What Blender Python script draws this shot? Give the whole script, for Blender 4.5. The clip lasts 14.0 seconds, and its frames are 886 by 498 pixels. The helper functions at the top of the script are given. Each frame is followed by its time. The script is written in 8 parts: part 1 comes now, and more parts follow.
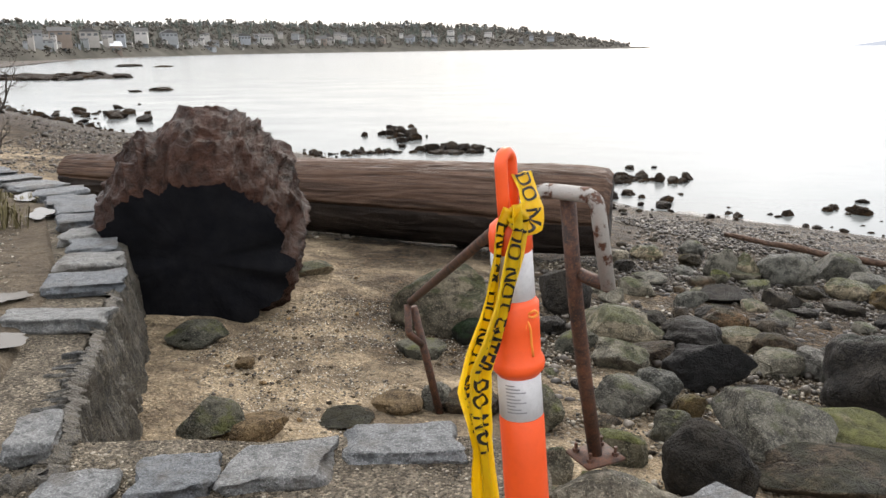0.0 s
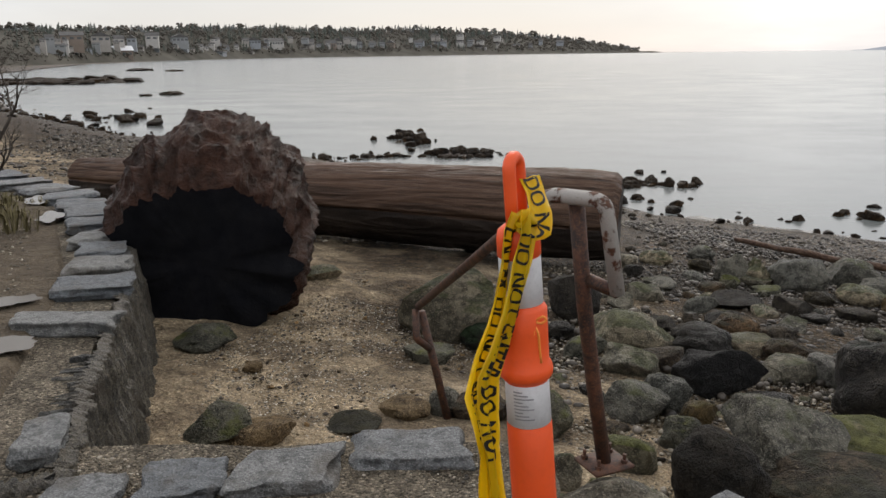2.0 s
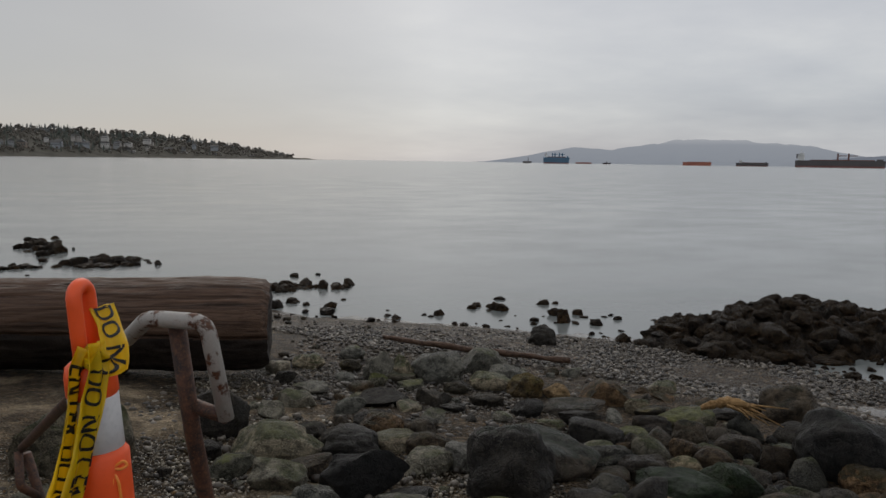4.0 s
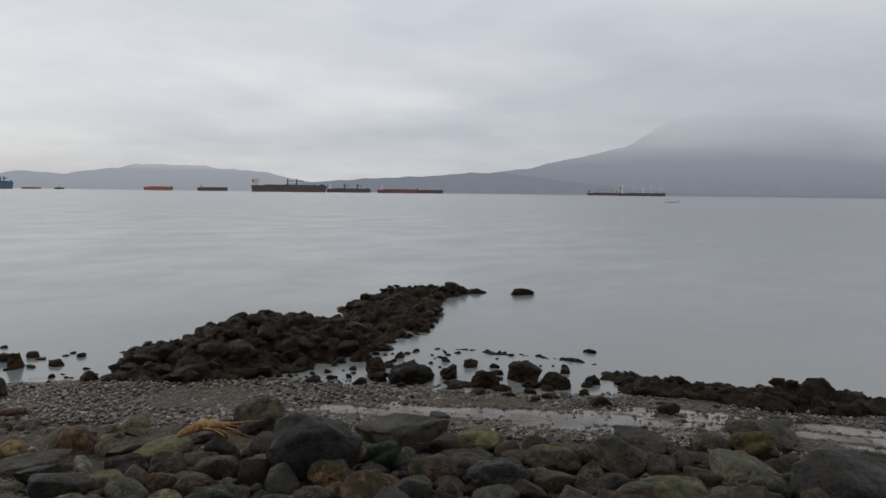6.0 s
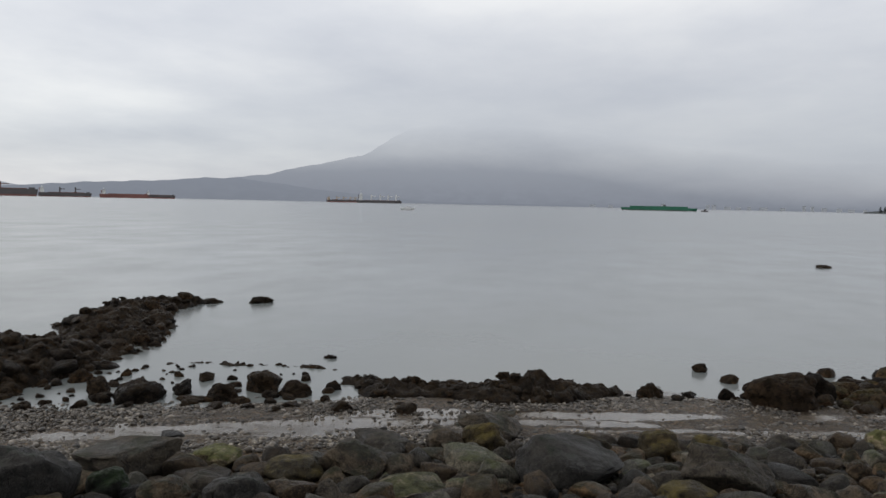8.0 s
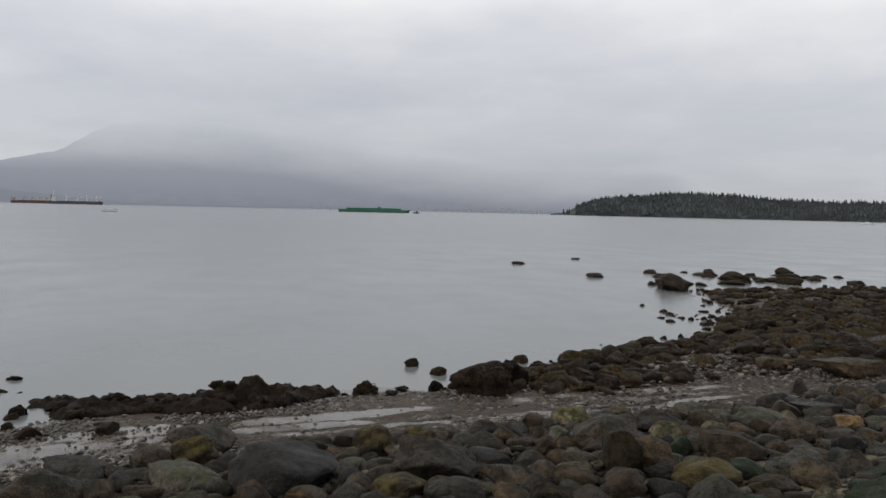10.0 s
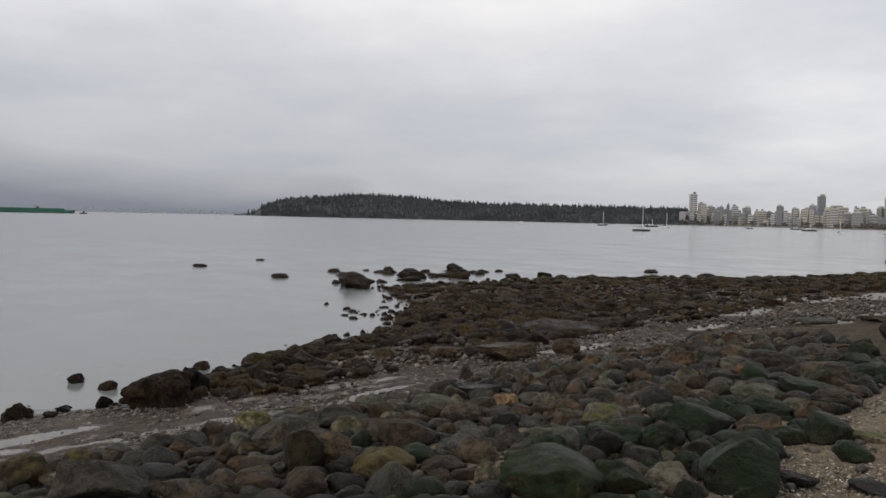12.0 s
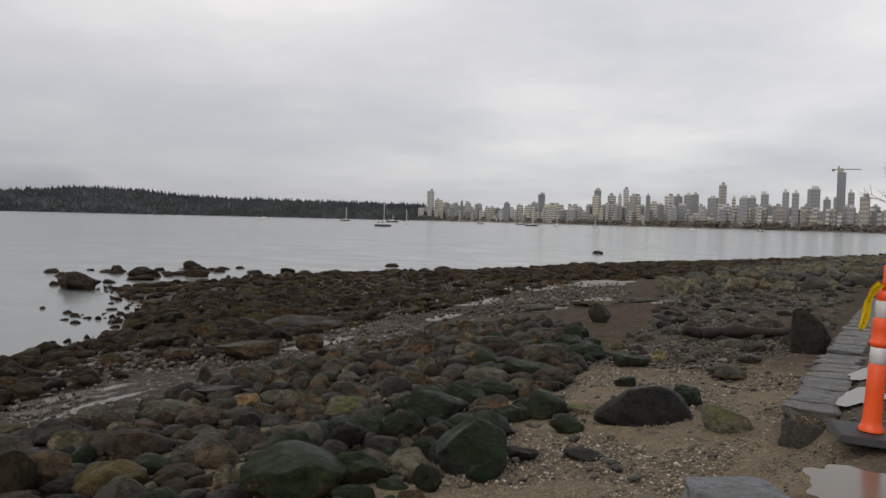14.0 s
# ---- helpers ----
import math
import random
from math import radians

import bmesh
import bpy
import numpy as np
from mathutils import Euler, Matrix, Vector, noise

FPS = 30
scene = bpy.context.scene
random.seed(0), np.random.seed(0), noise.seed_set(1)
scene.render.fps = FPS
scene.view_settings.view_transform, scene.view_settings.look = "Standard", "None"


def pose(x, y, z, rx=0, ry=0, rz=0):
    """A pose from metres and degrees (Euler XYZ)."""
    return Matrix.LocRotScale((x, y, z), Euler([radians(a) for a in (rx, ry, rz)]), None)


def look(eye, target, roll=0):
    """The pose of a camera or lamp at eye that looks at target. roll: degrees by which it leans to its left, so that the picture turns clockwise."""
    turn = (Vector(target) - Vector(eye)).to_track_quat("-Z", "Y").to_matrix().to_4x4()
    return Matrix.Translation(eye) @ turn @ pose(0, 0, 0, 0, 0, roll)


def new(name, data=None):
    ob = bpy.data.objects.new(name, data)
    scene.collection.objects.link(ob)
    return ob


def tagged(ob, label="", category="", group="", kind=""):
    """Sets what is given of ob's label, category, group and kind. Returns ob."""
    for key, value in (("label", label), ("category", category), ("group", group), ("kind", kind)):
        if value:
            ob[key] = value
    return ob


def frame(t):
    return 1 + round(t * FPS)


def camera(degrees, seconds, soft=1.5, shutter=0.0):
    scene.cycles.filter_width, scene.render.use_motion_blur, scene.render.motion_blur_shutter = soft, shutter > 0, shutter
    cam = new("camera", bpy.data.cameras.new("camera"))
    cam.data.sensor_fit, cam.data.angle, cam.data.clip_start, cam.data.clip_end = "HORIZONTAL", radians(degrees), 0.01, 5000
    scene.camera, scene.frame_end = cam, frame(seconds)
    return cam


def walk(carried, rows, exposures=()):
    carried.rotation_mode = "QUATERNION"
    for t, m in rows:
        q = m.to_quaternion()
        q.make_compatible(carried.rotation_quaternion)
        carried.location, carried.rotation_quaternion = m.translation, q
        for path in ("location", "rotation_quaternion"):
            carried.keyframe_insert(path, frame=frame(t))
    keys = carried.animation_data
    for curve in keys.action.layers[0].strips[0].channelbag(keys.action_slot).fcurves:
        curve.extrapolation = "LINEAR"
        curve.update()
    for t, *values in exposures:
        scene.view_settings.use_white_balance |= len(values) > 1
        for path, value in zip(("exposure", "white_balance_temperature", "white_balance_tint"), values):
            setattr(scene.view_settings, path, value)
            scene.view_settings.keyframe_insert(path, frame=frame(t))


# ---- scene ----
cam = camera(59.23, 14.0)
# seconds, eye x y z, yaw, pitch, roll
ROWS = [
    (0.0, -0.007, 0.001, 1.326, 0.0, -14.34, -0.64),
    (0.5, -0.007, 0.005, 1.326, 0.16, -14.27, -0.64),
    (1.0, -0.007, 0.008, 1.325, 0.35, -14.15, -0.64),
    (1.5, -0.006, 0.012, 1.324, 0.5, -14.1, -0.64),
    (2.0, -0.004, 0.016, 1.324, 0.66, -14.03, -0.64),
    (2.2, 0.002, 0.019, 1.325, 0.62, -13.95, -0.62),
    (4.3, 0.184, 0.052, 1.358, -29.75, -5.5, 0.75),
    (4.5, 0.193, 0.056, 1.357, -33.57, -5.6, 0.85),
    (5.0, 0.212, 0.082, 1.355, -44.27, -5.03, 0.9),
    (5.5, 0.223, 0.1, 1.353, -53.62, -4.3, 0.72),
    (6.0, 0.238, 0.107, 1.346, -61.98, -4.15, 0.68),
    (6.5, 0.255, 0.112, 1.345, -67.44, -3.87, 0.6),
    (7.0, 0.262, 0.11, 1.34, -71.97, -3.45, 0.7),
    (7.5, 0.267, 0.108, 1.338, -76.39, -3.41, 1.0),
    (10.0, 0.311, 0.041, 1.345, -101.43, -2.78, 1.28),
    (10.5, 0.319, 0.01, 1.343, -107.54, -2.7, 1.35),
    (11.0, 0.325, -0.017, 1.342, -114.52, -2.43, 1.12),
    (11.5, 0.33, -0.034, 1.341, -119.65, -2.28, 1.15),
    (12.0, 0.335, -0.048, 1.338, -124.21, -2.24, 1.25),
    (12.5, 0.341, -0.062, 1.336, -129.0, -2.32, 1.25),
    (13.0, 0.341, -0.074, 1.334, -133.78, -2.0, 1.08),
    (13.5, 0.338, -0.081, 1.334, -138.57, -1.94, 1.21),
    (14.0, 0.335, -0.085, 1.334, -142.9, -2.15, 1.34),
]
EXPOSURES = [(0.0, 1.35, 6650, 12), (0.4, 0.98, 6650, 12), (1.2, 0.86, 6650, 12), (2.0, 0.5, 6650, 12), (4.3, -0.3, 6500, 11), (5.5, -0.15, 6500, 11), (7.5, 0.2, 6540, 10.5), (10.0, 0.15, 6620, 12), (12.0, 0.14, 6700, 13), (14.0, 0.08, 6800, 13)]
walk(cam, [(t, pose(x, y, z, 90 + pitch, 0, yaw) @ pose(0, 0, 0, 0, 0, roll)) for t, x, y, z, yaw, pitch, roll in ROWS], EXPOSURES)


# ---- light: an overcast afternoon, the sun a broad glow behind the cloud ----
SUN_AZ, SUN_EL = -8.0, 34.0  # degrees, to the left of +y and up


def heading(az, el=0.0):
    a, e = radians(az), radians(el)
    return Vector((-math.sin(a) * math.cos(e), math.cos(a) * math.cos(e), math.sin(e)))


def node(tree, kind, **settings):
    """A node; settings whose key is an input's name or index set that input, or link a socket to it."""
    n = tree.nodes.new(kind)
    for key, value in settings.items():
        if key.startswith("in_"):
            name = key[3:]
            socket = n.inputs[int(name)] if name.isdigit() else n.inputs[name.replace("_", " ")]
            if isinstance(value, bpy.types.NodeSocket):
                tree.links.new(value, socket)
            else:
                socket.default_value = value
        elif key == "operation":
            n.operation = value
        elif key == "data_type":
            n.data_type = value
        elif key == "blend_type":
            n.blend_type = value
        elif key == "feature":
            n.feature = value
    return n


def maths(tree, op, a, b=0.0, clamp=False):
    n = node(tree, "ShaderNodeMath", operation=op, in_0=a, in_1=b)
    n.use_clamp = clamp
    return n.outputs[0]


def noise_tex(tree, vector, scale, detail=4.0, rough=0.55):
    return node(tree, "ShaderNodeTexNoise", in_Vector=vector, in_Scale=scale, in_Detail=detail, in_Roughness=rough).outputs["Fac"]


def ramp(tree, fac, *stops):
    n = node(tree, "ShaderNodeValToRGB", in_0=fac)
    e = n.color_ramp.elements
    while len(e) < len(stops):
        e.new(0.5)
    for el, (at, colour) in zip(e, stops):
        el.position = at
        el.color = (*colour, 1) if len(colour) == 3 else colour
    return n.outputs[0]


def grey(v):
    return (v, v, v)


def mix(tree, fac, a, b, blend="MIX"):
    n = tree.nodes.new("ShaderNodeMix")
    n.data_type, n.blend_type = "RGBA", blend
    for socket, value in ((n.inputs[0], fac), (n.inputs[6], a), (n.inputs[7], b)):
        if isinstance(value, bpy.types.NodeSocket):
            tree.links.new(value, socket)
        elif isinstance(value, (int, float)):
            socket.default_value = value
        else:
            socket.default_value = (*value, 1) if len(value) == 3 else value
    return n.outputs[2]


world = bpy.data.worlds.new("overcast_sky")
scene.world = world
world.use_nodes = True
wt = world.node_tree
wt.nodes.clear()
sky_way = node(wt, "ShaderNodeTexCoord").outputs["Generated"]
split = node(wt, "ShaderNodeSeparateXYZ", in_0=sky_way)
up = maths(wt, "MAXIMUM", split.outputs[2], 0.0)
flat = node(wt, "ShaderNodeVectorMath", operation="DIVIDE", in_0=sky_way)
spread = maths(wt, "ADD", up, 0.16)
wt.links.new(node(wt, "ShaderNodeCombineXYZ", in_0=spread, in_1=spread, in_2=1.0).outputs[0], flat.inputs[1])
wisp = node(wt, "ShaderNodeVectorMath", operation="MULTIPLY", in_0=flat.outputs[0], in_1=(1.0, 1.0, 0.0)).outputs[0]
clouds = maths(wt, "ADD", maths(wt, "MULTIPLY", noise_tex(wt, flat.outputs[0], 0.75, 6.0, 0.5), 0.8), maths(wt, "MULTIPLY", noise_tex(wt, wisp, 2.3, 7.0, 0.6), 0.2))
glow = node(wt, "ShaderNodeVectorMath", operation="DOT_PRODUCT", in_0=sky_way, in_1=heading(SUN_AZ, 36.0)).outputs["Value"]
glow = maths(wt, "POWER", maths(wt, "MAXIMUM", glow, 0.0), 7.0)
cloud_colour = ramp(wt, clouds, (0.3, (0.45, 0.472, 0.52)), (0.5, (0.59, 0.605, 0.63)), (0.68, (0.74, 0.745, 0.74)))
low = ramp(wt, up, (0.0, (0.80, 0.825, 0.87)), (0.06, (0.84, 0.86, 0.89)), (0.16, (1.0, 1.0, 1.0)), (0.6, (1.25, 1.25, 1.25)))
cloud_colour = mix(wt, 1.0, cloud_colour, low, "MULTIPLY")
# a darker bank of low cloud over the mountains to the north
bank = node(wt, "ShaderNodeVectorMath", operation="DOT_PRODUCT", in_0=sky_way, in_1=heading(-104.0, 3.0)).outputs["Value"]
bank = maths(wt, "MULTIPLY", ramp(wt, bank, (0.7, grey(0)), (0.96, grey(1))), ramp(wt, up, (0.0, grey(1)), (0.1, grey(0.8)), (0.26, grey(0))))
cloud_colour = mix(wt, maths(wt, "MULTIPLY", bank, 0.74), cloud_colour, (0.33, 0.35, 0.395))
cloud_colour = mix(wt, glow, cloud_colour, (0.82, 0.812, 0.785))
# sky colour darkened low over the headland, added against the high exposure there
west = node(wt, "ShaderNodeVectorMath", operation="DOT_PRODUCT", in_0=sky_way, in_1=heading(8.0, 3.0)).outputs["Value"]
cloud_colour = mix(wt, maths(wt, "MULTIPLY", ramp(wt, west, (0.85, grey(0)), (0.975, grey(1))), 0.85), cloud_colour, (0.42, 0.426, 0.432))
clear = node(wt, "ShaderNodeTexSky")
clear.sky_type, clear.sun_disc = "NISHITA", False
clear.sun_elevation, clear.sun_rotation = radians(SUN_EL), radians(-SUN_AZ)
veil = node(wt, "ShaderNodeBackground", in_Color=clear.outputs[0], in_Strength=0.012)
cover = node(wt, "ShaderNodeBackground", in_Color=cloud_colour, in_Strength=1.0)
both = node(wt, "ShaderNodeAddShader", in_0=veil.outputs[0], in_1=cover.outputs[0])
node(wt, "ShaderNodeOutputWorld", in_Surface=both.outputs[0])

sun = new("sun", bpy.data.lights.new("sun", "SUN"))
sun.data.energy, sun.data.angle, sun.data.color = 0.7, radians(25), (1.0, 0.95, 0.88)
sun.matrix_world = look(heading(SUN_AZ, SUN_EL) * 100, (0, 0, 0))
tagged(sun, "pale sun behind the cloud cover", "sun", kind="structure")


# ---- materials ----
def surface(name, rough=0.8, metal=0.0, spec=0.5):
    m = bpy.data.materials.new(name)
    m.use_nodes = True
    t = m.node_tree
    t.nodes.clear()
    b = node(t, "ShaderNodeBsdfPrincipled", in_Roughness=rough, in_Metallic=metal)
    b.inputs["Specular IOR Level"].default_value = spec
    node(t, "ShaderNodeOutputMaterial", in_Surface=b.outputs[0])
    return m, t, b


def place_of(t, world_space=True):
    if world_space:
        return node(t, "ShaderNodeNewGeometry").outputs["Position"]
    return node(t, "ShaderNodeTexCoord").outputs["Object"]


def relief(t, b, height, strength, distance):
    n = node(t, "ShaderNodeBump", in_Strength=strength, in_Distance=distance, in_Height=height)
    t.links.new(n.outputs[0], b.inputs["Normal"])


def painted(name, colour, rough=0.5, metal=0.0, grime=0.35, scale=6.0, bump=0.1, spec=0.4):
    """A plain coloured surface with stains at two scales."""
    m, t, b = surface(name, rough, metal, spec)
    p = place_of(t, False)
    big, fine = noise_tex(t, p, scale * 0.4, 5), noise_tex(t, p, scale * 6, 4)
    dark = tuple(c * (1 - grime) for c in colour)
    col = mix(t, ramp(t, big, (0.35, grey(0.0)), (0.7, grey(1.0))), dark, colour)
    col = mix(t, ramp(t, fine, (0.5, grey(0.0)), (0.75, grey(grime))), col, tuple(c * 0.55 for c in colour))
    t.links.new(col, b.inputs["Base Color"])
    relief(t, b, fine, bump, 0.02)
    return m


def rock_material(name, dark, light, growth=None, growth_amount=0.5, wet=0.45, seaweed=False, even=0.0):
    """Wet beach stone: mineral mottling, cracks, tone by piece, and algae in patches on the faces that look up."""
    m, t, b = surface(name, wet, 0.0, 0.1 if seaweed else 0.2)
    p = place_of(t)
    geo = node(t, "ShaderNodeNewGeometry")
    each = maths(t, "FRACT", maths(t, "ADD", node(t, "ShaderNodeObjectInfo").outputs["Random"], geo.outputs["Random Per Island"]))
    coarse, mid, fine = noise_tex(t, p, 2.6, 6, 0.6), noise_tex(t, p, 11, 7, 0.7), noise_tex(t, p, 90, 3, 0.6)
    col = mix(t, ramp(t, coarse, (0.36, grey(0)), (0.62, grey(1))), dark, light)
    col = mix(t, ramp(t, mid, (0.42, grey(0.95 if seaweed else 0.8)), (0.55, grey(0))), col, tuple(c * 0.35 for c in dark))
    col = mix(t, ramp(t, noise_tex(t, p, 27, 5, 0.7), (0.54, grey(0)), (0.64, grey(0.6 if seaweed else 0.35))), col, tuple(c * 1.5 for c in light))
    col = mix(t, ramp(t, fine, (0.54, grey(0)), (0.68, grey(0.65 if seaweed else 0.5))), col, tuple(min(1, c * 2.1) for c in light))
    warp = node(t, "ShaderNodeVectorMath", operation="ADD", in_0=p, in_1=node(t, "ShaderNodeTexNoise", in_Vector=p, in_Scale=3.0).outputs["Color"]).outputs[0]
    crack = node(t, "ShaderNodeTexVoronoi", feature="DISTANCE_TO_EDGE", in_Vector=warp, in_Scale=1.1).outputs["Distance"]
    crack = ramp(t, crack, (0.0, grey(1)), (0.008, grey(0)))
    col = mix(t, maths(t, "MULTIPLY", crack, 0.35), col, tuple(c * 0.3 for c in dark))
    barnacle = ramp(t, node(t, "ShaderNodeTexVoronoi", in_Vector=p, in_Scale=62.0).outputs["Distance"], (0.1, grey(1)), (0.24, grey(0)))
    barnacle = maths(t, "MULTIPLY", barnacle, ramp(t, noise_tex(t, p, 5.0, 5, 0.65), (0.48, grey(0)), (0.6, grey(0.55 if seaweed else 0.25))))
    col = mix(t, barnacle, col, tuple(min(0.4, c * 2.6 + 0.05) for c in light))
    tone = ramp(t, each, (0.0, grey(0.32 + 0.5 * even)), (0.35, (0.8 + 0.15 * even, 0.77 + 0.15 * even, 0.72 + 0.18 * even)), (0.7, (1.3, 1.2, 1.06)), (1.0, (2.1, 1.75, 1.35)))
    col = mix(t, 1.0, col, tone, "MULTIPLY")
    if growth:
        facing = node(t, "ShaderNodeSeparateXYZ", in_0=geo.outputs["Normal"]).outputs[2]
        amount = maths(t, "ADD", maths(t, "MULTIPLY", facing, 0.3), maths(t, "ADD", noise_tex(t, p, 3.4, 7, 0.68), maths(t, "MULTIPLY", each, 0.22)))
        amount = ramp(t, amount, (0.98 - 0.42 * growth_amount, grey(0)), (1.08 - 0.42 * growth_amount, grey(0.88)))
        shade = mix(t, ramp(t, mid, (0.35, grey(0)), (0.65, grey(1))), tuple(c * 0.4 for c in growth), tuple(c * 1.5 for c in growth))
        col = mix(t, amount, col, shade)
    t.links.new(col, b.inputs["Base Color"])
    t.links.new(ramp(t, coarse, (0.38, grey(wet)), (0.62, grey(min(1, wet + 0.4)))), b.inputs["Roughness"])
    h = maths(t, "ADD", mid, maths(t, "SUBTRACT", maths(t, "MULTIPLY", fine, 0.4), maths(t, "MULTIPLY", crack, 0.2)))
    if seaweed:
        h = maths(t, "ADD", h, maths(t, "MULTIPLY", noise_tex(t, p, 30, 6, 0.75), 1.8))
    relief(t, b, h, 1.0, 0.1 if seaweed else 0.075)
    return m


ROCK = {
    "grey": rock_material("grey_granite", (0.085, 0.086, 0.074), (0.205, 0.2, 0.168), (0.06, 0.066, 0.026), 0.3, even=0.8),
    "slate": rock_material("slate_grey_stone", (0.05, 0.05, 0.042), (0.135, 0.129, 0.105), (0.045, 0.05, 0.018), 0.3),
    "pale": rock_material("pale_granite", (0.14, 0.136, 0.118), (0.27, 0.26, 0.225), (0.06, 0.06, 0.025), 0.2, even=1.0),
    "dark": rock_material("dark_basalt", (0.019, 0.017, 0.0145), (0.066, 0.058, 0.047), (0.02, 0.021, 0.01), 0.2),
    "black": rock_material("wet_black_basalt", (0.014, 0.014, 0.0145), (0.044, 0.041, 0.037), (0.012, 0.018, 0.009), 0.22, 0.36),
    "brown": rock_material("brown_sandstone", (0.029, 0.021, 0.0135), (0.094, 0.068, 0.043), (0.03, 0.026, 0.011), 0.3),
    "mossy": rock_material("mossy_stone", (0.065, 0.066, 0.05), (0.155, 0.15, 0.115), (0.085, 0.09, 0.024), 0.42, 0.55, even=0.7),
    "green": rock_material("algae_covered_stone", (0.014, 0.016, 0.01), (0.042, 0.044, 0.028), (0.011, 0.023, 0.0065), 0.9, 0.42),
    "tan": rock_material("tan_sandstone", (0.096, 0.068, 0.037), (0.191, 0.144, 0.086), None, 0.0, 0.6),
    "ochre": rock_material("ochre_lichened_stone", (0.026, 0.021, 0.012), (0.064, 0.051, 0.025), (0.078, 0.060, 0.014), 0.35, 0.5),
}
WEED_ROCK = rock_material("seaweed_covered_rock", (0.017, 0.012, 0.0085), (0.066, 0.046, 0.03), (0.034, 0.022, 0.011), 0.6, 0.4, True)
FAR_ROCK = rock_material("weedy_shore_stone", (0.036, 0.025, 0.014), (0.125, 0.09, 0.056), (0.055, 0.044, 0.017), 0.5, 0.5, True)


def gravel_material(name, dark, mid, light, rough=0.5):
    """Small beach stones, each of its own tone."""
    m, t, b = surface(name, rough, 0.0, 0.4)
    p = place_of(t)
    each = node(t, "ShaderNodeNewGeometry").outputs["Random Per Island"]
    col = ramp(t, each, (0.0, dark), (0.4, mid), (0.75, tuple(c * 1.35 for c in mid)), (1.0, light))
    col = mix(t, ramp(t, noise_tex(t, p, 110, 3), (0.4, grey(0)), (0.7, grey(0.5))), col, tuple(c * 0.6 for c in mid))
    t.links.new(col, b.inputs["Base Color"])
    return m


GRAVEL = gravel_material("mixed_beach_gravel", (0.022, 0.021, 0.018), (0.125, 0.102, 0.07), (0.5, 0.45, 0.36))
WET_GRAVEL = gravel_material("wet_dark_gravel", (0.012, 0.011, 0.01), (0.055, 0.045, 0.034), (0.23, 0.2, 0.16), 0.42)


# ---- the beach, the sea and the stones ----
def line_side_all(line, x, y):
    """Distance of many places to a plan line, negative on its landward side."""
    best, side = np.full(x.shape, 1e18), np.ones(x.shape)
    for (ax, ay), (bx, by) in zip(line, line[1:]):
        dx, dy = bx - ax, by - ay
        k = np.clip(((x - ax) * dx + (y - ay) * dy) / (dx * dx + dy * dy), 0, 1)
        px, py = x - ax - k * dx, y - ay - k * dy
        d = px * px + py * py
        near = d < best - 1e-9
        best = np.where(near, d, best)
        side = np.where(near, np.where(dx * py - dy * px < 0, -1.0, 1.0), side)
    return np.sqrt(best) * side


WALL_LINE = [(500, 3300), (-150, 2150), (-420, 1450), (-400, 760), (-300, 400), (-150, 170), (-60, 75), (-24, 34), (-8, 11.5), (-4.4, 8.1), (-3.3, 7.2), (-2.1, 4.9), (-1.7, 3.7), (-1.3, 2.4), (0.75, 2.45),
             (1.6, 1.2), (1.9, -1.0), (1.65, -4.2), (1.72, -5.8), (2.3, -11.5), (3.2, -22), (4, -50), (2, -100), (-20, -160), (-200, -400)]
SHORE_LINE = [(750, 3300), (0, 2000), (-270, 1380), (-260, 760), (-185, 400), (-90, 150), (-26, 47), (-13.5, 32.5), (-4.8, 25), (1.5, 18), (4.4, 15), (7.2, 12.9), (9.3, 10.6), (10.25, 8.8), (10.9, 6.0), (11.55, 4.2),
              (12.3, 3.0), (13.3, 0.9), (13.5, -1.2), (13.7, -3.2), (16.4, -6.3), (19, -11), (24, -14.6), (30.5, -17), (31, -21.5), (31.8, -30), (27.8, -40), (27, -52), (12, -95), (0, -160), (-150, -420)]
CHANNEL = [(8.2, 7.8), (8.85, 6.6), (9.2, 5.5), (9.75, 4.6), (10.25, 3.1), (10.6, 1.7), (10.65, 0.5), (10.75, -0.9), (11.25, -2.8), (11.5, -5.6), (11.45, -7.2), (11.1, -9.0), (10.95, -11.6), (11.6, -14.5)]
SEA = -1.8
POOLS = [(13.35, -18.8, 0.7, 1.3), (14.4, -23.2, 1.0, 2.2), (12.8, -26.2, 1.4, 1.6), (10.15, -17.6, 0.35, 0.9), (10.0, -20.0, 0.5, 1.1), (7.9, -20.2, 0.45, 1.2), (12.0, -15.6, 0.3, 0.8)]


def smooth(a, b, v):
    k = np.clip((v - a) / (b - a), 0, 1)
    return k * k * (3 - 2 * k)


def ground_height(x, y):
    """Height of the ground sheet: beach, sea bed, and the path behind the seawall."""
    x, y = np.asarray(x, float), np.asarray(y, float)
    w, s = line_side_all(WALL_LINE, x, y), -line_side_all(SHORE_LINE, x, y)
    top = -0.28 - 0.3 * np.clip((y + 4.5) / 5.5, 0, 1)
    k = np.maximum(w, 0) / np.maximum(np.maximum(w, 0) + s, 1e-6)
    beach = np.where(s > 0, top + (SEA - top) * k, np.maximum(SEA + 0.07 * s, -6.0))
    c = line_side_all(CHANNEL, x, y)
    beach = beach - 0.07 * np.exp(-(c / 0.9) ** 2) * (s > 0)
    gap = smooth(-6.1, -5.4, y) * (1 - smooth(-4.5, -3.9, y)) * (np.abs(x) < 6)
    land = 1 - smooth(-0.42 - 0.7 * gap, -0.12 + 0.5 * gap, w)
    bank = 1.1 * smooth(2.6, 7.0, -w) + 0.012 * np.maximum(-w - 7, 0)
    return beach * (1 - land) + np.minimum(bank, 6.0) * land


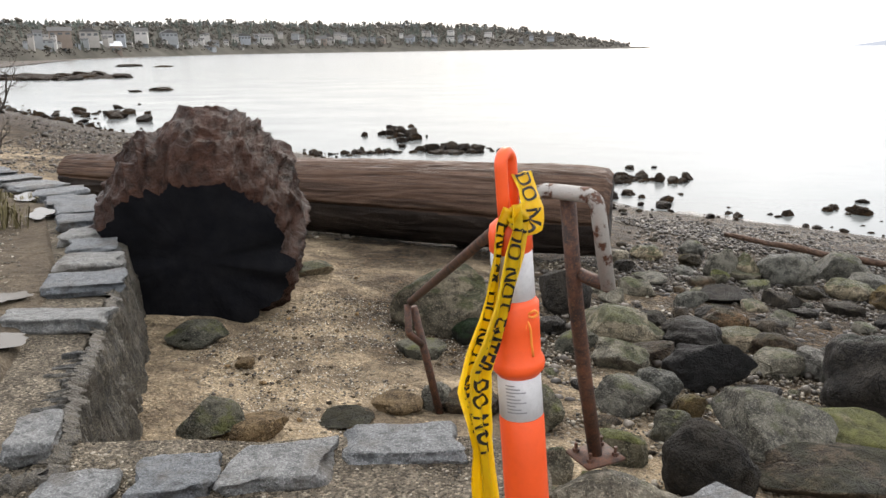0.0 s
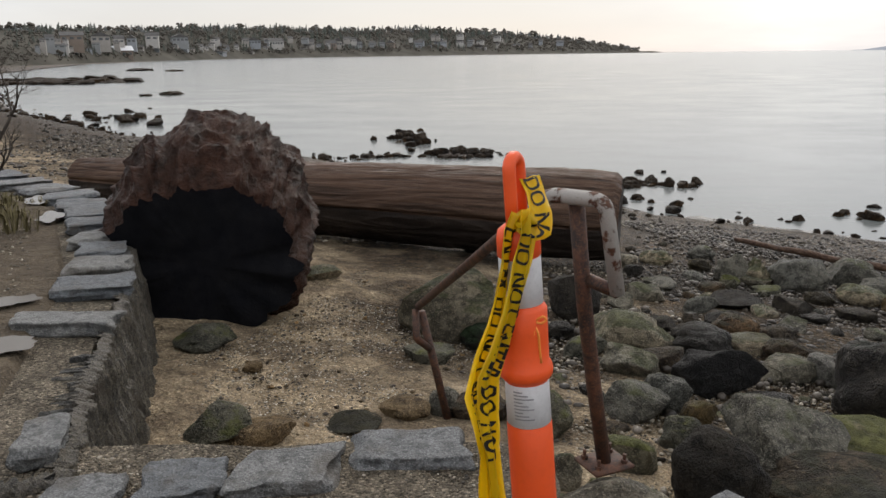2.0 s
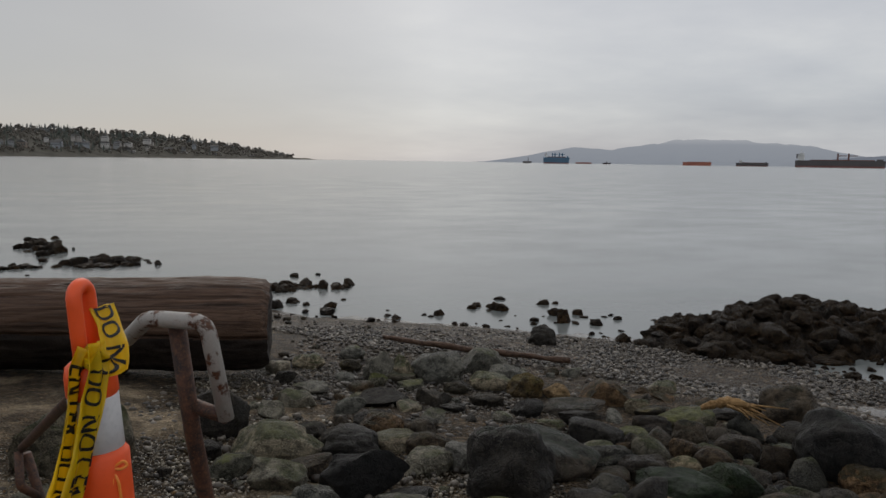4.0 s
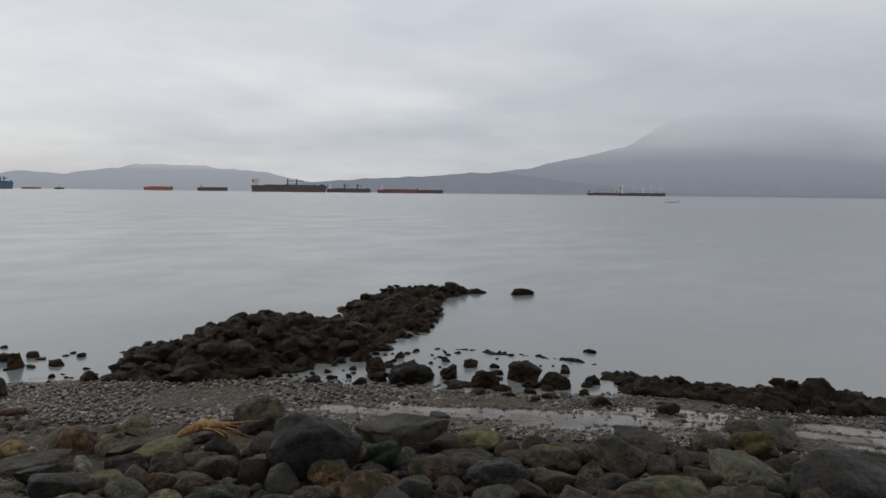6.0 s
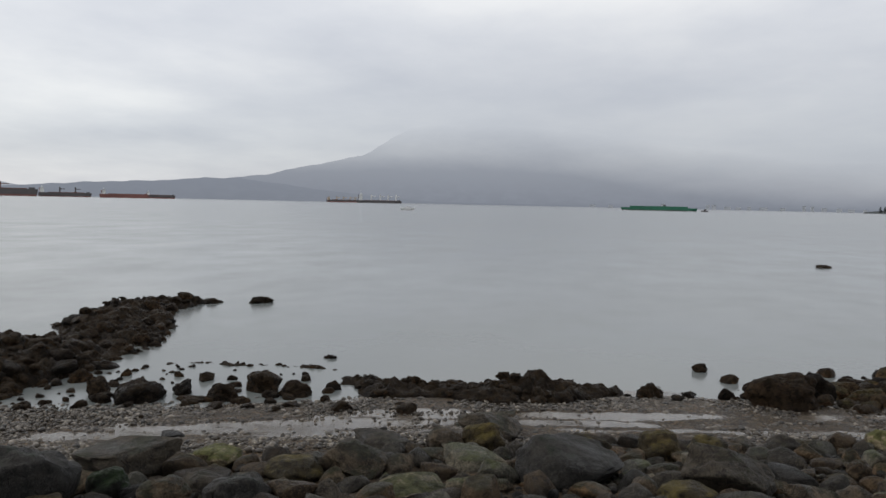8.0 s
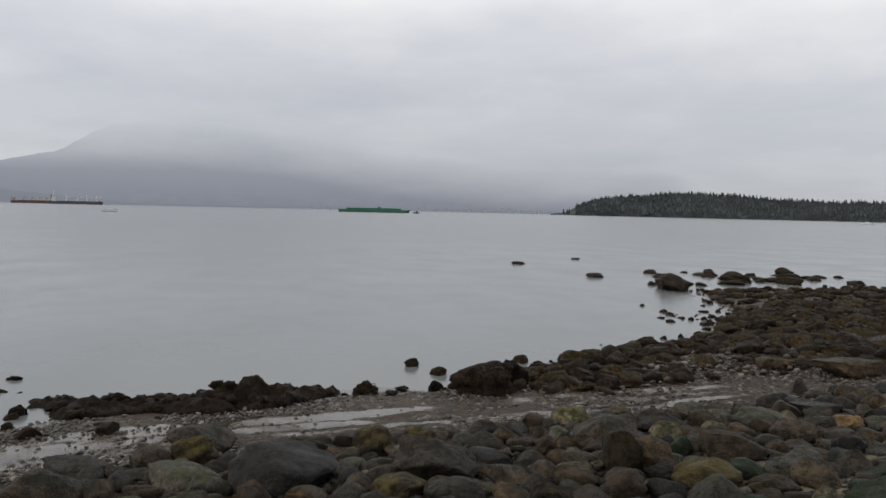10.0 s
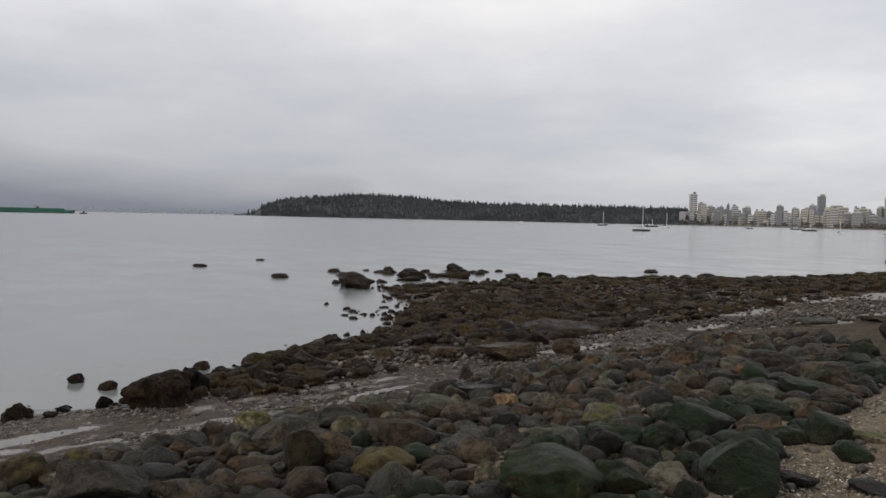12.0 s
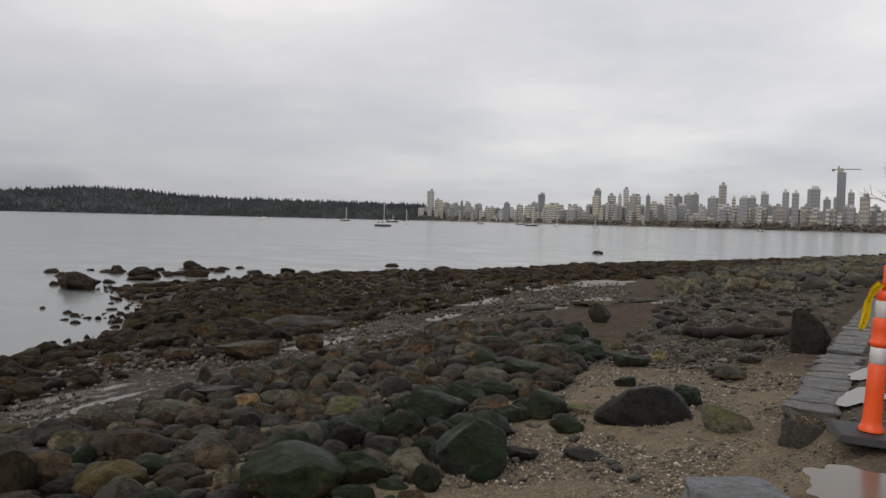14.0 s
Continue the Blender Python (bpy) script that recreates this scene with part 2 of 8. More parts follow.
def mesh_from(name, verts, tris):
    me = bpy.data.meshes.new(name)
    verts, tris = np.asarray(verts, np.float32), np.asarray(tris, np.int32)
    k = tris.shape[1]
    me.vertices.add(len(verts))
    me.vertices.foreach_set("co", verts.ravel())
    me.loops.add(tris.size)
    me.loops.foreach_set("vertex_index", tris.ravel())
    me.polygons.add(len(tris))
    me.polygons.foreach_set("loop_start", np.arange(0, tris.size, k, dtype=np.int32))
    me.polygons.foreach_set("use_smooth", np.ones(len(tris), bool))
    me.update(calc_edges=True)
    me.validate()
    return me


def bumps(x, y, scale, seed):
    """Cheap layered value noise over the plan, about -1 to 1."""
    out, amp = np.zeros_like(x), 1.0
    for o in range(3):
        gx, gy = x * scale + seed * 17.3, y * scale + seed * 5.1
        ix, iy = np.floor(gx).astype(np.int64), np.floor(gy).astype(np.int64)
        fx, fy = gx - ix, gy - iy
        fx, fy = fx * fx * (3 - 2 * fx), fy * fy * (3 - 2 * fy)
        def h(a, b):
            n = (a * 374761393 + b * 668265263 + seed * 1442695041) & 0x7FFFFFFF
            n = ((n ^ (n >> 13)) * 1274126177) & 0x7FFFFFFF
            return (n & 0xFFFF) / 32767.5 - 1
        v = (h(ix, iy) * (1 - fx) + h(ix + 1, iy) * fx) * (1 - fy) + (h(ix, iy + 1) * (1 - fx) + h(ix + 1, iy + 1) * fx) * fy
        out, amp, scale = out + amp * v, amp * 0.5, scale * 2.1
    return out


def runnel(x, y):
    """How wet the sand of the runnel is: broken streaks along it, a broad sheet where it widens."""
    across = line_side_all(CHANNEL, x, y) + 0.22 * bumps(x, y, 0.55, 8)
    broad = 1 + 0.6 * np.exp(-((y - 4) / 1.7) ** 2)
    wet = np.zeros_like(x)
    for c, s in ((-0.75, 0.28), (-0.05, 0.34), (0.6, 0.28)):
        wet = np.maximum(wet, np.exp(-((across - c) / (s * broad)) ** 2) * np.clip(0.66 + 0.95 * bumps(x + 9 * c, y, 0.4, 12), 0, 1.1))
    return wet * smooth(-13.5, -11.5, y) * (1 - smooth(5.8, 7.4, y))


def build_ground():
    rings = [0.0]
    r = 0.6
    while r < 4900:
        rings.append(r)
        r *= 1.015 if r < 60 else 1.07
    n = 560
    a = np.linspace(0, 2 * math.pi, n, endpoint=False)
    rr, aa = np.meshgrid(np.array(rings[1:]), a, indexing="ij")
    x, y = rr * np.sin(aa), rr * np.cos(aa)
    z = ground_height(x, y)
    near = np.exp(-rr / 45)
    w = line_side_all(WALL_LINE, x, y)
    beach = smooth(-0.3, 0.3, w)
    c = np.exp(-(line_side_all(CHANNEL, x, y) / 1.1) ** 2)
    z = z + c * near * (0.03 * (1 - np.clip(1.6 * runnel(x, y), 0, 1)) + 0.01 * bumps(x, y, 3.1, 9))
    z = z + near * (0.03 * bumps(x, y, 0.8, 3) + 0.017 * bumps(x, y, 4.5, 5)) * (0.4 + 0.6 * beach)
    wetness = runnel(x, y)
    for px, py, rx, ry in POOLS:
        wetness = np.maximum(wetness, np.clip(1.3 - ((x - px) / rx) ** 2 - ((y - py) / ry) ** 2 + 0.5 * bumps(x, y, 0.9, 17), 0, 1))
    s = -line_side_all(SHORE_LINE, x, y)
    wetness = np.maximum(wetness, 0.62 * np.exp(-np.clip(s, 0, None) / 0.5) * (s < 6))
    verts = np.stack([x, y, z], -1).reshape(-1, 3)
    i, j = np.meshgrid(np.arange(len(rings) - 2), np.arange(n), indexing="ij")
    j2 = (j + 1) % n
    quads = np.stack([i * n + j, (i + 1) * n + j, (i + 1) * n + j2, i * n + j2], -1).reshape(-1, 4)
    verts = np.concatenate([verts, [[0, 0, float(verts[:n, 2].mean())]]])
    fan = np.stack([np.full(n, len(verts) - 1), np.arange(n), (np.arange(n) + 1) % n], -1)
    quads = quads[:, ::-1]
    tris = np.concatenate([quads[:, [0, 1, 2]], quads[:, [0, 2, 3]], fan[:, ::-1]])
    me = mesh_from("ground", verts, tris)
    wet = me.attributes.new("wetness", "FLOAT", "POINT")
    wet.data.foreach_set("value", np.append(wetness.ravel(), 0.0).astype(np.float32))
    return me


def ground_material():
    m, t, b = surface("beach_sand_and_shingle", 0.75, 0.0, 0.2)
    p = place_of(t)
    xyz = node(t, "ShaderNodeSeparateXYZ", in_0=p)
    coarse, mid, fine = noise_tex(t, p, 0.9, 6, 0.6), noise_tex(t, p, 6.0, 6, 0.65), noise_tex(t, p, 60, 3)
    pebble = node(t, "ShaderNodeTexVoronoi", in_Vector=p, in_Scale=34.0)
    sand = mix(t, ramp(t, mid, (0.3, grey(0)), (0.7, grey(1))), (0.29, 0.215, 0.13), (0.5, 0.395, 0.255))
    sand = mix(t, ramp(t, fine, (0.45, grey(0)), (0.8, grey(0.6))), sand, (0.42, 0.37, 0.29))
    sand = mix(t, ramp(t, noise_tex(t, p, 2.4, 7, 0.7), (0.42, grey(0.8)), (0.56, grey(0))), sand, (0.12, 0.09, 0.06))
    sand = mix(t, ramp(t, noise_tex(t, p, 24, 4, 0.7), (0.58, grey(0)), (0.68, grey(0.75))), sand, (0.07, 0.055, 0.04))
    # the sand is coarse, and greyer and darker towards the south
    greyed = ramp(t, maths(t, "MULTIPLY", maths(t, "ADD", xyz.outputs[1], maths(t, "MULTIPLY", mid, 1.5)), -0.1), (0.1, grey(0)), (0.34, grey(0.85)))
    sand = mix(t, greyed, sand, mix(t, fine, (0.09, 0.072, 0.046), (0.25, 0.205, 0.14)))
    grit = node(t, "ShaderNodeTexVoronoi", in_Vector=p, in_Scale=75.0)
    speck = node(t, "ShaderNodeSeparateColor", in_0=grit.outputs["Color"]).outputs[0]
    sand = mix(t, ramp(t, noise_tex(t, p, 3.1, 5, 0.65), (0.4, grey(0.2)), (0.6, grey(0.8))), sand, mix(t, 1.0, sand, ramp(t, speck, (0.0, grey(0.35)), (0.5, grey(0.9)), (0.85, grey(1.15)), (1.0, grey(2.2))), "MULTIPLY"))
    cobble = node(t, "ShaderNodeTexVoronoi", in_Vector=p, in_Scale=13.0)
    stony = mix(t, pebble.outputs["Distance"], (0.088, 0.073, 0.055), (0.017, 0.0145, 0.012))
    stony = mix(t, ramp(t, cobble.outputs["Distance"], (0.3, grey(0)), (0.6, grey(0.7))), stony, (0.016, 0.014, 0.012))
    tint = mix(t, node(t, "ShaderNodeSeparateColor", in_0=pebble.outputs["Color"]).outputs[0], (0.28, 0.28, 0.29), (2.6, 2.4, 2.1))
    stony = mix(t, 1.0, stony, tint, "MULTIPLY")
    stony = mix(t, 1.0, stony, ramp(t, noise_tex(t, p, 3.2, 8, 0.72), (0.36, (0.3, 0.26, 0.22)), (0.5, (0.95, 0.82, 0.68)), (0.66, (1.9, 1.6, 1.25))), "MULTIPLY")
    # shingle takes over from the sand towards the water
    level = maths(t, "ADD", xyz.outputs[2], maths(t, "MULTIPLY", maths(t, "SUBTRACT", coarse, 0.5), 1.1))
    shingle = ramp(t, maths(t, "MULTIPLY", level, -1.0), (0.72, grey(0.12)), (0.98, grey(0.92)))
    south = ramp(t, maths(t, "MULTIPLY", maths(t, "ADD", xyz.outputs[1], maths(t, "MULTIPLY", coarse, 3.0)), -0.05), (0.3, grey(0)), (0.5, grey(0.75)))
    shingle = maths(t, "MAXIMUM", shingle, maths(t, "MULTIPLY", south, ramp(t, xyz.outputs[2], (0.0, grey(1)), (0.02, grey(0)))))
    col = mix(t, shingle, sand, stony)
    shells = ramp(t, node(t, "ShaderNodeTexVoronoi", in_Vector=p, in_Scale=48.0).outputs["Distance"], (0.0, grey(1)), (0.17, grey(0)))
    shells = maths(t, "MULTIPLY", shells, ramp(t, noise_tex(t, p, 1.7, 4), (0.5, grey(0)), (0.64, grey(0.8))))
    col = mix(t, shells, col, (0.5, 0.47, 0.42))
    # mud and thin turf behind the seawall
    mud = mix(t, mid, (0.04, 0.031, 0.022), (0.11, 0.088, 0.063))
    col = mix(t, ramp(t, maths(t, "ADD", xyz.outputs[2], 0.5), (0.38, grey(0)), (0.46, grey(0.85))), col, mud)
    col = mix(t, ramp(t, maths(t, "ADD", xyz.outputs[2], maths(t, "MULTIPLY", mid, 0.3)), (0.4, grey(0)), (0.6, grey(1))), col,
              mix(t, mid, (0.045, 0.05, 0.016), (0.12, 0.095, 0.05)))
    wet = ramp(t, maths(t, "ADD", maths(t, "MULTIPLY", xyz.outputs[2], -0.5), maths(t, "MULTIPLY", mid, 0.3)), (0.55, grey(0.9)), (1.05, grey(0.5)))
    grain = node(t, "ShaderNodeSeparateColor", in_0=node(t, "ShaderNodeTexVoronoi", in_Vector=p, in_Scale=150.0).outputs["Color"])
    patchy = ramp(t, noise_tex(t, p, 2.1, 5, 0.6), (0.4, grey(0.15)), (0.62, grey(0.85)))
    col = mix(t, patchy, col, mix(t, 1.0, col, ramp(t, grain.outputs[0], (0.0, grey(0.35)), (0.3, grey(0.8)), (0.8, grey(1.05)), (0.93, grey(1.5)), (1.0, grey(2.4))), "MULTIPLY"))
    film = node(t, "ShaderNodeAttribute")
    film.attribute_name = "wetness"
    film = ramp(t, maths(t, "ADD", film.outputs["Fac"], maths(t, "MULTIPLY", maths(t, "SUBTRACT", mid, 0.5), 0.5)), (0.36, grey(0)), (0.5, grey(1)))
    col = mix(t, film, col, mix(t, fine, (0.07, 0.058, 0.045), (0.13, 0.11, 0.088)))
    wet = maths(t, "SUBTRACT", wet, maths(t, "MULTIPLY", film, 0.42), True)
    b.inputs["Specular IOR Level"].default_value = 0.5
    t.links.new(maths(t, "ADD", maths(t, "MULTIPLY", film, 0.4), 0.2), b.inputs["Specular IOR Level"])
    t.links.new(col, b.inputs["Base Color"])
    t.links.new(maths(t, "MAXIMUM", wet, 0.14), b.inputs["Roughness"])
    h = maths(t, "ADD", maths(t, "MULTIPLY", shingle, maths(t, "ADD", maths(t, "MULTIPLY", cobble.outputs["Distance"], -0.9), maths(t, "MULTIPLY", pebble.outputs["Distance"], -1.4))), maths(t, "ADD", mid, maths(t, "MULTIPLY", fine, 0.4)))
    tread = node(t, "ShaderNodeTexVoronoi", feature="SMOOTH_F1", in_Vector=node(t, "ShaderNodeVectorMath", operation="ADD", in_0=p, in_1=node(t, "ShaderNodeTexNoise", in_Vector=p, in_Scale=4.0).outputs["Color"]).outputs[0], in_Scale=5.5).outputs["Distance"]
    h = maths(t, "ADD", h, maths(t, "MULTIPLY", maths(t, "SUBTRACT", 1.0, shingle), tread))
    relief(t, b, maths(t, "MULTIPLY", h, maths(t, "SUBTRACT", 1.0, maths(t, "MULTIPLY", film, 0.96))), 1.0, 0.06)
    return m


def water_material(name, body, rough, ripple, strength):
    m, t, b = surface(name, rough)
    b.inputs["IOR"].default_value = 1.33
    p = place_of(t)
    far = node(t, "ShaderNodeVectorMath", operation="MULTIPLY", in_0=p, in_1=(0.25, 0.45, 1.0)).outputs[0]
    swell, small = noise_tex(t, far, 0.35 * ripple, 4), noise_tex(t, p, 3.2 * ripple, 4)
    col = mix(t, noise_tex(t, p, 0.02, 4), tuple(c * 0.85 for c in body), tuple(c * 1.12 for c in body))
    t.links.new(col, b.inputs["Base Color"])
    streak = noise_tex(t, node(t, "ShaderNodeVectorMath", operation="MULTIPLY", in_0=p, in_1=(0.16, 0.24, 1.0)).outputs[0], 1.0, 7, 0.7)
    t.links.new(ramp(t, streak, (0.35, grey(rough * 0.75)), (0.65, grey(rough * 1.3))), b.inputs["Roughness"])
    relief(t, b, maths(t, "ADD", swell, maths(t, "MULTIPLY", small, 0.3)), strength, 0.12)
    return m


MAT_GROUND = ground_material()
ground = tagged(new("ground", build_ground()), "sandy shingle beach strewn with shell grit, muddy path behind", "beach", kind="structure")
ground.data.materials.append(MAT_GROUND)

MAT_SEA = water_material("calm_grey_sea", (0.15, 0.162, 0.158), 0.17, 1.0, 0.075)
MAT_POOL = water_material("still_pool_water", (0.11, 0.095, 0.075), 0.16, 2.0, 0.03)


def sea_sheet():
    rings, n = [1.0], 96
    while rings[-1] < 4900:
        rings.append(rings[-1] * 1.25)
    verts = [(r * math.sin(2 * math.pi * k / n), r * math.cos(2 * math.pi * k / n), SEA) for r in rings for k in range(n)]
    quads = [(i * n + k, i * n + (k + 1) % n, (i + 1) * n + (k + 1) % n, (i + 1) * n + k) for i in range(len(rings) - 1) for k in range(n)]
    return mesh_from("sea", verts, np.array(quads)[:, ::-1])


sea = tagged(new("water", sea_sheet()), "calm grey sea under cloud, faint ripples", "sea", kind="structure")
sea.data.materials.append(MAT_SEA)


def part(name, bm, material, parent=None, label="", smooth_shade=False, at=None):
    """Links a bmesh as one mesh object, under a thing or a part."""
    me = bpy.data.meshes.new(name)
    bm.to_mesh(me)
    bm.free()
    if smooth_shade:
        me.polygons.foreach_set("use_smooth", np.ones(len(me.polygons), bool))
    for mat in material if isinstance(material, (list, tuple)) else [material]:
        me.materials.append(mat)
    ob = new(name, me)
    if parent:
        ob.parent = parent
    if at is not None:
        ob.matrix_basis = at
    if label:
        ob["label"] = label
    return ob


def empty(name, at, label, category, group=""):
    ob = new(name)
    ob.empty_display_size = 0.2
    ob.matrix_basis = at
    return tagged(ob, label, category, group)


def stone_shape(seed, level, angular=0.5, lumpy=0.22, weed=0.0, slab=False):
    """Vertices and triangles of one stone of about unit size, resting near z = 0."""
    rng = random.Random(seed)
    bm = bmesh.new()
    bmesh.ops.create_icosphere(bm, subdivisions=level, radius=0.5)
    off = Vector((rng.uniform(-50, 50), rng.uniform(-50, 50), rng.uniform(-50, 50)))
    cuts = []
    for k in range(max(2, int(5 + 8 * angular))):
        d = Vector((rng.gauss(0, 1), rng.gauss(0, 1), rng.gauss(0, 0.8))).normalized()
        cuts.append((d, rng.uniform(0.2, 0.42) - 0.02 * angular if angular >= 0 else rng.uniform(0.34, 0.47)))
    if slab:
        cuts.append((Vector((rng.uniform(-0.15, 0.15), rng.uniform(-0.15, 0.15), 1)).normalized(), 0.14))
    for v in bm.verts:
        c = v.co.copy()
        c *= 1 + lumpy * noise.noise(c * 2.4 + off) + 0.35 * lumpy * noise.noise(c * 6 + off)
        for d, reach in cuts:
            over = c.dot(d) - reach
            if over > 0:
                c -= d * over * min(0.92, 0.6 + 0.4 * angular)
        c *= 1 + 0.025 * noise.noise(c * 14 + off)
        if weed:
            c *= 1 + weed * (noise.noise(c * 9 + off) + 0.7 * noise.noise(c * 21 + off))
        v.co = c
    bm.verts.index_update()
    verts = np.array([v.co[:] for v in bm.verts])
    tris = np.array([[v.index for v in f.verts] for f in bm.faces])
    bm.free()
    low, high = verts.min(0), verts.max(0)
    verts = (verts - (low + high) / 2) / (high - low)
    verts[:, 2] += 0.30
    return verts, tris


SHAPES = [stone_shape(k, 5, 0.15 + 0.85 * (k % 5) / 4, 0.3) for k in range(20)]
SHAPE_MESHES = []
for verts, tris in SHAPES:
    SHAPE_MESHES.append(mesh_from("boulder", verts, tris))
    SHAPE_MESHES[-1].materials.append(ROCK["grey"])
LIGHT_MESHES = []
for k in range(30):
    LIGHT_MESHES.append(mesh_from("boulder", *stone_shape(400 + k, 4, 0.2 + 0.8 * (k % 4) / 3, 0.32)))
    LIGHT_MESHES[-1].materials.append(ROCK["grey"])
FORMS = {}
for form, angular, lumpy, count in (("R", -0.35, 0.3, 12), ("A", 0.45, 0.34, 14), ("F", 0.3, 0.34, 12)):
    FORMS[form] = [mesh_from("boulder", *stone_shape(700 + 40 * count + k, 5, angular, lumpy, 0.0, form == "F")) for k in range(count)]
    for me in FORMS[form]:
        me.materials.append(ROCK["grey"])
SMALL = [stone_shape(100 + k, 3, 0.15 + 0.6 * (k % 3) / 2, 0.3) for k in range(14)]
MEDIUM = [stone_shape(150 + k, 2, 0.5 + 0.5 * (k % 3) / 2, 0.34) for k in range(14)]
TINY = [stone_shape(200 + k, 1, 0.4, 0.25) for k in range(10)]
WEEDY = [stone_shape(300 + k, 4, -0.2, 0.5, 0.07) for k in range(12)]
WEEDY_LOW = [stone_shape(330 + k, 3, 0.2, 0.38, 0.065) for k in range(12)]


def ground_at(x, y):
    return float(ground_height(np.array([x]), np.array([y]))[0])


ROCK_WORDS = {
    "slate": "slate-grey weathered boulder among the stones", "grey": "rounded grey granite boulder lying on the shingle", "pale": "pale grey flat-topped granite block on the beach",
    "dark": "dark weathered boulder among beach stones", "black": "smooth wet black basalt boulder on the beach",
    "brown": "brown rounded boulder among the beach stones", "mossy": "grey boulder with yellow-green moss on top",
    "green": "dark boulder covered in slippery green algae", "tan": "half-buried tan sandstone rock in the sand",
    "ochre": "brown boulder with ochre lichen patches",
}
placed = []


def boulder(kind, x, y, width, height, turn=None, shape=None, sink=0.0, depth=None, peak=0.0, form=""):
    rng = random.Random(int(x * 977 + y * 131))
    pool = SHAPE_MESHES if math.hypot(x, y) < (7.0 if width > 0.62 else 4.8) or shape is not None else LIGHT_MESHES
    k = rng.randrange(len(pool)) if shape is None else shape
    if form:
        pool, k = FORMS[form], rng.randrange(len(FORMS[form]))
    ob = new("boulder", pool[k])
    if peak:
        v, f = SHAPES[k]
        high = (v[:, 2:3] - v[:, 2].min()) / np.ptp(v[:, 2])
        v = v * np.concatenate([1.25 - peak * high, 1.25 - peak * high, np.ones_like(high)], 1)
        ob.data = mesh_from("boulder", v + high * (0.12, 0, 0), f)
        ob.data.materials.append(ROCK[kind])
    deep = depth or width * rng.uniform(0.75, 1.0)
    z = ground_at(x, y) - sink
    facing = math.degrees(math.atan2(y, x)) - 90
    wobble = 12 if turn is not None else 4
    ob.matrix_basis = pose(x, y, z, rng.uniform(-wobble, wobble), rng.uniform(-wobble, wobble), (facing + rng.uniform(-18, 18)) if turn is None else turn) @ Matrix.Diagonal((width * 1.05, deep, height * 1.28, 1))
    ob.material_slots[0].link = "OBJECT"
    ob.material_slots[0].material = ROCK[kind]
    placed.append((x, y, width * 0.5))
    return tagged(ob, ROCK_WORDS[kind], "boulder", "boulders on the beach")


# the boulders that stand out: stone and form, x, y, width, height
ROCKS_STEPS = [("slate_A", -0.03, 5.85, 0.79, 0.47), ("dark_A", 1.06, 6.54, 0.46, 0.39), ("green_R", 0.20, 5.55, 0.29, 0.18), ("mossy_F", -0.17, 5.18, 0.35, 0.10), ("grey_A", 1.37, 5.84, 0.70, 0.26), ("grey_A", 1.23, 5.08, 0.37, 0.20), ("brown_F", 1.48, 5.23, 0.30, 0.14), ("dark_R", 1.91, 5.66, 0.45, 0.20), ("black_A", 1.73, 4.79, 0.56, 0.31), ("brown_R", 2.34, 6.15, 0.38, 0.20), ("pale_F", 2.25, 5.71, 0.40, 0.15), ("dark_R", 2.66, 6.02, 0.23, 0.15), ("brown_R", 2.60, 5.63, 0.33, 0.11), ("grey_F", 2.36, 5.15, 0.40, 0.15), ("pale_F", 2.62, 5.10, 0.28, 0.19), ("grey_A", 1.08, 4.27, 0.38, 0.21), ("grey_R", 1.29, 4.44, 0.31, 0.22), ("ochre_F", 1.42, 4.18, 0.21, 0.14), ("mossy_R", 1.22, 3.82, 0.23, 0.18)]
ROCKS_STEPS_MORE = [("grey_A", 1.67, 3.72, 0.63, 0.35), ("dark_F", 1.91, 4.44, 0.30, 0.11), ("mossy_R", 2.15, 3.82, 0.68, 0.20), ("dark_A", 1.87, 3.36, 0.72, 0.19), ("dark_R", 1.20, 3.20, 0.41, 0.35), ("black_R", 2.62, 4.40, 0.58, 0.50), ("mossy_F", 0.89, 3.54, 0.23, 0.17), ("dark_F", 2.75, 7.27, 0.51, 0.12), ("pale_F", 2.08, 9.03, 0.28, 0.15), ("grey_R", 2.52, 9.35, 0.39, 0.17), ("grey_F", 2.18, 7.93, 0.33, 0.10), ("grey_R", 3.26, 9.93, 0.34, 0.17), ("grey_A", 3.10, 8.41, 0.36, 0.35), ("ochre_R", 2.98, 9.10, 0.27, 0.14), ("grey_A", 3.45, 8.48, 0.29, 0.29), ("grey_R", 3.85, 8.38, 0.63, 0.34), ("mossy_F", 3.31, 7.93, 0.31, 0.09), ("grey_A", 4.61, 8.70, 0.65, 0.32), ("grey_R", 4.23, 7.76, 0.47, 0.19)]
ROCKS_STEPS_REST = [("grey_R", 4.62, 8.08, 0.45, 0.21), ("ochre_R", 3.73, 7.60, 0.29, 0.13), ("mossy_R", 3.03, 8.22, 0.22, 0.14), ("dark_F", 2.04, 8.51, 0.24, 0.13), ("dark_R", 0.86, 5.94, 0.23, 0.12), ("mossy_F", 1.00, 5.52, 0.31, 0.14), ("mossy_A", -1.72, 5.08, 0.38, 0.15), ("mossy_A", -1.24, 3.78, 0.36, 0.17), ("tan_F", -1.00, 3.76, 0.33, 0.11), ("tan_F", -0.29, 4.17, 0.29, 0.10), ("tan_F", -1.30, 4.70, 0.13, 0.06), ("grey_F", -1.24, 7.29, 0.34, 0.12), ("dark_F", -0.56, 4.02, 0.30, 0.04), ("grey_R", -0.05, 4.24, 0.19, 0.18), ("brown_R", 0.16, 4.22, 0.35, 0.16), ("mossy_R", 0.49, 4.00, 0.34, 0.24), ("pale_A", 0.36, 3.46, 0.22, 0.27), ("grey_A", 0.52, 3.30, 0.14, 0.20), ("dark_R", 0.32, 9.30, 0.35, 0.17)]
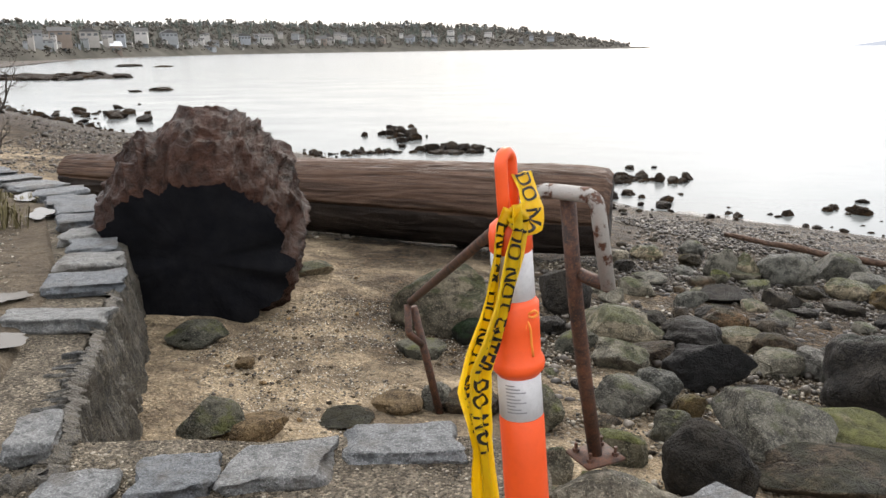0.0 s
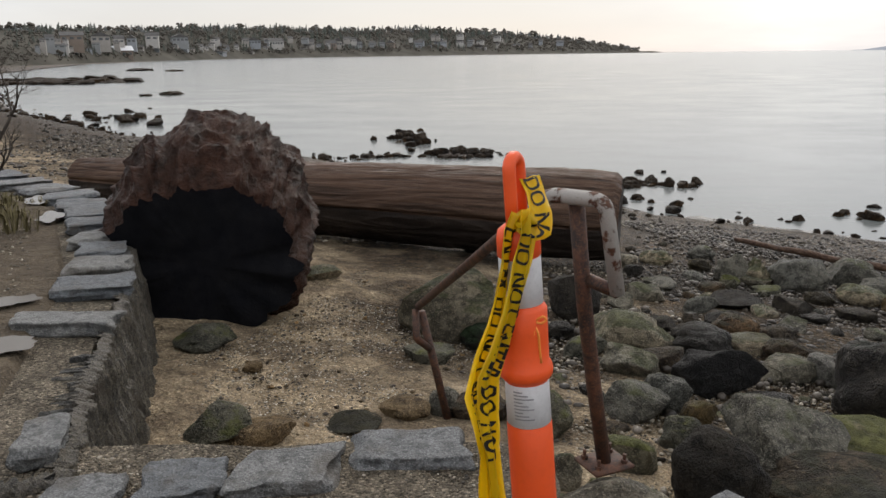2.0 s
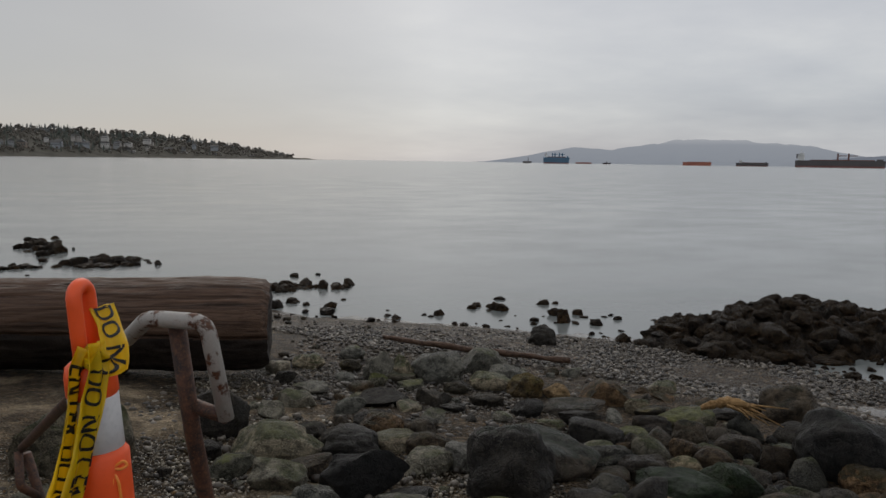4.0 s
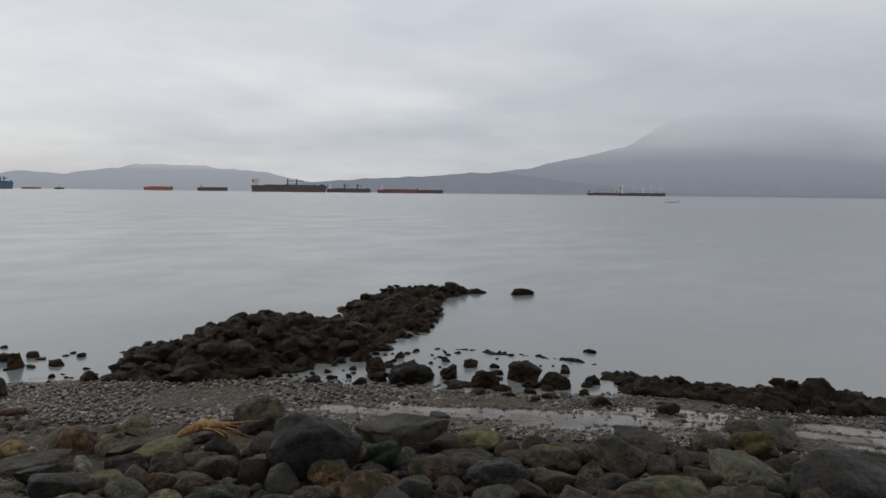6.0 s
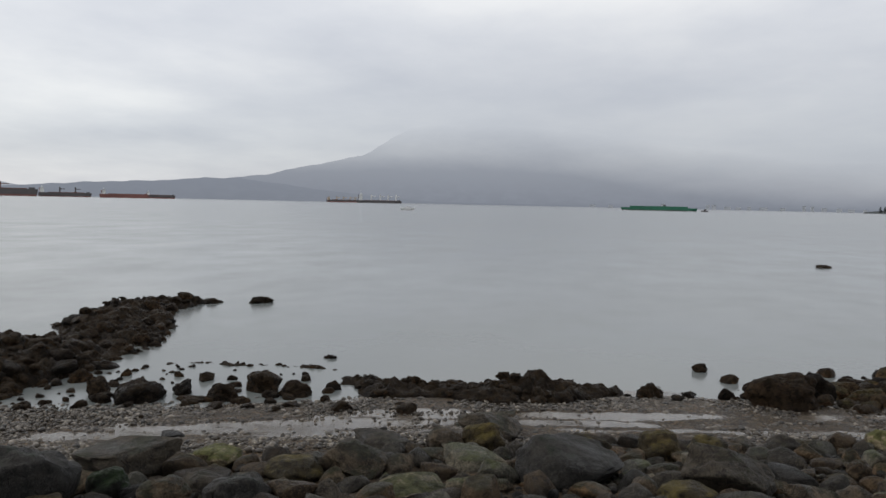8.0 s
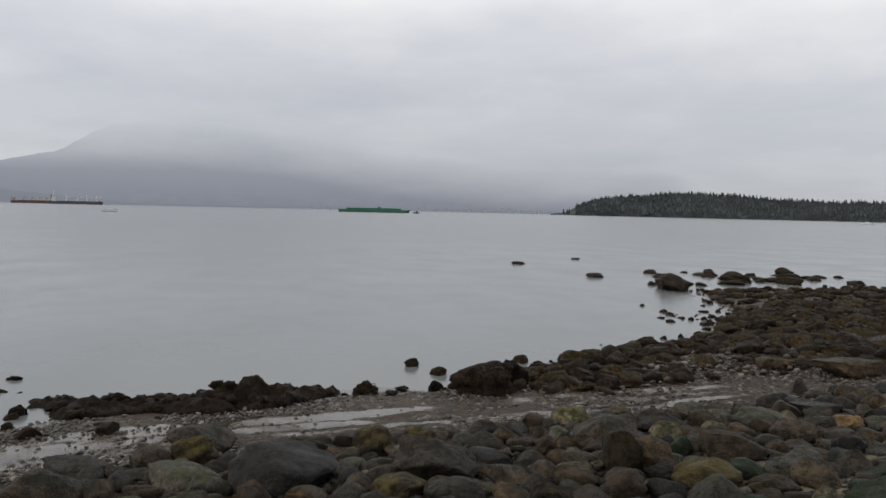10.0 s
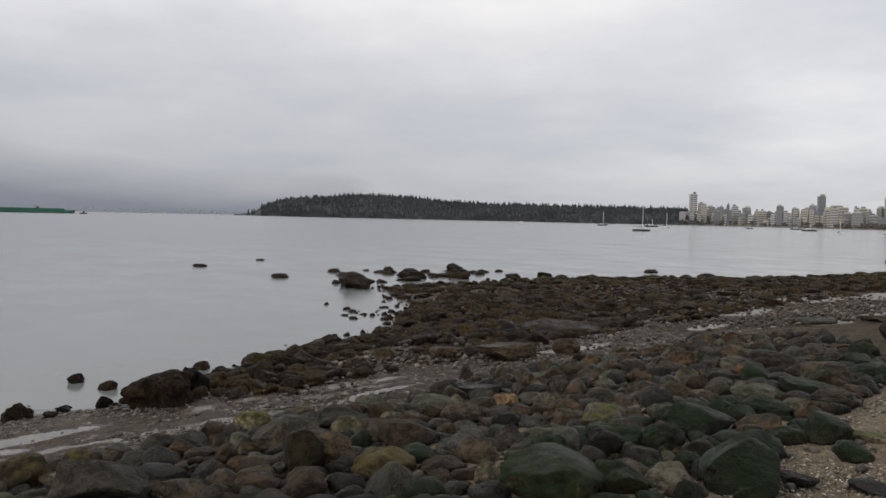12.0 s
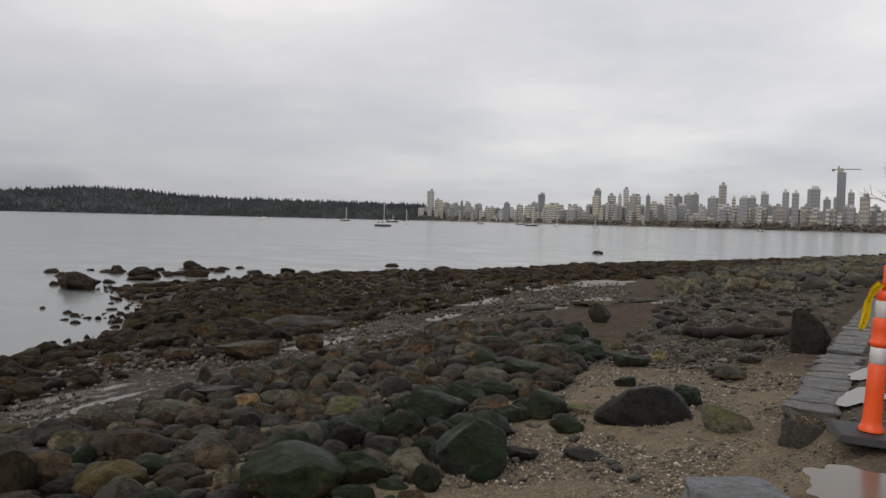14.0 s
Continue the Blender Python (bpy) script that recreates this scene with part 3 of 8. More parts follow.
ROCKS_EAST = [("ochre_R", 4.41, 7.28, 0.39, 0.25), ("tan_R", 4.74, 7.17, 0.31, 0.15), ("brown_A", 5.14, 6.83, 0.55, 0.25), ("slate_R", 5.26, 6.41, 0.27, 0.15), ("dark_F", 4.51, 6.53, 0.64, 0.11), ("dark_F", 4.25, 6.04, 0.35, 0.14), ("black_F", 4.11, 5.53, 0.47, 0.18), ("mossy_R", 4.54, 5.58, 0.31, 0.09), ("brown_R", 4.82, 5.65, 0.35, 0.17), ("ochre_F", 5.24, 6.19, 0.30, 0.12), ("mossy_F", 5.43, 5.92, 0.59, 0.14), ("dark_R", 4.96, 5.31, 0.32, 0.22), ("brown_R", 4.68, 4.71, 0.29, 0.16), ("dark_R", 6.64, 6.26, 0.30, 0.14), ("dark_R", 6.82, 5.87, 0.57, 0.39)]
ROCKS_EAST_MORE = [("black_R", 5.70, 4.28, 0.81, 0.55), ("dark_F", 6.97, 4.14, 0.94, 0.32), ("green_R", 6.14, 3.82, 0.33, 0.26), ("brown_R", 5.43, 3.92, 0.36, 0.23), ("dark_R", 4.88, 3.69, 0.31, 0.15), ("black_R", 6.17, 3.60, 0.26, 0.12), ("dark_R", 6.05, 3.29, 0.41, 0.23), ("brown_F", 6.67, 3.26, 0.48, 0.13), ("mossy_F", 7.42, 3.47, 0.45, 0.19), ("black_R", 3.10, 4.98, 1.01, 0.29), ("slate_R", 3.76, 4.85, 0.37, 0.17), ("brown_R", 3.89, 4.60, 0.41, 0.16), ("slate_R", 4.21, 4.51, 0.31, 0.17), ("green_R", 3.93, 4.23, 0.65, 0.16), ("green_A", 4.28, 4.12, 0.45, 0.24), ("dark_R", 2.34, 6.27, 0.40, 0.19)]
ROCKS_EAST_REST = [("dark_A", 1.96, 5.87, 0.41, 0.15), ("brown_R", 2.48, 5.51, 0.35, 0.17), ("dark_R", 2.61, 6.04, 0.21, 0.12), ("slate_F", 2.71, 7.39, 0.52, 0.07), ("slate_F", 3.34, 8.45, 0.43, 0.11), ("dark_R", 6.78, 10.81, 0.45, 0.31)]
ROCKS_MIDDLE = [("dark_R", 8.49, 1.34, 0.39, 0.25), ("dark_A", 9.38, 0.94, 0.75, 0.29), ("ochre_R", 8.64, 0.94, 0.45, 0.28), ("dark_A", 7.28, 2.02, 0.63, 0.33), ("dark_F", 8.51, 2.00, 0.73, 0.16), ("black_A", 7.35, 0.05, 0.95, 0.35), ("slate_F", 7.69, 0.90, 0.69, 0.19), ("dark_R", 8.13, 1.38, 0.35, 0.11), ("slate_R", 6.78, 1.41, 0.65, 0.12), ("slate_R", 6.76, 0.89, 0.34, 0.14), ("dark_R", 6.87, 0.61, 0.22, 0.11), ("slate_F", 7.60, -1.26, 0.53, 0.20), ("ochre_R", 8.36, -0.14, 0.51, 0.24), ("ochre_R", 8.33, -0.89, 0.41, 0.29), ("ochre_R", 8.54, -1.39, 0.41, 0.22), ("mossy_R", 7.52, 3.58, 0.47, 0.17), ("ochre_R", 7.04, 2.53, 0.53, 0.22), ("black_R", 6.13, 2.68, 0.51, 0.25), ("dark_R", 6.48, 3.18, 0.38, 0.17), ("black_F", 8.97, 4.76, 0.33, 0.08)]
ROCKS_SOUTH = [("dark_F", 10.38, 1.14, 0.74, 0.15), ("dark_R", 8.70, 1.40, 0.37, 0.21), ("dark_A", 7.05, -1.30, 0.71, 0.37), ("black_F", 7.36, -1.91, 0.43, 0.15), ("dark_A", 6.66, -1.85, 0.44, 0.18), ("ochre_R", 6.58, -0.90, 0.46, 0.18), ("slate_R", 6.20, -1.30, 0.48, 0.21), ("mossy_R", 9.33, -3.44, 0.46, 0.23), ("ochre_F", 9.67, -4.15, 0.45, 0.13), ("dark_A", 8.04, -3.33, 0.73, 0.29), ("ochre_A", 6.76, -2.94, 0.39, 0.39), ("brown_R", 6.80, -3.23, 0.47, 0.30), ("dark_R", 6.42, -3.22, 0.38, 0.14), ("ochre_R", 6.12, -3.42, 0.55, 0.20), ("brown_A", 6.92, -4.13, 0.63, 0.26), ("slate_R", 6.10, -4.15, 0.35, 0.17), ("ochre_R", 5.67, -3.73, 0.37, 0.15), ("dark_R", 7.52, -5.26, 0.50, 0.24), ("dark_A", 8.47, -4.25, 0.63, 0.24), ("mossy_R", 9.53, -5.15, 0.39, 0.17)]
ROCKS_SOUTH_MORE = [("slate_R", 8.42, -5.45, 0.58, 0.23), ("dark_F", 8.95, -6.57, 0.64, 0.14), ("tan_R", 7.89, -6.16, 0.37, 0.18), ("dark_R", 6.69, -5.25, 0.34, 0.21), ("slate_A", 6.45, -5.40, 0.31, 0.16), ("slate_R", 7.72, -6.50, 0.44, 0.17), ("brown_R", 6.87, -6.24, 0.39, 0.20), ("mossy_R", 6.06, -6.02, 0.48, 0.24), ("green_R", 5.34, -4.65, 0.30, 0.23), ("dark_R", 5.16, -5.13, 0.34, 0.22), ("green_R", 4.83, -3.96, 0.40, 0.27), ("slate_A", 5.06, -3.78, 0.29, 0.18), ("brown_R", 4.91, -4.46, 0.38, 0.13), ("brown_R", 6.38, -2.35, 0.36, 0.19), ("ochre_R", 5.81, -1.93, 0.29, 0.21), ("brown_R", 7.77, -2.58, 0.21, 0.19), ("black_A", 10.47, -7.44, 0.24, 0.24), ("brown_F", 11.85, -9.41, 1.15, 0.27), ("brown_F", 12.91, -8.70, 0.65, 0.20), ("brown_F", 13.91, -12.68, 1.74, 0.26), ("brown_R", 11.43, -10.54, 0.52, 0.31)]
ROCKS_SAND = [("green_A", 4.40, -3.81, 0.70, 0.34), ("green_R", 5.22, -5.31, 0.54, 0.22), ("green_A", 4.15, -4.22, 0.37, 0.24), ("green_R", 4.87, -5.54, 0.35, 0.25), ("green_A", 5.10, -6.33, 0.68, 0.28), ("green_A", 3.65, -4.86, 0.54, 0.36), ("green_R", 4.19, -4.78, 0.23, 0.14), ("green_A", 3.58, -4.25, 0.20, 0.20), ("green_A", 3.34, -4.61, 0.26, 0.13), ("dark_R", 4.57, -6.39, 0.26, 0.14), ("green_R", 4.20, -6.40, 0.30, 0.16), ("green_A", 3.98, -6.61, 0.38, 0.27), ("green_A", 3.51, -6.13, 0.30, 0.15), ("mossy_F", 3.75, -6.92, 0.33, 0.07), ("green_R", 2.96, -7.53, 0.29, 0.19), ("mossy_F", 2.26, -6.54, 0.40, 0.17), ("green_F", 3.93, -8.30, 0.23, 0.12), ("dark_R", 4.86, -8.31, 0.47, 0.20), ("green_F", 5.49, -8.78, 0.58, 0.20)]
ROCKS_SAND_MORE = [("dark_R", 5.61, -9.43, 0.61, 0.33), ("slate_R", 5.78, -8.29, 0.60, 0.20), ("green_R", 5.06, -7.38, 0.53, 0.21), ("green_R", 5.43, -10.31, 0.57, 0.23), ("brown_R", 7.00, -10.42, 0.75, 0.29), ("dark_F", 2.99, -5.42, 0.31, 0.04), ("dark_F", 3.06, -9.06, 0.43, 0.12), ("dark_F", 3.41, -5.22, 0.26, 0.08), ("slate_R", 7.55, -10.31, 0.54, 0.20), ("brown_R", 8.12, -9.87, 0.54, 0.28), ("green_F", 4.50, -9.76, 0.48, 0.16), ("mossy_R", 4.29, -10.21, 0.26, 0.17), ("dark_A", 7.46, -14.94, 0.46, 0.41), ("dark_A", 3.72, -13.53, 0.44, 0.23)]
for rocks in (ROCKS_STEPS, ROCKS_STEPS_MORE, ROCKS_STEPS_REST, ROCKS_EAST, ROCKS_EAST_MORE, ROCKS_EAST_REST, ROCKS_MIDDLE, ROCKS_SOUTH, ROCKS_SOUTH_MORE, ROCKS_SAND, ROCKS_SAND_MORE):
    for word, x, y, wide, high in rocks:
        kind, form = word.split("_")
        boulder(kind, x, y, wide, high, form=form)
boulder("black", 3.08, -6.85, 0.82, 0.36, 40, 10, 0.03, 0.62, 0.5)
boulder("dark", 2.65, -11.38, 0.56, 0.62, -20, 12, 0.04, 0.45, 0.45)


MAT_TWIG = painted("dark_bare_twigs", (0.06, 0.048, 0.038), 0.9, 0, 0.3, 6, 0.2)
MAT_SHELL = painted("bleached_shell", (0.68, 0.64, 0.56), 0.6, 0, 0.3, 20, 0.1)


def inside(poly, x, y):
    hit = False
    for (ax, ay), (bx, by) in zip(poly, poly[1:] + poly[:1]):
        if (ay > y) != (by > y) and x < (bx - ax) * (y - ay) / (by - ay) + ax:
            hit = not hit
    return hit


def scatter(poly, tries, low, high, squeeze, seed, skew=1.8, avoid=True):
    """Stones in a polygon of the plan: x, y, width. squeeze: how far neighbours may overlap."""
    rng = random.Random(seed)
    xs, ys = [p[0] for p in poly], [p[1] for p in poly]
    cell, grid, out = high, {}, []

    def near(x, y, r):
        for gx in range(int(x // cell) - 1, int(x // cell) + 2):
            for gy in range(int(y // cell) - 1, int(y // cell) + 2):
                for ox, oy, o in grid.get((gx, gy), ()):
                    if (ox - x) ** 2 + (oy - y) ** 2 < (squeeze * (r + o)) ** 2:
                        return True
        return False

    if avoid:
        for x, y, r in placed:
            grid.setdefault((int(x // cell), int(y // cell)), []).append((x, y, r))
    for k in range(tries):
        x, y = rng.uniform(min(xs), max(xs)), rng.uniform(min(ys), max(ys))
        # large ones first, then the small ones that fill in between
        size = low + (high - low) * (1 - k / tries) ** skew * rng.uniform(0.7, 1.0)
        if inside(poly, x, y) and not near(x, y, size / 2):
            grid.setdefault((int(x // cell), int(y // cell)), []).append((x, y, size / 2))
            out.append((x, y, size))
    return out


def heap(name, stones, shapes, material, label, category, seed, flat=(0.45, 0.8), lift=None, sink=0.1, level=None):
    """Many stones as one mesh."""
    rng = random.Random(seed)
    verts, tris, base = [], [], 0
    pts = np.array([(x, y) for x, y, _ in stones])
    zs = ground_height(pts[:, 0], pts[:, 1]) if level is None else np.full(len(pts), level)
    for (x, y, size), z in zip(stones, zs):
        v, f = shapes[rng.randrange(len(shapes))]
        a = rng.uniform(0, 6.283)
        c, s = math.cos(a), math.sin(a)
        high = size * rng.uniform(*flat) * 1.25
        q = v * (size, size * rng.uniform(0.65, 1.0), high)
        tilt = rng.uniform(-0.25, 0.25)
        q = np.stack([q[:, 0], q[:, 1] * math.cos(tilt) - q[:, 2] * math.sin(tilt), q[:, 1] * math.sin(tilt) + q[:, 2] * math.cos(tilt)], -1)
        q = np.stack([q[:, 0] * c - q[:, 1] * s, q[:, 0] * s + q[:, 1] * c, q[:, 2]], -1)
        up_by = lift(x, y, rng) if lift else 0.0
        verts.append(q + (x, y, z + up_by - sink * high))
        tris.append(f + base)
        base += len(v)
    ob = new(name, mesh_from(name, np.concatenate(verts), np.concatenate(tris)))
    ob.data.materials.append(material)
    return tagged(ob, label, category, kind="stuff")


def off_runnel(stones, clear=0.95, keep=0.2):
    """Leaves most stones out of the runnel."""
    c = line_side_all(CHANNEL, np.array([q[0] for q in stones]), np.array([q[1] for q in stones]))
    return [q for q, d in zip(stones, c) if abs(d) > clear or rng.random() < keep]


# the band of boulders between the seawall and the runnel
FIELD = [(2.7, 2.4), (3.3, 4.4), (4.4, 5.5), (5.5, 5.6), (6.8, 5.0), (7.3, 3.6), (7.9, 2.4), (8.7, 1.2), (8.8, 0.1), (9.0, -1.0), (9.3, -2.2), (9.5, -3.8), (9.7, -5.4), (10.0, -7.5), (10.1, -9.5), (10.0, -11.5),
         (10.0, -13.8), (9.0, -14.6), (7.4, -13.6), (5.9, -11.6), (5.2, -10.1), (4.6, -7.9), (4.3, -6.7), (3.9, -5.4), (3.5, -4.0), (3.1, -2), (2.7, 0.5)]
FIELD_NORTH = [(0.7, 4.5), (0.4, 6.4), (1.6, 7.8), (2.9, 9.3), (5.0, 9.4), (6.4, 7.4), (6.4, 5.8), (4.2, 5.8), (3.0, 3.2), (1.3, 2.9)]
rng = random.Random(5)
packed = scatter(FIELD, 26000, 0.07, 0.46, 0.8, 11, 2.2)
packed = [(x, y, s * (1 + 0.012 * max(0, -y - 6))) for x, y, s in packed]
by_near = sorted(packed, key=lambda q: math.hypot(q[0] - 1, q[1] + 1) - 6 * q[2])
for x, y, size in by_near[:60]:
    greenish = min(1.0, max(0.0, (-y - 1.5) / 2.5)) * min(1.0, max(0.12, (6.6 - 0.12 * (y + 5) - x) / 1.6))
    kind = "green" if rng.random() < greenish * 0.55 else rng.choice(["dark", "dark", "brown", "black", "dark", "brown", "ochre", "black", "ochre", "slate"])
    boulder(kind, x, y, size * rng.uniform(0.8, 1.45), size * rng.uniform(0.28, 0.75), turn=rng.uniform(0, 360))
rest = by_near[60:]
groups = {"dark": [], "brown": [], "green": [], "slate": []}
for x, y, size in rest:
    greenish = min(1.0, max(0.0, (-y - 2) / 3.0)) * min(1.0, max(0.1, (6.8 - 0.12 * (y + 5) - x) / 1.6))
    groups["green" if rng.random() < greenish * 0.4 else rng.choice(["dark", "brown", "dark", "brown", "slate"])].append((x, y, size))
for n, (kind, stones) in enumerate(groups.items()):
    heap("boulder_field", stones, SMALL, ROCK[kind], "packed " + {"dark": "dark", "brown": "brown", "green": "algae-green", "slate": "grey"}[kind] + " beach stones between the boulders", "stones", 40 + n, (0.3, 0.7))
north = scatter(FIELD_NORTH, 750, 0.07, 0.36, 1.0, 12, 2.6)
north.sort(key=lambda q: -q[2])
for x, y, size in north[:24]:
    boulder(rng.choice(["grey", "brown", "dark", "grey"]), x, y, size * 1.15, size * rng.uniform(0.3, 0.6), turn=rng.uniform(0, 360))
for n, kind in enumerate(("grey", "brown", "dark")):
    heap("beach_stones", north[24 + n::3], SMALL, ROCK[kind], kind + " stones lying between the boulders by the steps", "stones", 46 + n, (0.3, 0.65))

# rocks under seaweed along the water
FLATS = [(12.7, -3.0), (14.0, -3.5), (16.2, -6.6), (18.8, -11.2), (23.8, -14.8), (30.3, -17.2), (31, -22), (31.6, -30), (27.6, -40), (27, -52), (12, -94), (5, -88), (7, -45), (10, -30),
         (14, -27), (13.5, -19), (12.9, -13), (12.2, -8.3), (11.8, -5.2)]


WEEDY_MESHES = []
for verts, tris in WEEDY_LOW + SMALL:
    WEEDY_MESHES.append(mesh_from("rock", verts, tris))
    WEEDY_MESHES[-1].materials.append(WEED_ROCK)


def crest(line, x, y):
    """Height of a bank over its foot. line: x, y, half width, height."""
    best = np.zeros_like(x)
    for (ax, ay, aw, ah), (bx, by, bw, bh) in zip(line, line[1:]):
        dx, dy = bx - ax, by - ay
        k = np.clip(((x - ax) * dx + (y - ay) * dy) / (dx * dx + dy * dy), 0, 1)
        d = np.hypot(x - ax - k * dx, y - ay - k * dy) / (aw + (bw - aw) * k)
        best = np.maximum(best, np.clip(1 - d ** 2, 0, 1) ** 0.75 * (ah + (bh - ah) * k))
    return best


def reef(name, line, count, low, high, label, category, seed, step=0.06, bulk=1.0):
    """A bank of bedrock under seaweed along a line, with loose rocks lying on it as its parts."""
    rng = random.Random(seed)
    xs, ys = [q[0] for q in line], [q[1] for q in line]
    m = max(q[2] for q in line) + 0.3
    gx, gy = np.meshgrid(np.arange(min(xs) - m, max(xs) + m, step), np.arange(min(ys) - m, max(ys) + m, step), indexing="ij")

    def top(x, y):
        wx, wy = x + 0.22 * bumps(x, y, 1.3, seed), y + 0.22 * bumps(x, y, 1.3, seed + 1)
        h = crest(line, wx, wy) * bulk
        lump = 1 - np.abs(bumps(x, y, 1.5, seed + 2)) * 0.8
        fine = bumps(x, y, 6.0, seed + 3)
        foot = np.maximum(ground_height(x, y), SEA - 0.12)
        return np.where(h > 0.01, foot + h * (0.45 + 0.6 * lump) + np.minimum(h, 0.3) * (0.3 * fine + 0.16 * bumps(x, y, 15.0, seed + 5)), foot - 0.2), h

    z, h = top(gx, gy)
    ni, nj = gx.shape
    i, j = np.meshgrid(np.arange(ni - 1), np.arange(nj - 1), indexing="ij")
    quads = np.stack([i * nj + j, (i + 1) * nj + j, (i + 1) * nj + j + 1, i * nj + j + 1], -1).reshape(-1, 4)
    quads = quads[(h.ravel()[quads] > 0.01).any(1)]
    used, back = np.unique(quads, return_inverse=True)
    mx, my = sum(xs) / len(xs), sum(ys) / len(ys)
    thing = empty(name, pose(mx, my, SEA), label, category)
    bed = new("bed", mesh_from("bed", np.stack([gx - mx, gy - my, z - SEA], -1).reshape(-1, 3)[used], back.reshape(-1, 4)))
    bed.data.materials.append(WEED_ROCK)
    bed.parent = thing
    made = 0
    for tries in range(count * 12):
        if made == count:
            break
        x, y = rng.uniform(min(xs) - m, max(xs) + m), rng.uniform(min(ys) - m, max(ys) + m)
        zz, hh = top(np.array([x]), np.array([y]))
        if hh[0] < 0.03:
            continue
        size = low + (high - low) * (1 - made / count) ** 1.8 * rng.uniform(0.7, 1.0)
        ob = new("rock", WEEDY_MESHES[rng.randrange(12) if rng.random() < 0.65 else 12 + rng.randrange(len(SMALL))])
        ob.parent = thing
        tall = size * rng.uniform(0.34, 0.58)
        ob.matrix_basis = pose(x - mx, y - my, float(zz[0]) - SEA - 0.3 * tall, rng.uniform(-16, 16), rng.uniform(-16, 16), rng.uniform(0, 360)) @ Matrix.Diagonal((size, size * rng.uniform(0.65, 1.0), tall * 1.25, 1))
        made += 1
    return thing


def shoal(name, stones, label, category, seed, flat, lift):
    """Loose rocks standing near one another in shallow water."""
    rng = random.Random(seed)
    mx, my = sum(q[0] for q in stones) / len(stones), sum(q[1] for q in stones) / len(stones)
    thing = empty(name, pose(mx, my, SEA), label, category)
    for x, y, size in stones:
        ob = new("rock", WEEDY_MESHES[rng.randrange(len(WEEDY_MESHES))])
        ob.parent = thing
        high = size * rng.uniform(*flat) * 1.3
        z = max(ground_at(x, y) + lift(x, y, rng), SEA - 0.3 * high) - 0.1 * high
        ob.matrix_basis = pose(x - mx, y - my, z - SEA, rng.uniform(-14, 14), rng.uniform(-14, 14), rng.uniform(0, 360)) @ Matrix.Diagonal((size, size * rng.uniform(0.6, 1.0), high, 1))
    return thing


def ragged(stones, scale, seed):
    """Thins a bank of stones unevenly, so that its outline breaks up."""
    xs, ys = np.array([q[0] for q in stones]), np.array([q[1] for q in stones])
    keep = bumps(xs, ys, scale, seed)
    return [(x, y, s * (1.0 + 0.35 * k)) for (x, y, s), k in zip(stones, keep) if k > -0.5]


def awash(low, high):
    return lambda x, y, rng: max(0.0, SEA - ground_at(x, y)) + rng.uniform(low, high)


def weed_rock(x, y, width, height, label="dark seaweed-covered rock awash at the water's edge"):
    rng = random.Random(int(x * 331 + y * 57))
    v, f = WEEDY[rng.randrange(len(WEEDY))]
    ob = new("shore_rock", mesh_from("shore_rock", v * (width, width * rng.uniform(0.6, 0.95), height * 1.3), f))
    ob.data.materials.append(WEED_ROCK)
    ob.matrix_basis = pose(x, y, max(ground_at(x, y), SEA - 0.02) - 0.12 * height, 0, 0, rng.uniform(0, 360))
    placed.append((x, y, width / 2))
    return tagged(ob, label, "rock", "rocks along the water")


POOL_ROCKS = [(12.24, 8.19, 0.42, 0.28), (11.42, 7.33, 0.36, 0.42), (11.33, 6.61, 0.78, 0.43), (11.90, 6.17, 0.44, 0.30), (12.83, 6.22, 0.35, 0.21), (11.61, 5.37, 0.47, 0.38), (12.39, 4.97, 0.53, 0.44), (12.19, 4.38, 0.49, 0.34), (10.39, 7.88, 0.26, 0.16), (11.49, 5.00, 0.27, 0.16), (11.48, 5.76, 0.49, 0.12), (11.10, 7.09, 0.32, 0.21), (10.77, 7.80, 0.18, 0.11), (11.99, 4.71, 0.28, 0.17), (12.69, 3.89, 0.24, 0.22), (13.18, 5.43, 0.45, 0.13), (10.93, 8.79, 0.56, 0.15)]
reef("reef", [(9.7, 10.3, 1.0, 0.22), (10.7, 10.4, 1.7, 0.48), (12.4, 10.4, 2.1, 0.62), (13.9, 10.2, 1.5, 0.4), (14.9, 10.0, 0.9, 0.26)], 290, 0.13, 0.62, "low reef of dark seaweed-covered rocks at the water's edge", "reef", 61)
reef("reef", [(14.9, 8.9, 0.6, 0.2), (15.9, 9.9, 1.2, 0.42), (17.6, 10.9, 1.3, 0.4), (19.6, 11.6, 1.0, 0.46), (21.2, 11.2, 0.7, 0.34), (22.4, 10.7, 0.35, 0.16)], 200, 0.14, 0.6, "seaweed-covered rocks running out into the sea", "reef", 62, 0.08)
reef("rock_ledge", [(13.5, 3.7, 0.35, 0.14), (12.9, 2.9, 0.5, 0.22), (12.7, 2.1, 0.45, 0.12), (12.6, 1.2, 0.65, 0.24), (12.75, 0.5, 0.75, 0.34), (13.0, -0.1, 0.5, 0.22), (13.25, -0.8, 0.28, 0.14)], 80, 0.1, 0.36, "long low rock ledge under brown seaweed", "rock ledge", 63)
reef("weed_bar", [(14.0, 7.3, 0.16, 0.1), (14.3, 6.2, 0.2, 0.14), (14.3, 4.9, 0.22, 0.14), (13.9, 3.9, 0.14, 0.1)], 40, 0.08, 0.2, "low bar of weed and stones closing off a tide pool", "rock bar", 69)
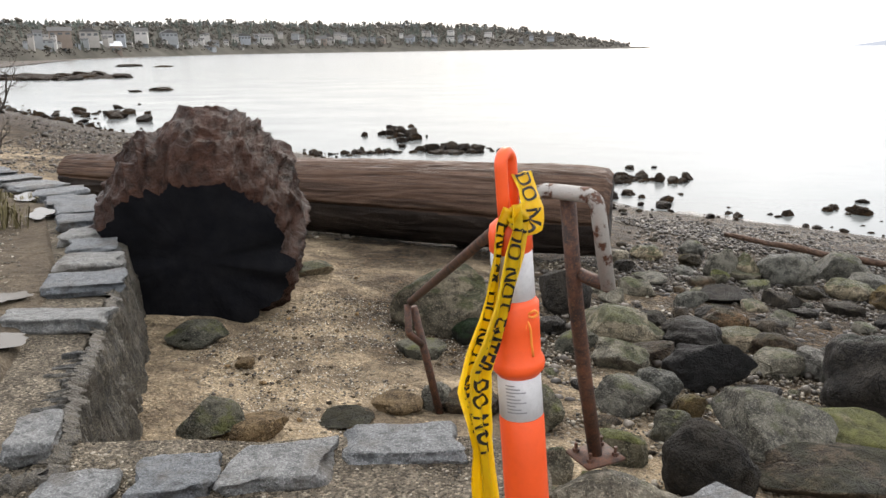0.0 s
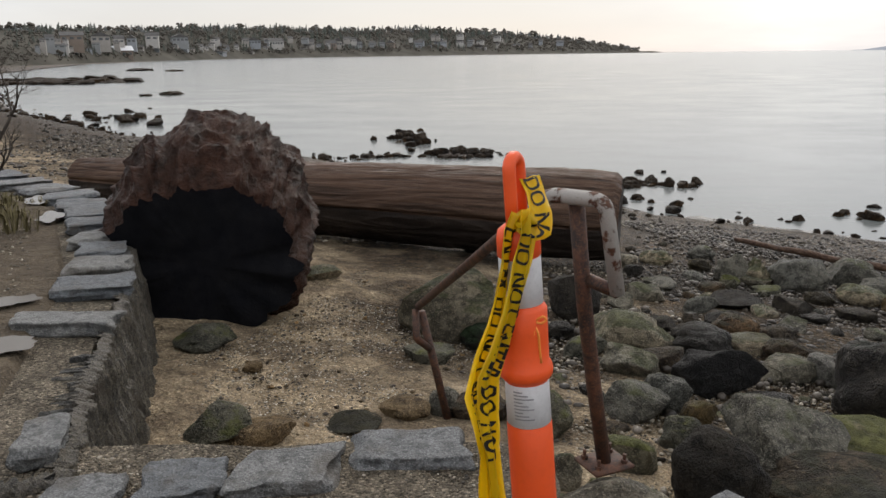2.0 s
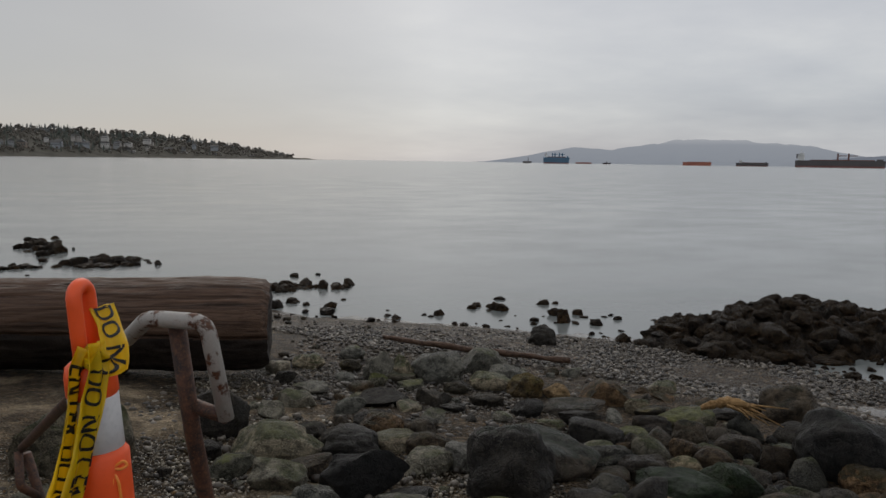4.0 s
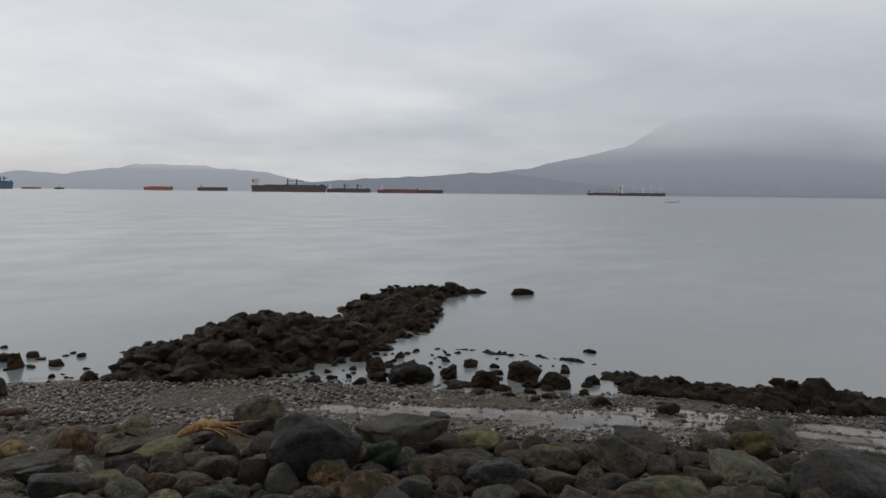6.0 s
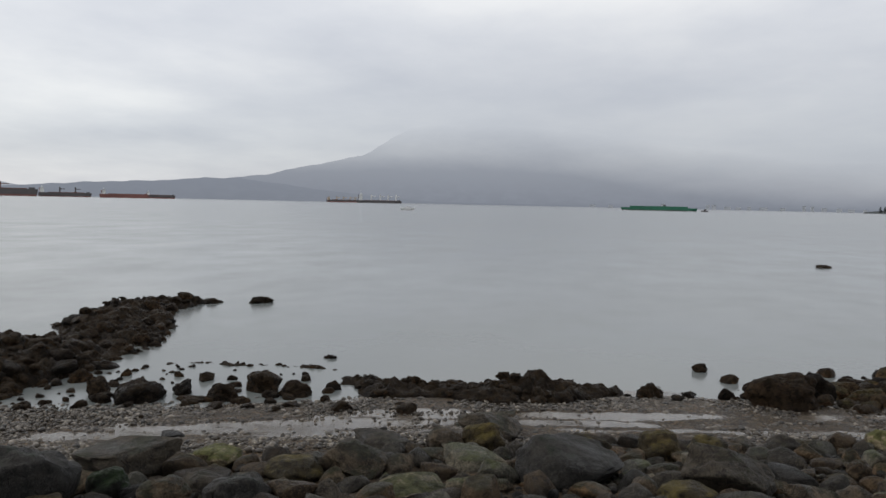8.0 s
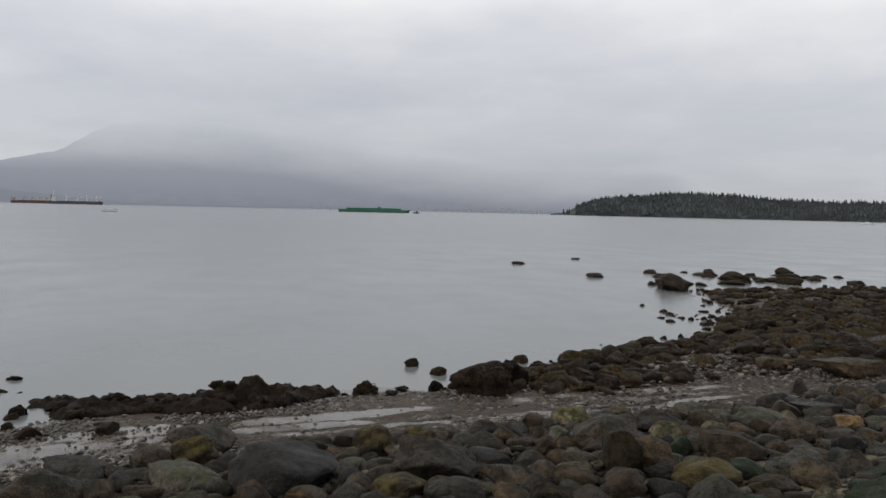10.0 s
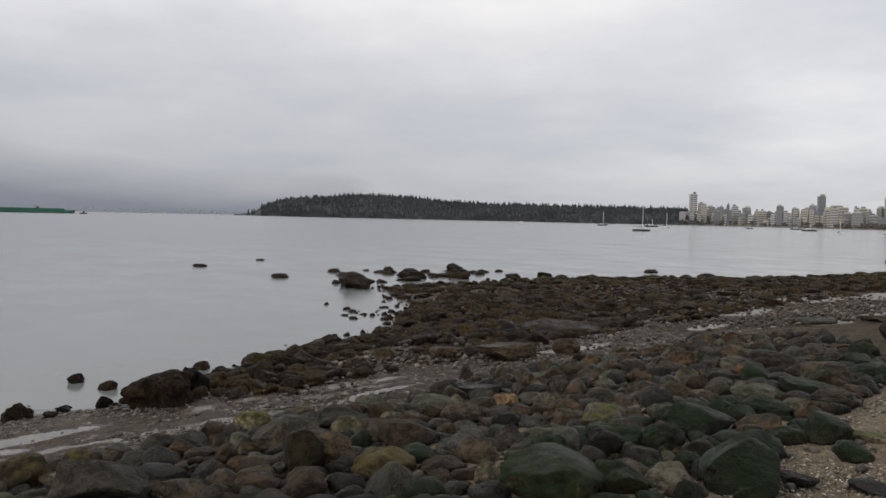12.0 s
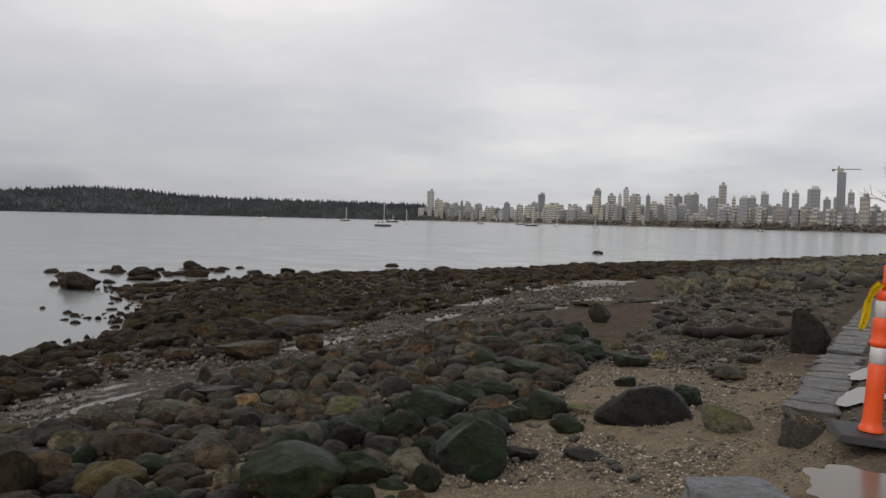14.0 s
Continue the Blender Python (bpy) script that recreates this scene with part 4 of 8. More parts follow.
# rocks standing in the tide pool
for x, y, wide_, high in POOL_ROCKS:
    weed_rock(x, y, wide_ * 1.15, high * 0.85, "rounded weedy rock standing in a tide pool")
POOL_SMALL = [(10.3, 8.9), (10.95, 6.0), (11.6, 4.3), (13.6, 4.4), (13.8, 7.4), (12.6, 9.0)]
shoal("pool_rocks", scatter(POOL_SMALL, 170, 0.07, 0.26, 1.3, 24, 1.6), "small weedy stones standing in a tide pool", "rocks", 64, (0.45, 0.7), awash(-0.04, 0.0))
wide = scatter(FLATS, 24000, 0.09, 0.7, 0.78, 25, 4.0)
wide = off_runnel(wide, 0.85, 0.02)
wide = [(x, y, s * (1 + 0.008 * max(0, math.hypot(x, y) - 15))) for x, y, s in wide]
heap("shore_stones", [q for q in wide if q[2] < 0.22], TINY, FAR_ROCK, "small brown stones between the weedy rocks", "stones", 64, (0.3, 0.8))
wide = [q for q in wide if q[2] >= 0.22]
heap("shore_rocks", [q for k, q in enumerate(wide) if k % 3], MEDIUM, FAR_ROCK, "brown weedy stones covering the low-tide flat", "stones", 65, (0.2, 0.45))
heap("shore_rocks", [q for k, q in enumerate(wide) if k % 3 == 0], MEDIUM, WEED_ROCK, "dark seaweed-draped stones on the low-tide flat", "stones", 66, (0.2, 0.5))


FLATS_NEAR = [(12.5, -3.3), (14.0, -3.8), (16.3, -6.5), (18.9, -11), (23.8, -14.7), (25, -21), (13.6, -21), (12.8, -13), (12.5, -8.5), (12.3, -5.2)]
close = ragged(scatter(FLATS_NEAR, 12000, 0.09, 0.62, 0.72, 27, 2.6), 0.5, 19)
heap("shore_rocks", [q for k, q in enumerate(close) if k % 2], SMALL, WEED_ROCK, "dark weed-covered rocks crowded along the low shore", "stones", 110, (0.3, 0.55))
heap("shore_rocks", [q for k, q in enumerate(close) if k % 2 == 0], MEDIUM, FAR_ROCK, "brown stones crowded between weedy rocks", "stones", 111, (0.3, 0.55))


def cluster(cx, cy, sx, sy, n, low, high, seed):
    r = random.Random(seed)
    return [(r.gauss(cx, sx), r.gauss(cy, sy), r.uniform(low, high) * r.uniform(0.5, 1.0)) for k in range(n)]


shoal("rock_cluster", cluster(0.1, 25.0, 0.75, 0.55, 80, 0.2, 0.62, 1) + cluster(-2.3, 24.5, 0.8, 0.25, 26, 0.15, 0.5, 9), "scattered weedy rocks in the shallows", "rocks", 81, (0.3, 0.55), awash(-0.05, 0.0))
shoal("rock_cluster", cluster(-1.5, 30.0, 0.4, 1.5, 26, 0.25, 0.7, 2), "scattered weedy rocks standing out of the water", "rocks", 82, (0.4, 0.7), awash(-0.05, 0.0))
shoal("rock_cluster", cluster(4.4, 18.8, 0.65, 0.22, 64, 0.14, 0.5, 3) + cluster(3.9, 16.9, 0.5, 0.25, 14, 0.12, 0.36, 10) + cluster(5.3, 20.6, 0.25, 0.15, 4, 0.2, 0.4, 11), "weedy rocks along the water beyond the log", "rocks", 83, (0.35, 0.6), awash(-0.05, 0.0))
shoal("rock_cluster", cluster(-19, 41, 2.5, 2.5, 40, 0.3, 1.0, 4), "dark rocks along the water's edge", "rocks", 84, (0.3, 0.5), awash(-0.05, 0.0))
shoal("rock_cluster", cluster(8.7, 13.2, 0.8, 0.7, 26, 0.12, 0.42, 5), "small weedy rocks in the shallows", "rocks", 85, (0.3, 0.5), awash(-0.04, 0.0))
shoal("rock_cluster", cluster(36.0, -23, 2.6, 3.5, 34, 0.4, 1.6, 6), "weedy rocks awash off the point", "rocks", 86, (0.2, 0.35), awash(-0.06, 0.0))
shoal("rock_cluster", cluster(21.5, -12.5, 1.6, 1.0, 40, 0.15, 0.5, 7), "small weedy rocks in the shallows of a cove", "rocks", 87, (0.3, 0.5), awash(-0.05, 0.0))
shoal("rock_cluster", cluster(13.4, -3.6, 0.5, 0.4, 9, 0.3, 0.6, 8), "large seaweed-covered rocks at the water's edge", "rocks", 88, (0.45, 0.7), awash(-0.02, 0.05))
AWASH_MORE = [(7.7, 15.1, 0.3, 0.12), (8.0, 14.6, 0.55, 0.2), (8.6, 15.7, 0.3, 0.1), (7.5, 14.9, 0.22, 0.12), (8.6, 13.0, 0.4, 0.32), (9.1, 12.6, 0.35, 0.14),
              (22.8, 9.3, 0.85, 0.24), (15.2, 4.7, 0.28, 0.1), (15.8, -2.5, 0.35, 0.2), (13.2, -1.3, 0.4, 0.28), (12.8, -3.2, 1.1, 0.6), (13.6, -3.9, 0.8, 0.5), (13.9, 0.6, 0.55, 0.34)]
FAR_AWASH = [(31.2, -16.5, 2.5, 0.75), (35.2, -21.8, 2.0, 0.5), (39.1, -27.3, 1.3, 0.5), (33.7, -23.8, 1.4, 0.4), (37.2, -15.3, 1.0, 0.25), (46.3, -14.0, 0.9, 0.2),
             (51.5, -19.7, 0.7, 0.15), (33.8, -38.8, 1.3, 0.24), (30.5, -40, 1.2, 0.2), (35.9, -73.5, 1.6, 0.4), (-24.2, 68.8, 3.2, 0.34), (-25.6, 66.5, 1.2, 0.2), (-63, 182, 5, 0.5), (-76, 195, 7, 0.7)]
for x, y, wide_, high in AWASH_MORE + FAR_AWASH:
    weed_rock(x, y, wide_, high)

# flat rock shelves far along the shore to the west
shelf = [(x + rng.uniform(-2, 2), y + rng.uniform(-3, 3), rng.uniform(1.2, 3.5)) for k in range(90) for x, y in [(-64 + 20 * rng.random(), 98 + 16 * rng.random())]]
heap("rock_shelf", shelf, SMALL, WEED_ROCK, "flat dark rock shelf reaching into the bay", "rocks", 67, (0.15, 0.27), lambda x, y, r: max(0.0, SEA - ground_at(x, y)))

# stones in the shallows, following the water's edge
edge = []
for (ax, ay), (bx, by) in zip(SHORE_LINE[4:-3], SHORE_LINE[5:-2]):
    length = math.hypot(bx - ax, by - ay)
    for k in range(int(length * 5.5)):
        u, off = rng.random(), rng.gauss(0.1, 0.55)
        nx, ny = (by - ay) / length, -(bx - ax) / length
        edge.append((ax + (bx - ax) * u - nx * off, ay + (by - ay) * u - ny * off, rng.choice([0.06, 0.08, 0.1, 0.14, 0.22]) * rng.uniform(0.8, 1.6)))
heap("water_edge_stones", edge, MEDIUM, WEED_ROCK, "small dark stones along the water's edge", "stones", 68, (0.4, 0.8))

# rocks heaped at the far end of the beach, and flat bedrock slabs
FAR_END = [(9, -22), (11, -30), (10, -60), (6, -64), (4.4, -40), (4.2, -23.5)]
heap("far_boulders", scatter(FAR_END, 1500, 0.25, 1.0, 0.85, 26, 2.2), SMALL, ROCK["slate"], "grey boulders heaped at the far end of the beach", "stones", 69, (0.35, 0.6))
for kind, x, y, wide_, high in (("slate", 9.4, -18.7, 1.2, 0.16), ("slate", 10.4, -17.4, 1.0, 0.16), ("slate", 8.7, -19.8, 1.0, 0.14)):
    boulder(kind, x, y, wide_, high, sink=0.04, depth=wide_ * 0.8, form="F")


# loose pebbles over the shingle
SHINGLE = [(0.5, 4.6), (0.2, 7.6), (2, 9), (3.5, 13), (6.5, 12), (8.6, 8.5), (10.6, 3.5), (11.5, -1), (11.6, -5), (9.9, -3), (9.4, 1.5), (7.6, 5.2), (6.3, 7.3), (4, 6.6), (1.5, 3.2)]
SAND_SOUTH = [(2.0, -4.2), (2.0, -7), (2.5, -12), (4.2, -22), (6.3, -18), (5.5, -12.5), (4.3, -6.7), (3.9, -4.0), (2.6, -2.5)]
FAR_SHINGLE = [(1.5, 10), (-8, 16), (-20, 36), (-12, 30), (-4, 23), (2.5, 16), (6.4, 12.2), (5, 9)]
pebbles = scatter(SHINGLE, 26000, 0.018, 0.1, 1.0, 31, 3.2, False)
heap("pebbles", off_runnel(pebbles), TINY, WET_GRAVEL, "brown and grey pebbles strewn over the shingle", "pebbles", 71, (0.35, 0.7), None, 0.0)
heap("pebbles", off_runnel(scatter(SHINGLE, 14000, 0.018, 0.1, 1.0, 32, 3.2, False)), TINY, WET_GRAVEL, "mixed pale and dark pebbles strewn over the shingle", "pebbles", 72, (0.35, 0.7), None, 0.0)
heap("pebbles", scatter(SAND_SOUTH, 9000, 0.012, 0.12, 1.1, 33, 9, False), TINY, WET_GRAVEL, "grey pebbles scattered over coarse sand", "pebbles", 73, (0.3, 0.6), None, 0.0)
heap("pebbles", scatter(FAR_SHINGLE, 2500, 0.05, 0.2, 1.1, 34, 3, False), TINY, ROCK["dark"], "dark stones on the upper beach", "pebbles", 74, (0.3, 0.6), None, 0.0)

STRAND = [(7.2, 6.6), (8.6, 3.4), (9.4, 0.5), (9.9, -3.0), (10.9, -7.5), (12.2, -14), (13.4, -14), (12.4, -8), (11.9, -4), (11.3, 0), (10.3, 3.2), (8.6, 7.0)]
bars = []
for (ax, ay), (bx, by) in zip(CHANNEL, CHANNEL[1:]):
    length = math.hypot(bx - ax, by - ay)
    nx, ny = (by - ay) / length, -(bx - ax) / length
    for k in range(int(length * 900)):
        u, o = rng.random(), rng.uniform(-1.9, 2.3)
        x, y = ax + (bx - ax) * u - nx * o, ay + (by - ay) * u - ny * o
        bars.append((x, y, rng.uniform(0.02, 0.05) * rng.choice([1, 1, 1, 1.5, 2.2])))
wet = runnel(np.array([q[0] for q in bars]), np.array([q[1] for q in bars]))
bars = [q for q, w in zip(bars, wet) if w < 0.42 or rng.random() < 0.04]
heap("pebbles", bars, TINY, WET_GRAVEL, "dark gravel in long lines beside the runnel", "pebbles", 79, (0.3, 0.6), None, 0.0)
heap("pebbles", off_runnel(scatter(STRAND, 4000, 0.02, 0.09, 1.0, 35, 3.0, False), 0.9, 0.1), TINY, WET_GRAVEL, "dark pebbles lying in wet lines along the runnel", "pebbles", 75, (0.2, 0.4), None, 0.0)
heap("shell_grit", scatter(SAND_SOUTH, 15000, 0.008, 0.02, 1.0, 36, 2.0, False), TINY, MAT_SHELL, "pale shell fragments scattered over coarse sand", "shells", 76, (0.15, 0.3), None, 0.0)
SAND_NORTH = [(-1.5, 3.0), (-1.9, 4.4), (-1.4, 5.6), (-0.9, 8.0), (0.6, 7.4), (0.6, 4.6), (1.0, 2.7)]
heap("shell_grit", scatter(SAND_NORTH, 9000, 0.005, 0.016, 1.0, 37, 2.0, False), TINY, MAT_SHELL, "pale shell and stone grit over the sand by the steps", "shells", 77, (0.15, 0.3), None, 0.0)
NEAR_SOUTH = [(1.9, -4.0), (1.9, -6.2), (2.3, -9.5), (4.9, -9.5), (4.2, -6.7), (4.2, -4.0), (3.2, -2.4)]
heap("gravel", scatter(NEAR_SOUTH, 25000, 0.012, 0.04, 0.95, 51, 3.0, False), TINY, GRAVEL, "fine grey gravel and shell over coarse damp sand", "gravel", 91, (0.3, 0.6), None, 0.0)
heap("debris", scatter(SAND_NORTH, 2600, 0.008, 0.05, 1.0, 66, 4.0, False), TINY, MAT_TWIG, "dark chips of bark and weed strewn over the sand", "debris", 112, (0.12, 0.3), None, 0.0)
heap("gravel", scatter(SAND_NORTH, 17000, 0.008, 0.026, 0.95, 52, 3.0, False), TINY, GRAVEL, "fine brown gravel over the sand by the steps", "gravel", 92, (0.3, 0.6), None, 0.0)
NEAR_EAST = [(0.5, 3.2), (0.5, 8.2), (2.2, 9.6), (4.6, 8.6), (4.2, 5.6), (2.6, 3.0)]
east_grit = scatter(NEAR_EAST, 36000, 0.012, 0.045, 0.95, 53, 3.0, False)
heap("gravel", [q for q in east_grit if q[0] + 0.3 * q[1] > 4.3], TINY, WET_GRAVEL, "dark wet gravel between the boulders", "gravel", 90, (0.3, 0.6), None, 0.0)
heap("gravel", [q for q in east_grit if q[0] + 0.3 * q[1] <= 4.3], TINY, GRAVEL, "brown and grey gravel between the boulders", "gravel", 93, (0.3, 0.6), None, 0.0)
heap("pebbles", scatter(SAND_NORTH, 1500, 0.01, 0.05, 1.0, 38, 5.0, False), TINY, ROCK["tan"], "small tan pebbles over the sand by the steps", "pebbles", 78, (0.3, 0.6), None, 0.0)
# filler stones coloured black to deepen the shade in the gaps
FILL = scatter(FIELD, 9000, 0.04, 0.14, 0.9, 54, 1.5)
heap("beach_stones", FILL, TINY, ROCK["black"], "small stones between boulders, blackened for the shade in the gaps", "stones", 94, (0.4, 0.8))
PATH_WEST = [(-4.6, 8.1), (-3.5, 6.3), (-2.6, 4.6), (-2.1, 3.2), (-1.75, 2.0), (-3.2, 2.2), (-4.2, 4.5), (-5.2, 7.0)]
heap("gravel", scatter(PATH_WEST, 9000, 0.008, 0.03, 1.0, 55, 3.0, False), TINY, GRAVEL, "loose grit on the muddy path behind the wall", "gravel", 95, (0.3, 0.6), None, 0.0)
PATH_EAST = [(1.75, -5.6), (1.4, -6.2), (2.0, -14.0), (1.0, -14.0), (0.5, -4.2), (1.3, -3.8)]
heap("gravel", scatter(PATH_EAST, 9000, 0.008, 0.03, 1.0, 56, 3.0, False), TINY, WET_GRAVEL, "dark grit on the wet path behind the wall", "gravel", 96, (0.3, 0.6), None, 0.0)
SILL = [(-1.4, 2.17), (-1.4, 2.5), (0.28, 2.56), (0.28, 2.17)]
heap("gravel", scatter(SILL, 3500, 0.005, 0.018, 1.0, 57, 2.5, False), TINY, GRAVEL, "grit caught in the mortar of the sill", "gravel", 97, (0.3, 0.6), None, 0.0, -0.038)
# scattered stones and flat bedrock at the far end of the sand
FAR_SAND = [(3.2, -9.5), (5.2, -9.8), (6.3, -15), (8.6, -21), (9, -28), (4.6, -28), (3.4, -18), (2.7, -12)]
scattered = scatter(FAR_SAND, 2600, 0.06, 0.42, 1.15, 58, 3.2)
heap("beach_stones", [q for k, q in enumerate(scattered) if k % 2], SMALL, ROCK["dark"], "dark stones scattered over the sand", "stones", 98, (0.25, 0.5))
heap("beach_stones", [q for k, q in enumerate(scattered) if k % 2 == 0], SMALL, ROCK["slate"], "grey stones scattered over the sand", "stones", 99, (0.25, 0.5))
heap("pebbles", off_runnel(scatter([(12, -5), (17, -9), (24, -16), (24, -26), (12, -26), (9.5, -22), (10.5, -15), (11.4, -8)], 9000, 0.05, 0.16, 1.0, 59, 2.5, False)), TINY, WET_GRAVEL, "mixed pebbles between the rocks of the flat", "pebbles", 100, (0.4, 0.8), None, 0.0)
heap("gravel", scatter(FAR_SAND, 22000, 0.025, 0.075, 1.0, 60, 3.0, False), TINY, WET_GRAVEL, "coarse dark gravel at the far end of the sand", "gravel", 101, (0.3, 0.6), None, 0.0)
# gravel between the runnel and the reef, and a lighter line along the boulders
LOW_SHINGLE = [(8.6, 8.3), (10.3, 4.2), (11.5, 0.4), (12.0, -3.2), (13.2, -3.4), (13.0, -0.6), (12.0, 1.6), (11.9, 3.6), (10.8, 7.8)]
heap("gravel", scatter(LOW_SHINGLE, 14000, 0.03, 0.08, 0.9, 61, 2.2, False), TINY, WET_GRAVEL, "wet dark gravel below the runnel", "gravel", 102, (0.35, 0.7), None, 0.0)
HIGH_SHINGLE = [(5.8, 7.6), (7.4, 5.0), (8.6, 2.6), (9.3, 0.8), (9.7, -2.8), (10.2, -3.0), (9.9, 0.9), (9.1, 3.4), (8.2, 5.8), (7.0, 7.8)]
heap("gravel", scatter(HIGH_SHINGLE, 9000, 0.025, 0.06, 0.9, 62, 2.4, False), TINY, GRAVEL, "light brown gravel along the edge of the boulders", "gravel", 103, (0.35, 0.7), None, 0.0)
UPPER_SHINGLE = [(2.5, 13.5), (5, 13.2), (7, 12.2), (8.8, 10.6), (9.8, 8.8), (9.4, 6.8), (8.3, 7.2), (7.3, 6.2), (6.4, 7.2), (6, 8.6), (4, 10.6)]
heap("gravel", scatter(UPPER_SHINGLE, 26000, 0.025, 0.09, 0.9, 67, 2.6, False), TINY, WET_GRAVEL, "wet brown gravel on the slope above the reef", "gravel", 113, (0.35, 0.7), None, 0.0)
NORTH_BEACH = [(-9, 13), (-4.2, 8.4), (-2.6, 8.8), (0.6, 9.8), (-1.5, 16), (-6, 23), (-14, 29)]
heap("pebbles", scatter(NORTH_BEACH, 9000, 0.03, 0.14, 1.0, 63, 3.5, False), TINY, WET_GRAVEL, "dark pebbles strewn over the upper beach", "pebbles", 104, (0.3, 0.6), None, 0.0)
heap("gravel", scatter(NORTH_BEACH, 6000, 0.03, 0.08, 1.0, 64, 3.0, False), TINY, GRAVEL, "mixed gravel on the upper beach", "gravel", 105, (0.3, 0.6), None, 0.0)


# ---- the seawall, its path and the stair head ----
def stone_piece(seed, jag=0.06, level=7, bevel=0.07):
    """A rough-hewn slab of unit size, top face at z = 0."""
    rng = random.Random(seed)
    bm = bmesh.new()
    bmesh.ops.create_cube(bm, size=1)
    bmesh.ops.subdivide_edges(bm, edges=bm.edges[:], cuts=level, use_grid_fill=True)
    off = Vector((rng.uniform(-99, 99), rng.uniform(-99, 99), rng.uniform(-99, 99)))
    sx, sy = rng.uniform(-0.16, 0.16), rng.uniform(-0.12, 0.12)
    inner = 0.5 - bevel
    for v in bm.verts:
        c = v.co
        q = Vector([min(inner, max(-inner, a)) for a in c])
        c = q + (c - q).normalized() * bevel if (c - q).length > 1e-6 else c.copy()
        n, f = noise.noise_vector(c * 1.9 + off), noise.noise_vector(c * 7 + off)
        c.x += jag * (2.4 * n.x + 0.55 * f.x) + sx * c.y
        c.y += jag * (2.4 * n.y + 0.55 * f.y) + sy * c.x
        c.z += jag * (1.1 * n.z + 0.9 * f.z)
        c.z -= 0.5
        v.co = c
    me = bpy.data.meshes.new("stone_piece")
    bm.to_mesh(me)
    bm.free()
    me.polygons.foreach_set("use_smooth", np.ones(len(me.polygons), bool))
    return me


def slate_material(name, dark, light, rough=0.5, layered=False):
    m, t, b = surface(name, rough)
    p = place_of(t)
    each = node(t, "ShaderNodeObjectInfo").outputs["Random"]
    mid, fine = noise_tex(t, p, 9, 6, 0.65), noise_tex(t, p, 150, 3, 0.7)
    col = mix(t, ramp(t, mid, (0.36, grey(0)), (0.64, grey(1))), dark, light)
    col = mix(t, ramp(t, fine, (0.5, grey(0)), (0.6, grey(0.65))), col, tuple(min(1, c * 1.9) for c in light))
    col = mix(t, ramp(t, noise_tex(t, p, 95, 3, 0.7), (0.38, grey(0.65)), (0.47, grey(0))), col, tuple(c * 0.45 for c in dark))
    col = mix(t, ramp(t, noise_tex(t, p, 22, 5, 0.7), (0.5, grey(0)), (0.62, grey(0.75))), col, tuple(c * 0.5 for c in dark))
    col = mix(t, 1.0, col, ramp(t, each, (0, (0.65, 0.68, 0.72)), (0.5, (1, 1, 1)), (1, (1.35, 1.25, 1.12))), "MULTIPLY")
    col = mix(t, ramp(t, noise_tex(t, p, 3.5, 6, 0.7), (0.5, grey(0)), (0.62, grey(0.6))), col, (0.075, 0.06, 0.042))
    t.links.new(col, b.inputs["Base Color"])
    t.links.new(ramp(t, mid, (0.3, grey(rough - 0.2)), (0.7, grey(rough + 0.25))), b.inputs["Roughness"])
    h = maths(t, "ADD", mid, maths(t, "ADD", maths(t, "MULTIPLY", fine, 0.4), noise_tex(t, p, 30, 5, 0.7)))
    if layered:
        st = node(t, "ShaderNodeVectorMath", operation="MULTIPLY", in_0=p, in_1=(14.0, 14.0, 1.2)).outputs[0]
        h = maths(t, "ADD", h, maths(t, "MULTIPLY", noise_tex(t, st, 1.4, 5, 0.7), 2.2))
    relief(t, b, h, 0.9, 0.03)
    return m


MAT_CAP = slate_material("grey_granite_capstone", (0.068, 0.075, 0.079), (0.168, 0.177, 0.182), 0.5)
MAT_CAP_WET = slate_material("wet_dark_capstone", (0.036, 0.037, 0.036), (0.105, 0.104, 0.098), 0.45)
MAT_SCHIST = slate_material("layered_schist", (0.028, 0.028, 0.025), (0.085, 0.079, 0.065), 0.5, True)


def mortar_material():
    m, t, b = surface("sandy_mortar", 0.85, 0.0, 0.2)
    p = place_of(t)
    mid, fine = noise_tex(t, p, 7, 7, 0.7), noise_tex(t, p, 60, 4, 0.7)
    col = mix(t, ramp(t, mid, (0.36, grey(0)), (0.64, grey(1))), (0.1, 0.083, 0.06), (0.23, 0.195, 0.145))
    grit = node(t, "ShaderNodeTexVoronoi", in_Vector=p, in_Scale=110.0)
    tone = node(t, "ShaderNodeSeparateColor", in_0=grit.outputs["Color"]).outputs[0]
    col = mix(t, 1.0, col, ramp(t, tone, (0.0, grey(0.3)), (0.4, grey(0.85)), (0.8, grey(1.15)), (1.0, grey(2.3))), "MULTIPLY")
    t.links.new(col, b.inputs["Base Color"])
    relief(t, b, maths(t, "ADD", maths(t, "MULTIPLY", mid, 1.5), maths(t, "SUBTRACT", fine, grit.outputs["Distance"])), 1.0, 0.02)
    return m


MAT_MORTAR = mortar_material()
CAPS = [stone_piece(k, 0.065, 8, 0.035) for k in range(10)]
FACES = [stone_piece(50 + k, 0.06, 4, 0.05) for k in range(8)]
for me in CAPS:
    me.materials.append(MAT_CAP)
for me in FACES:
    me.materials.append(MAT_SCHIST)


def along(line, step):
    """Places and headings along a plan line."""
    out = []
    for (ax, ay), (bx, by) in zip(line, line[1:]):
        d = math.hypot(bx - ax, by - ay)
        n = max(1, round(d / step))
        out += [(ax + (bx - ax) * (k + 0.5) / n, ay + (by - ay) * (k + 0.5) / n, math.atan2(by - ay, bx - ax), d / n) for k in range(n)]
    return out


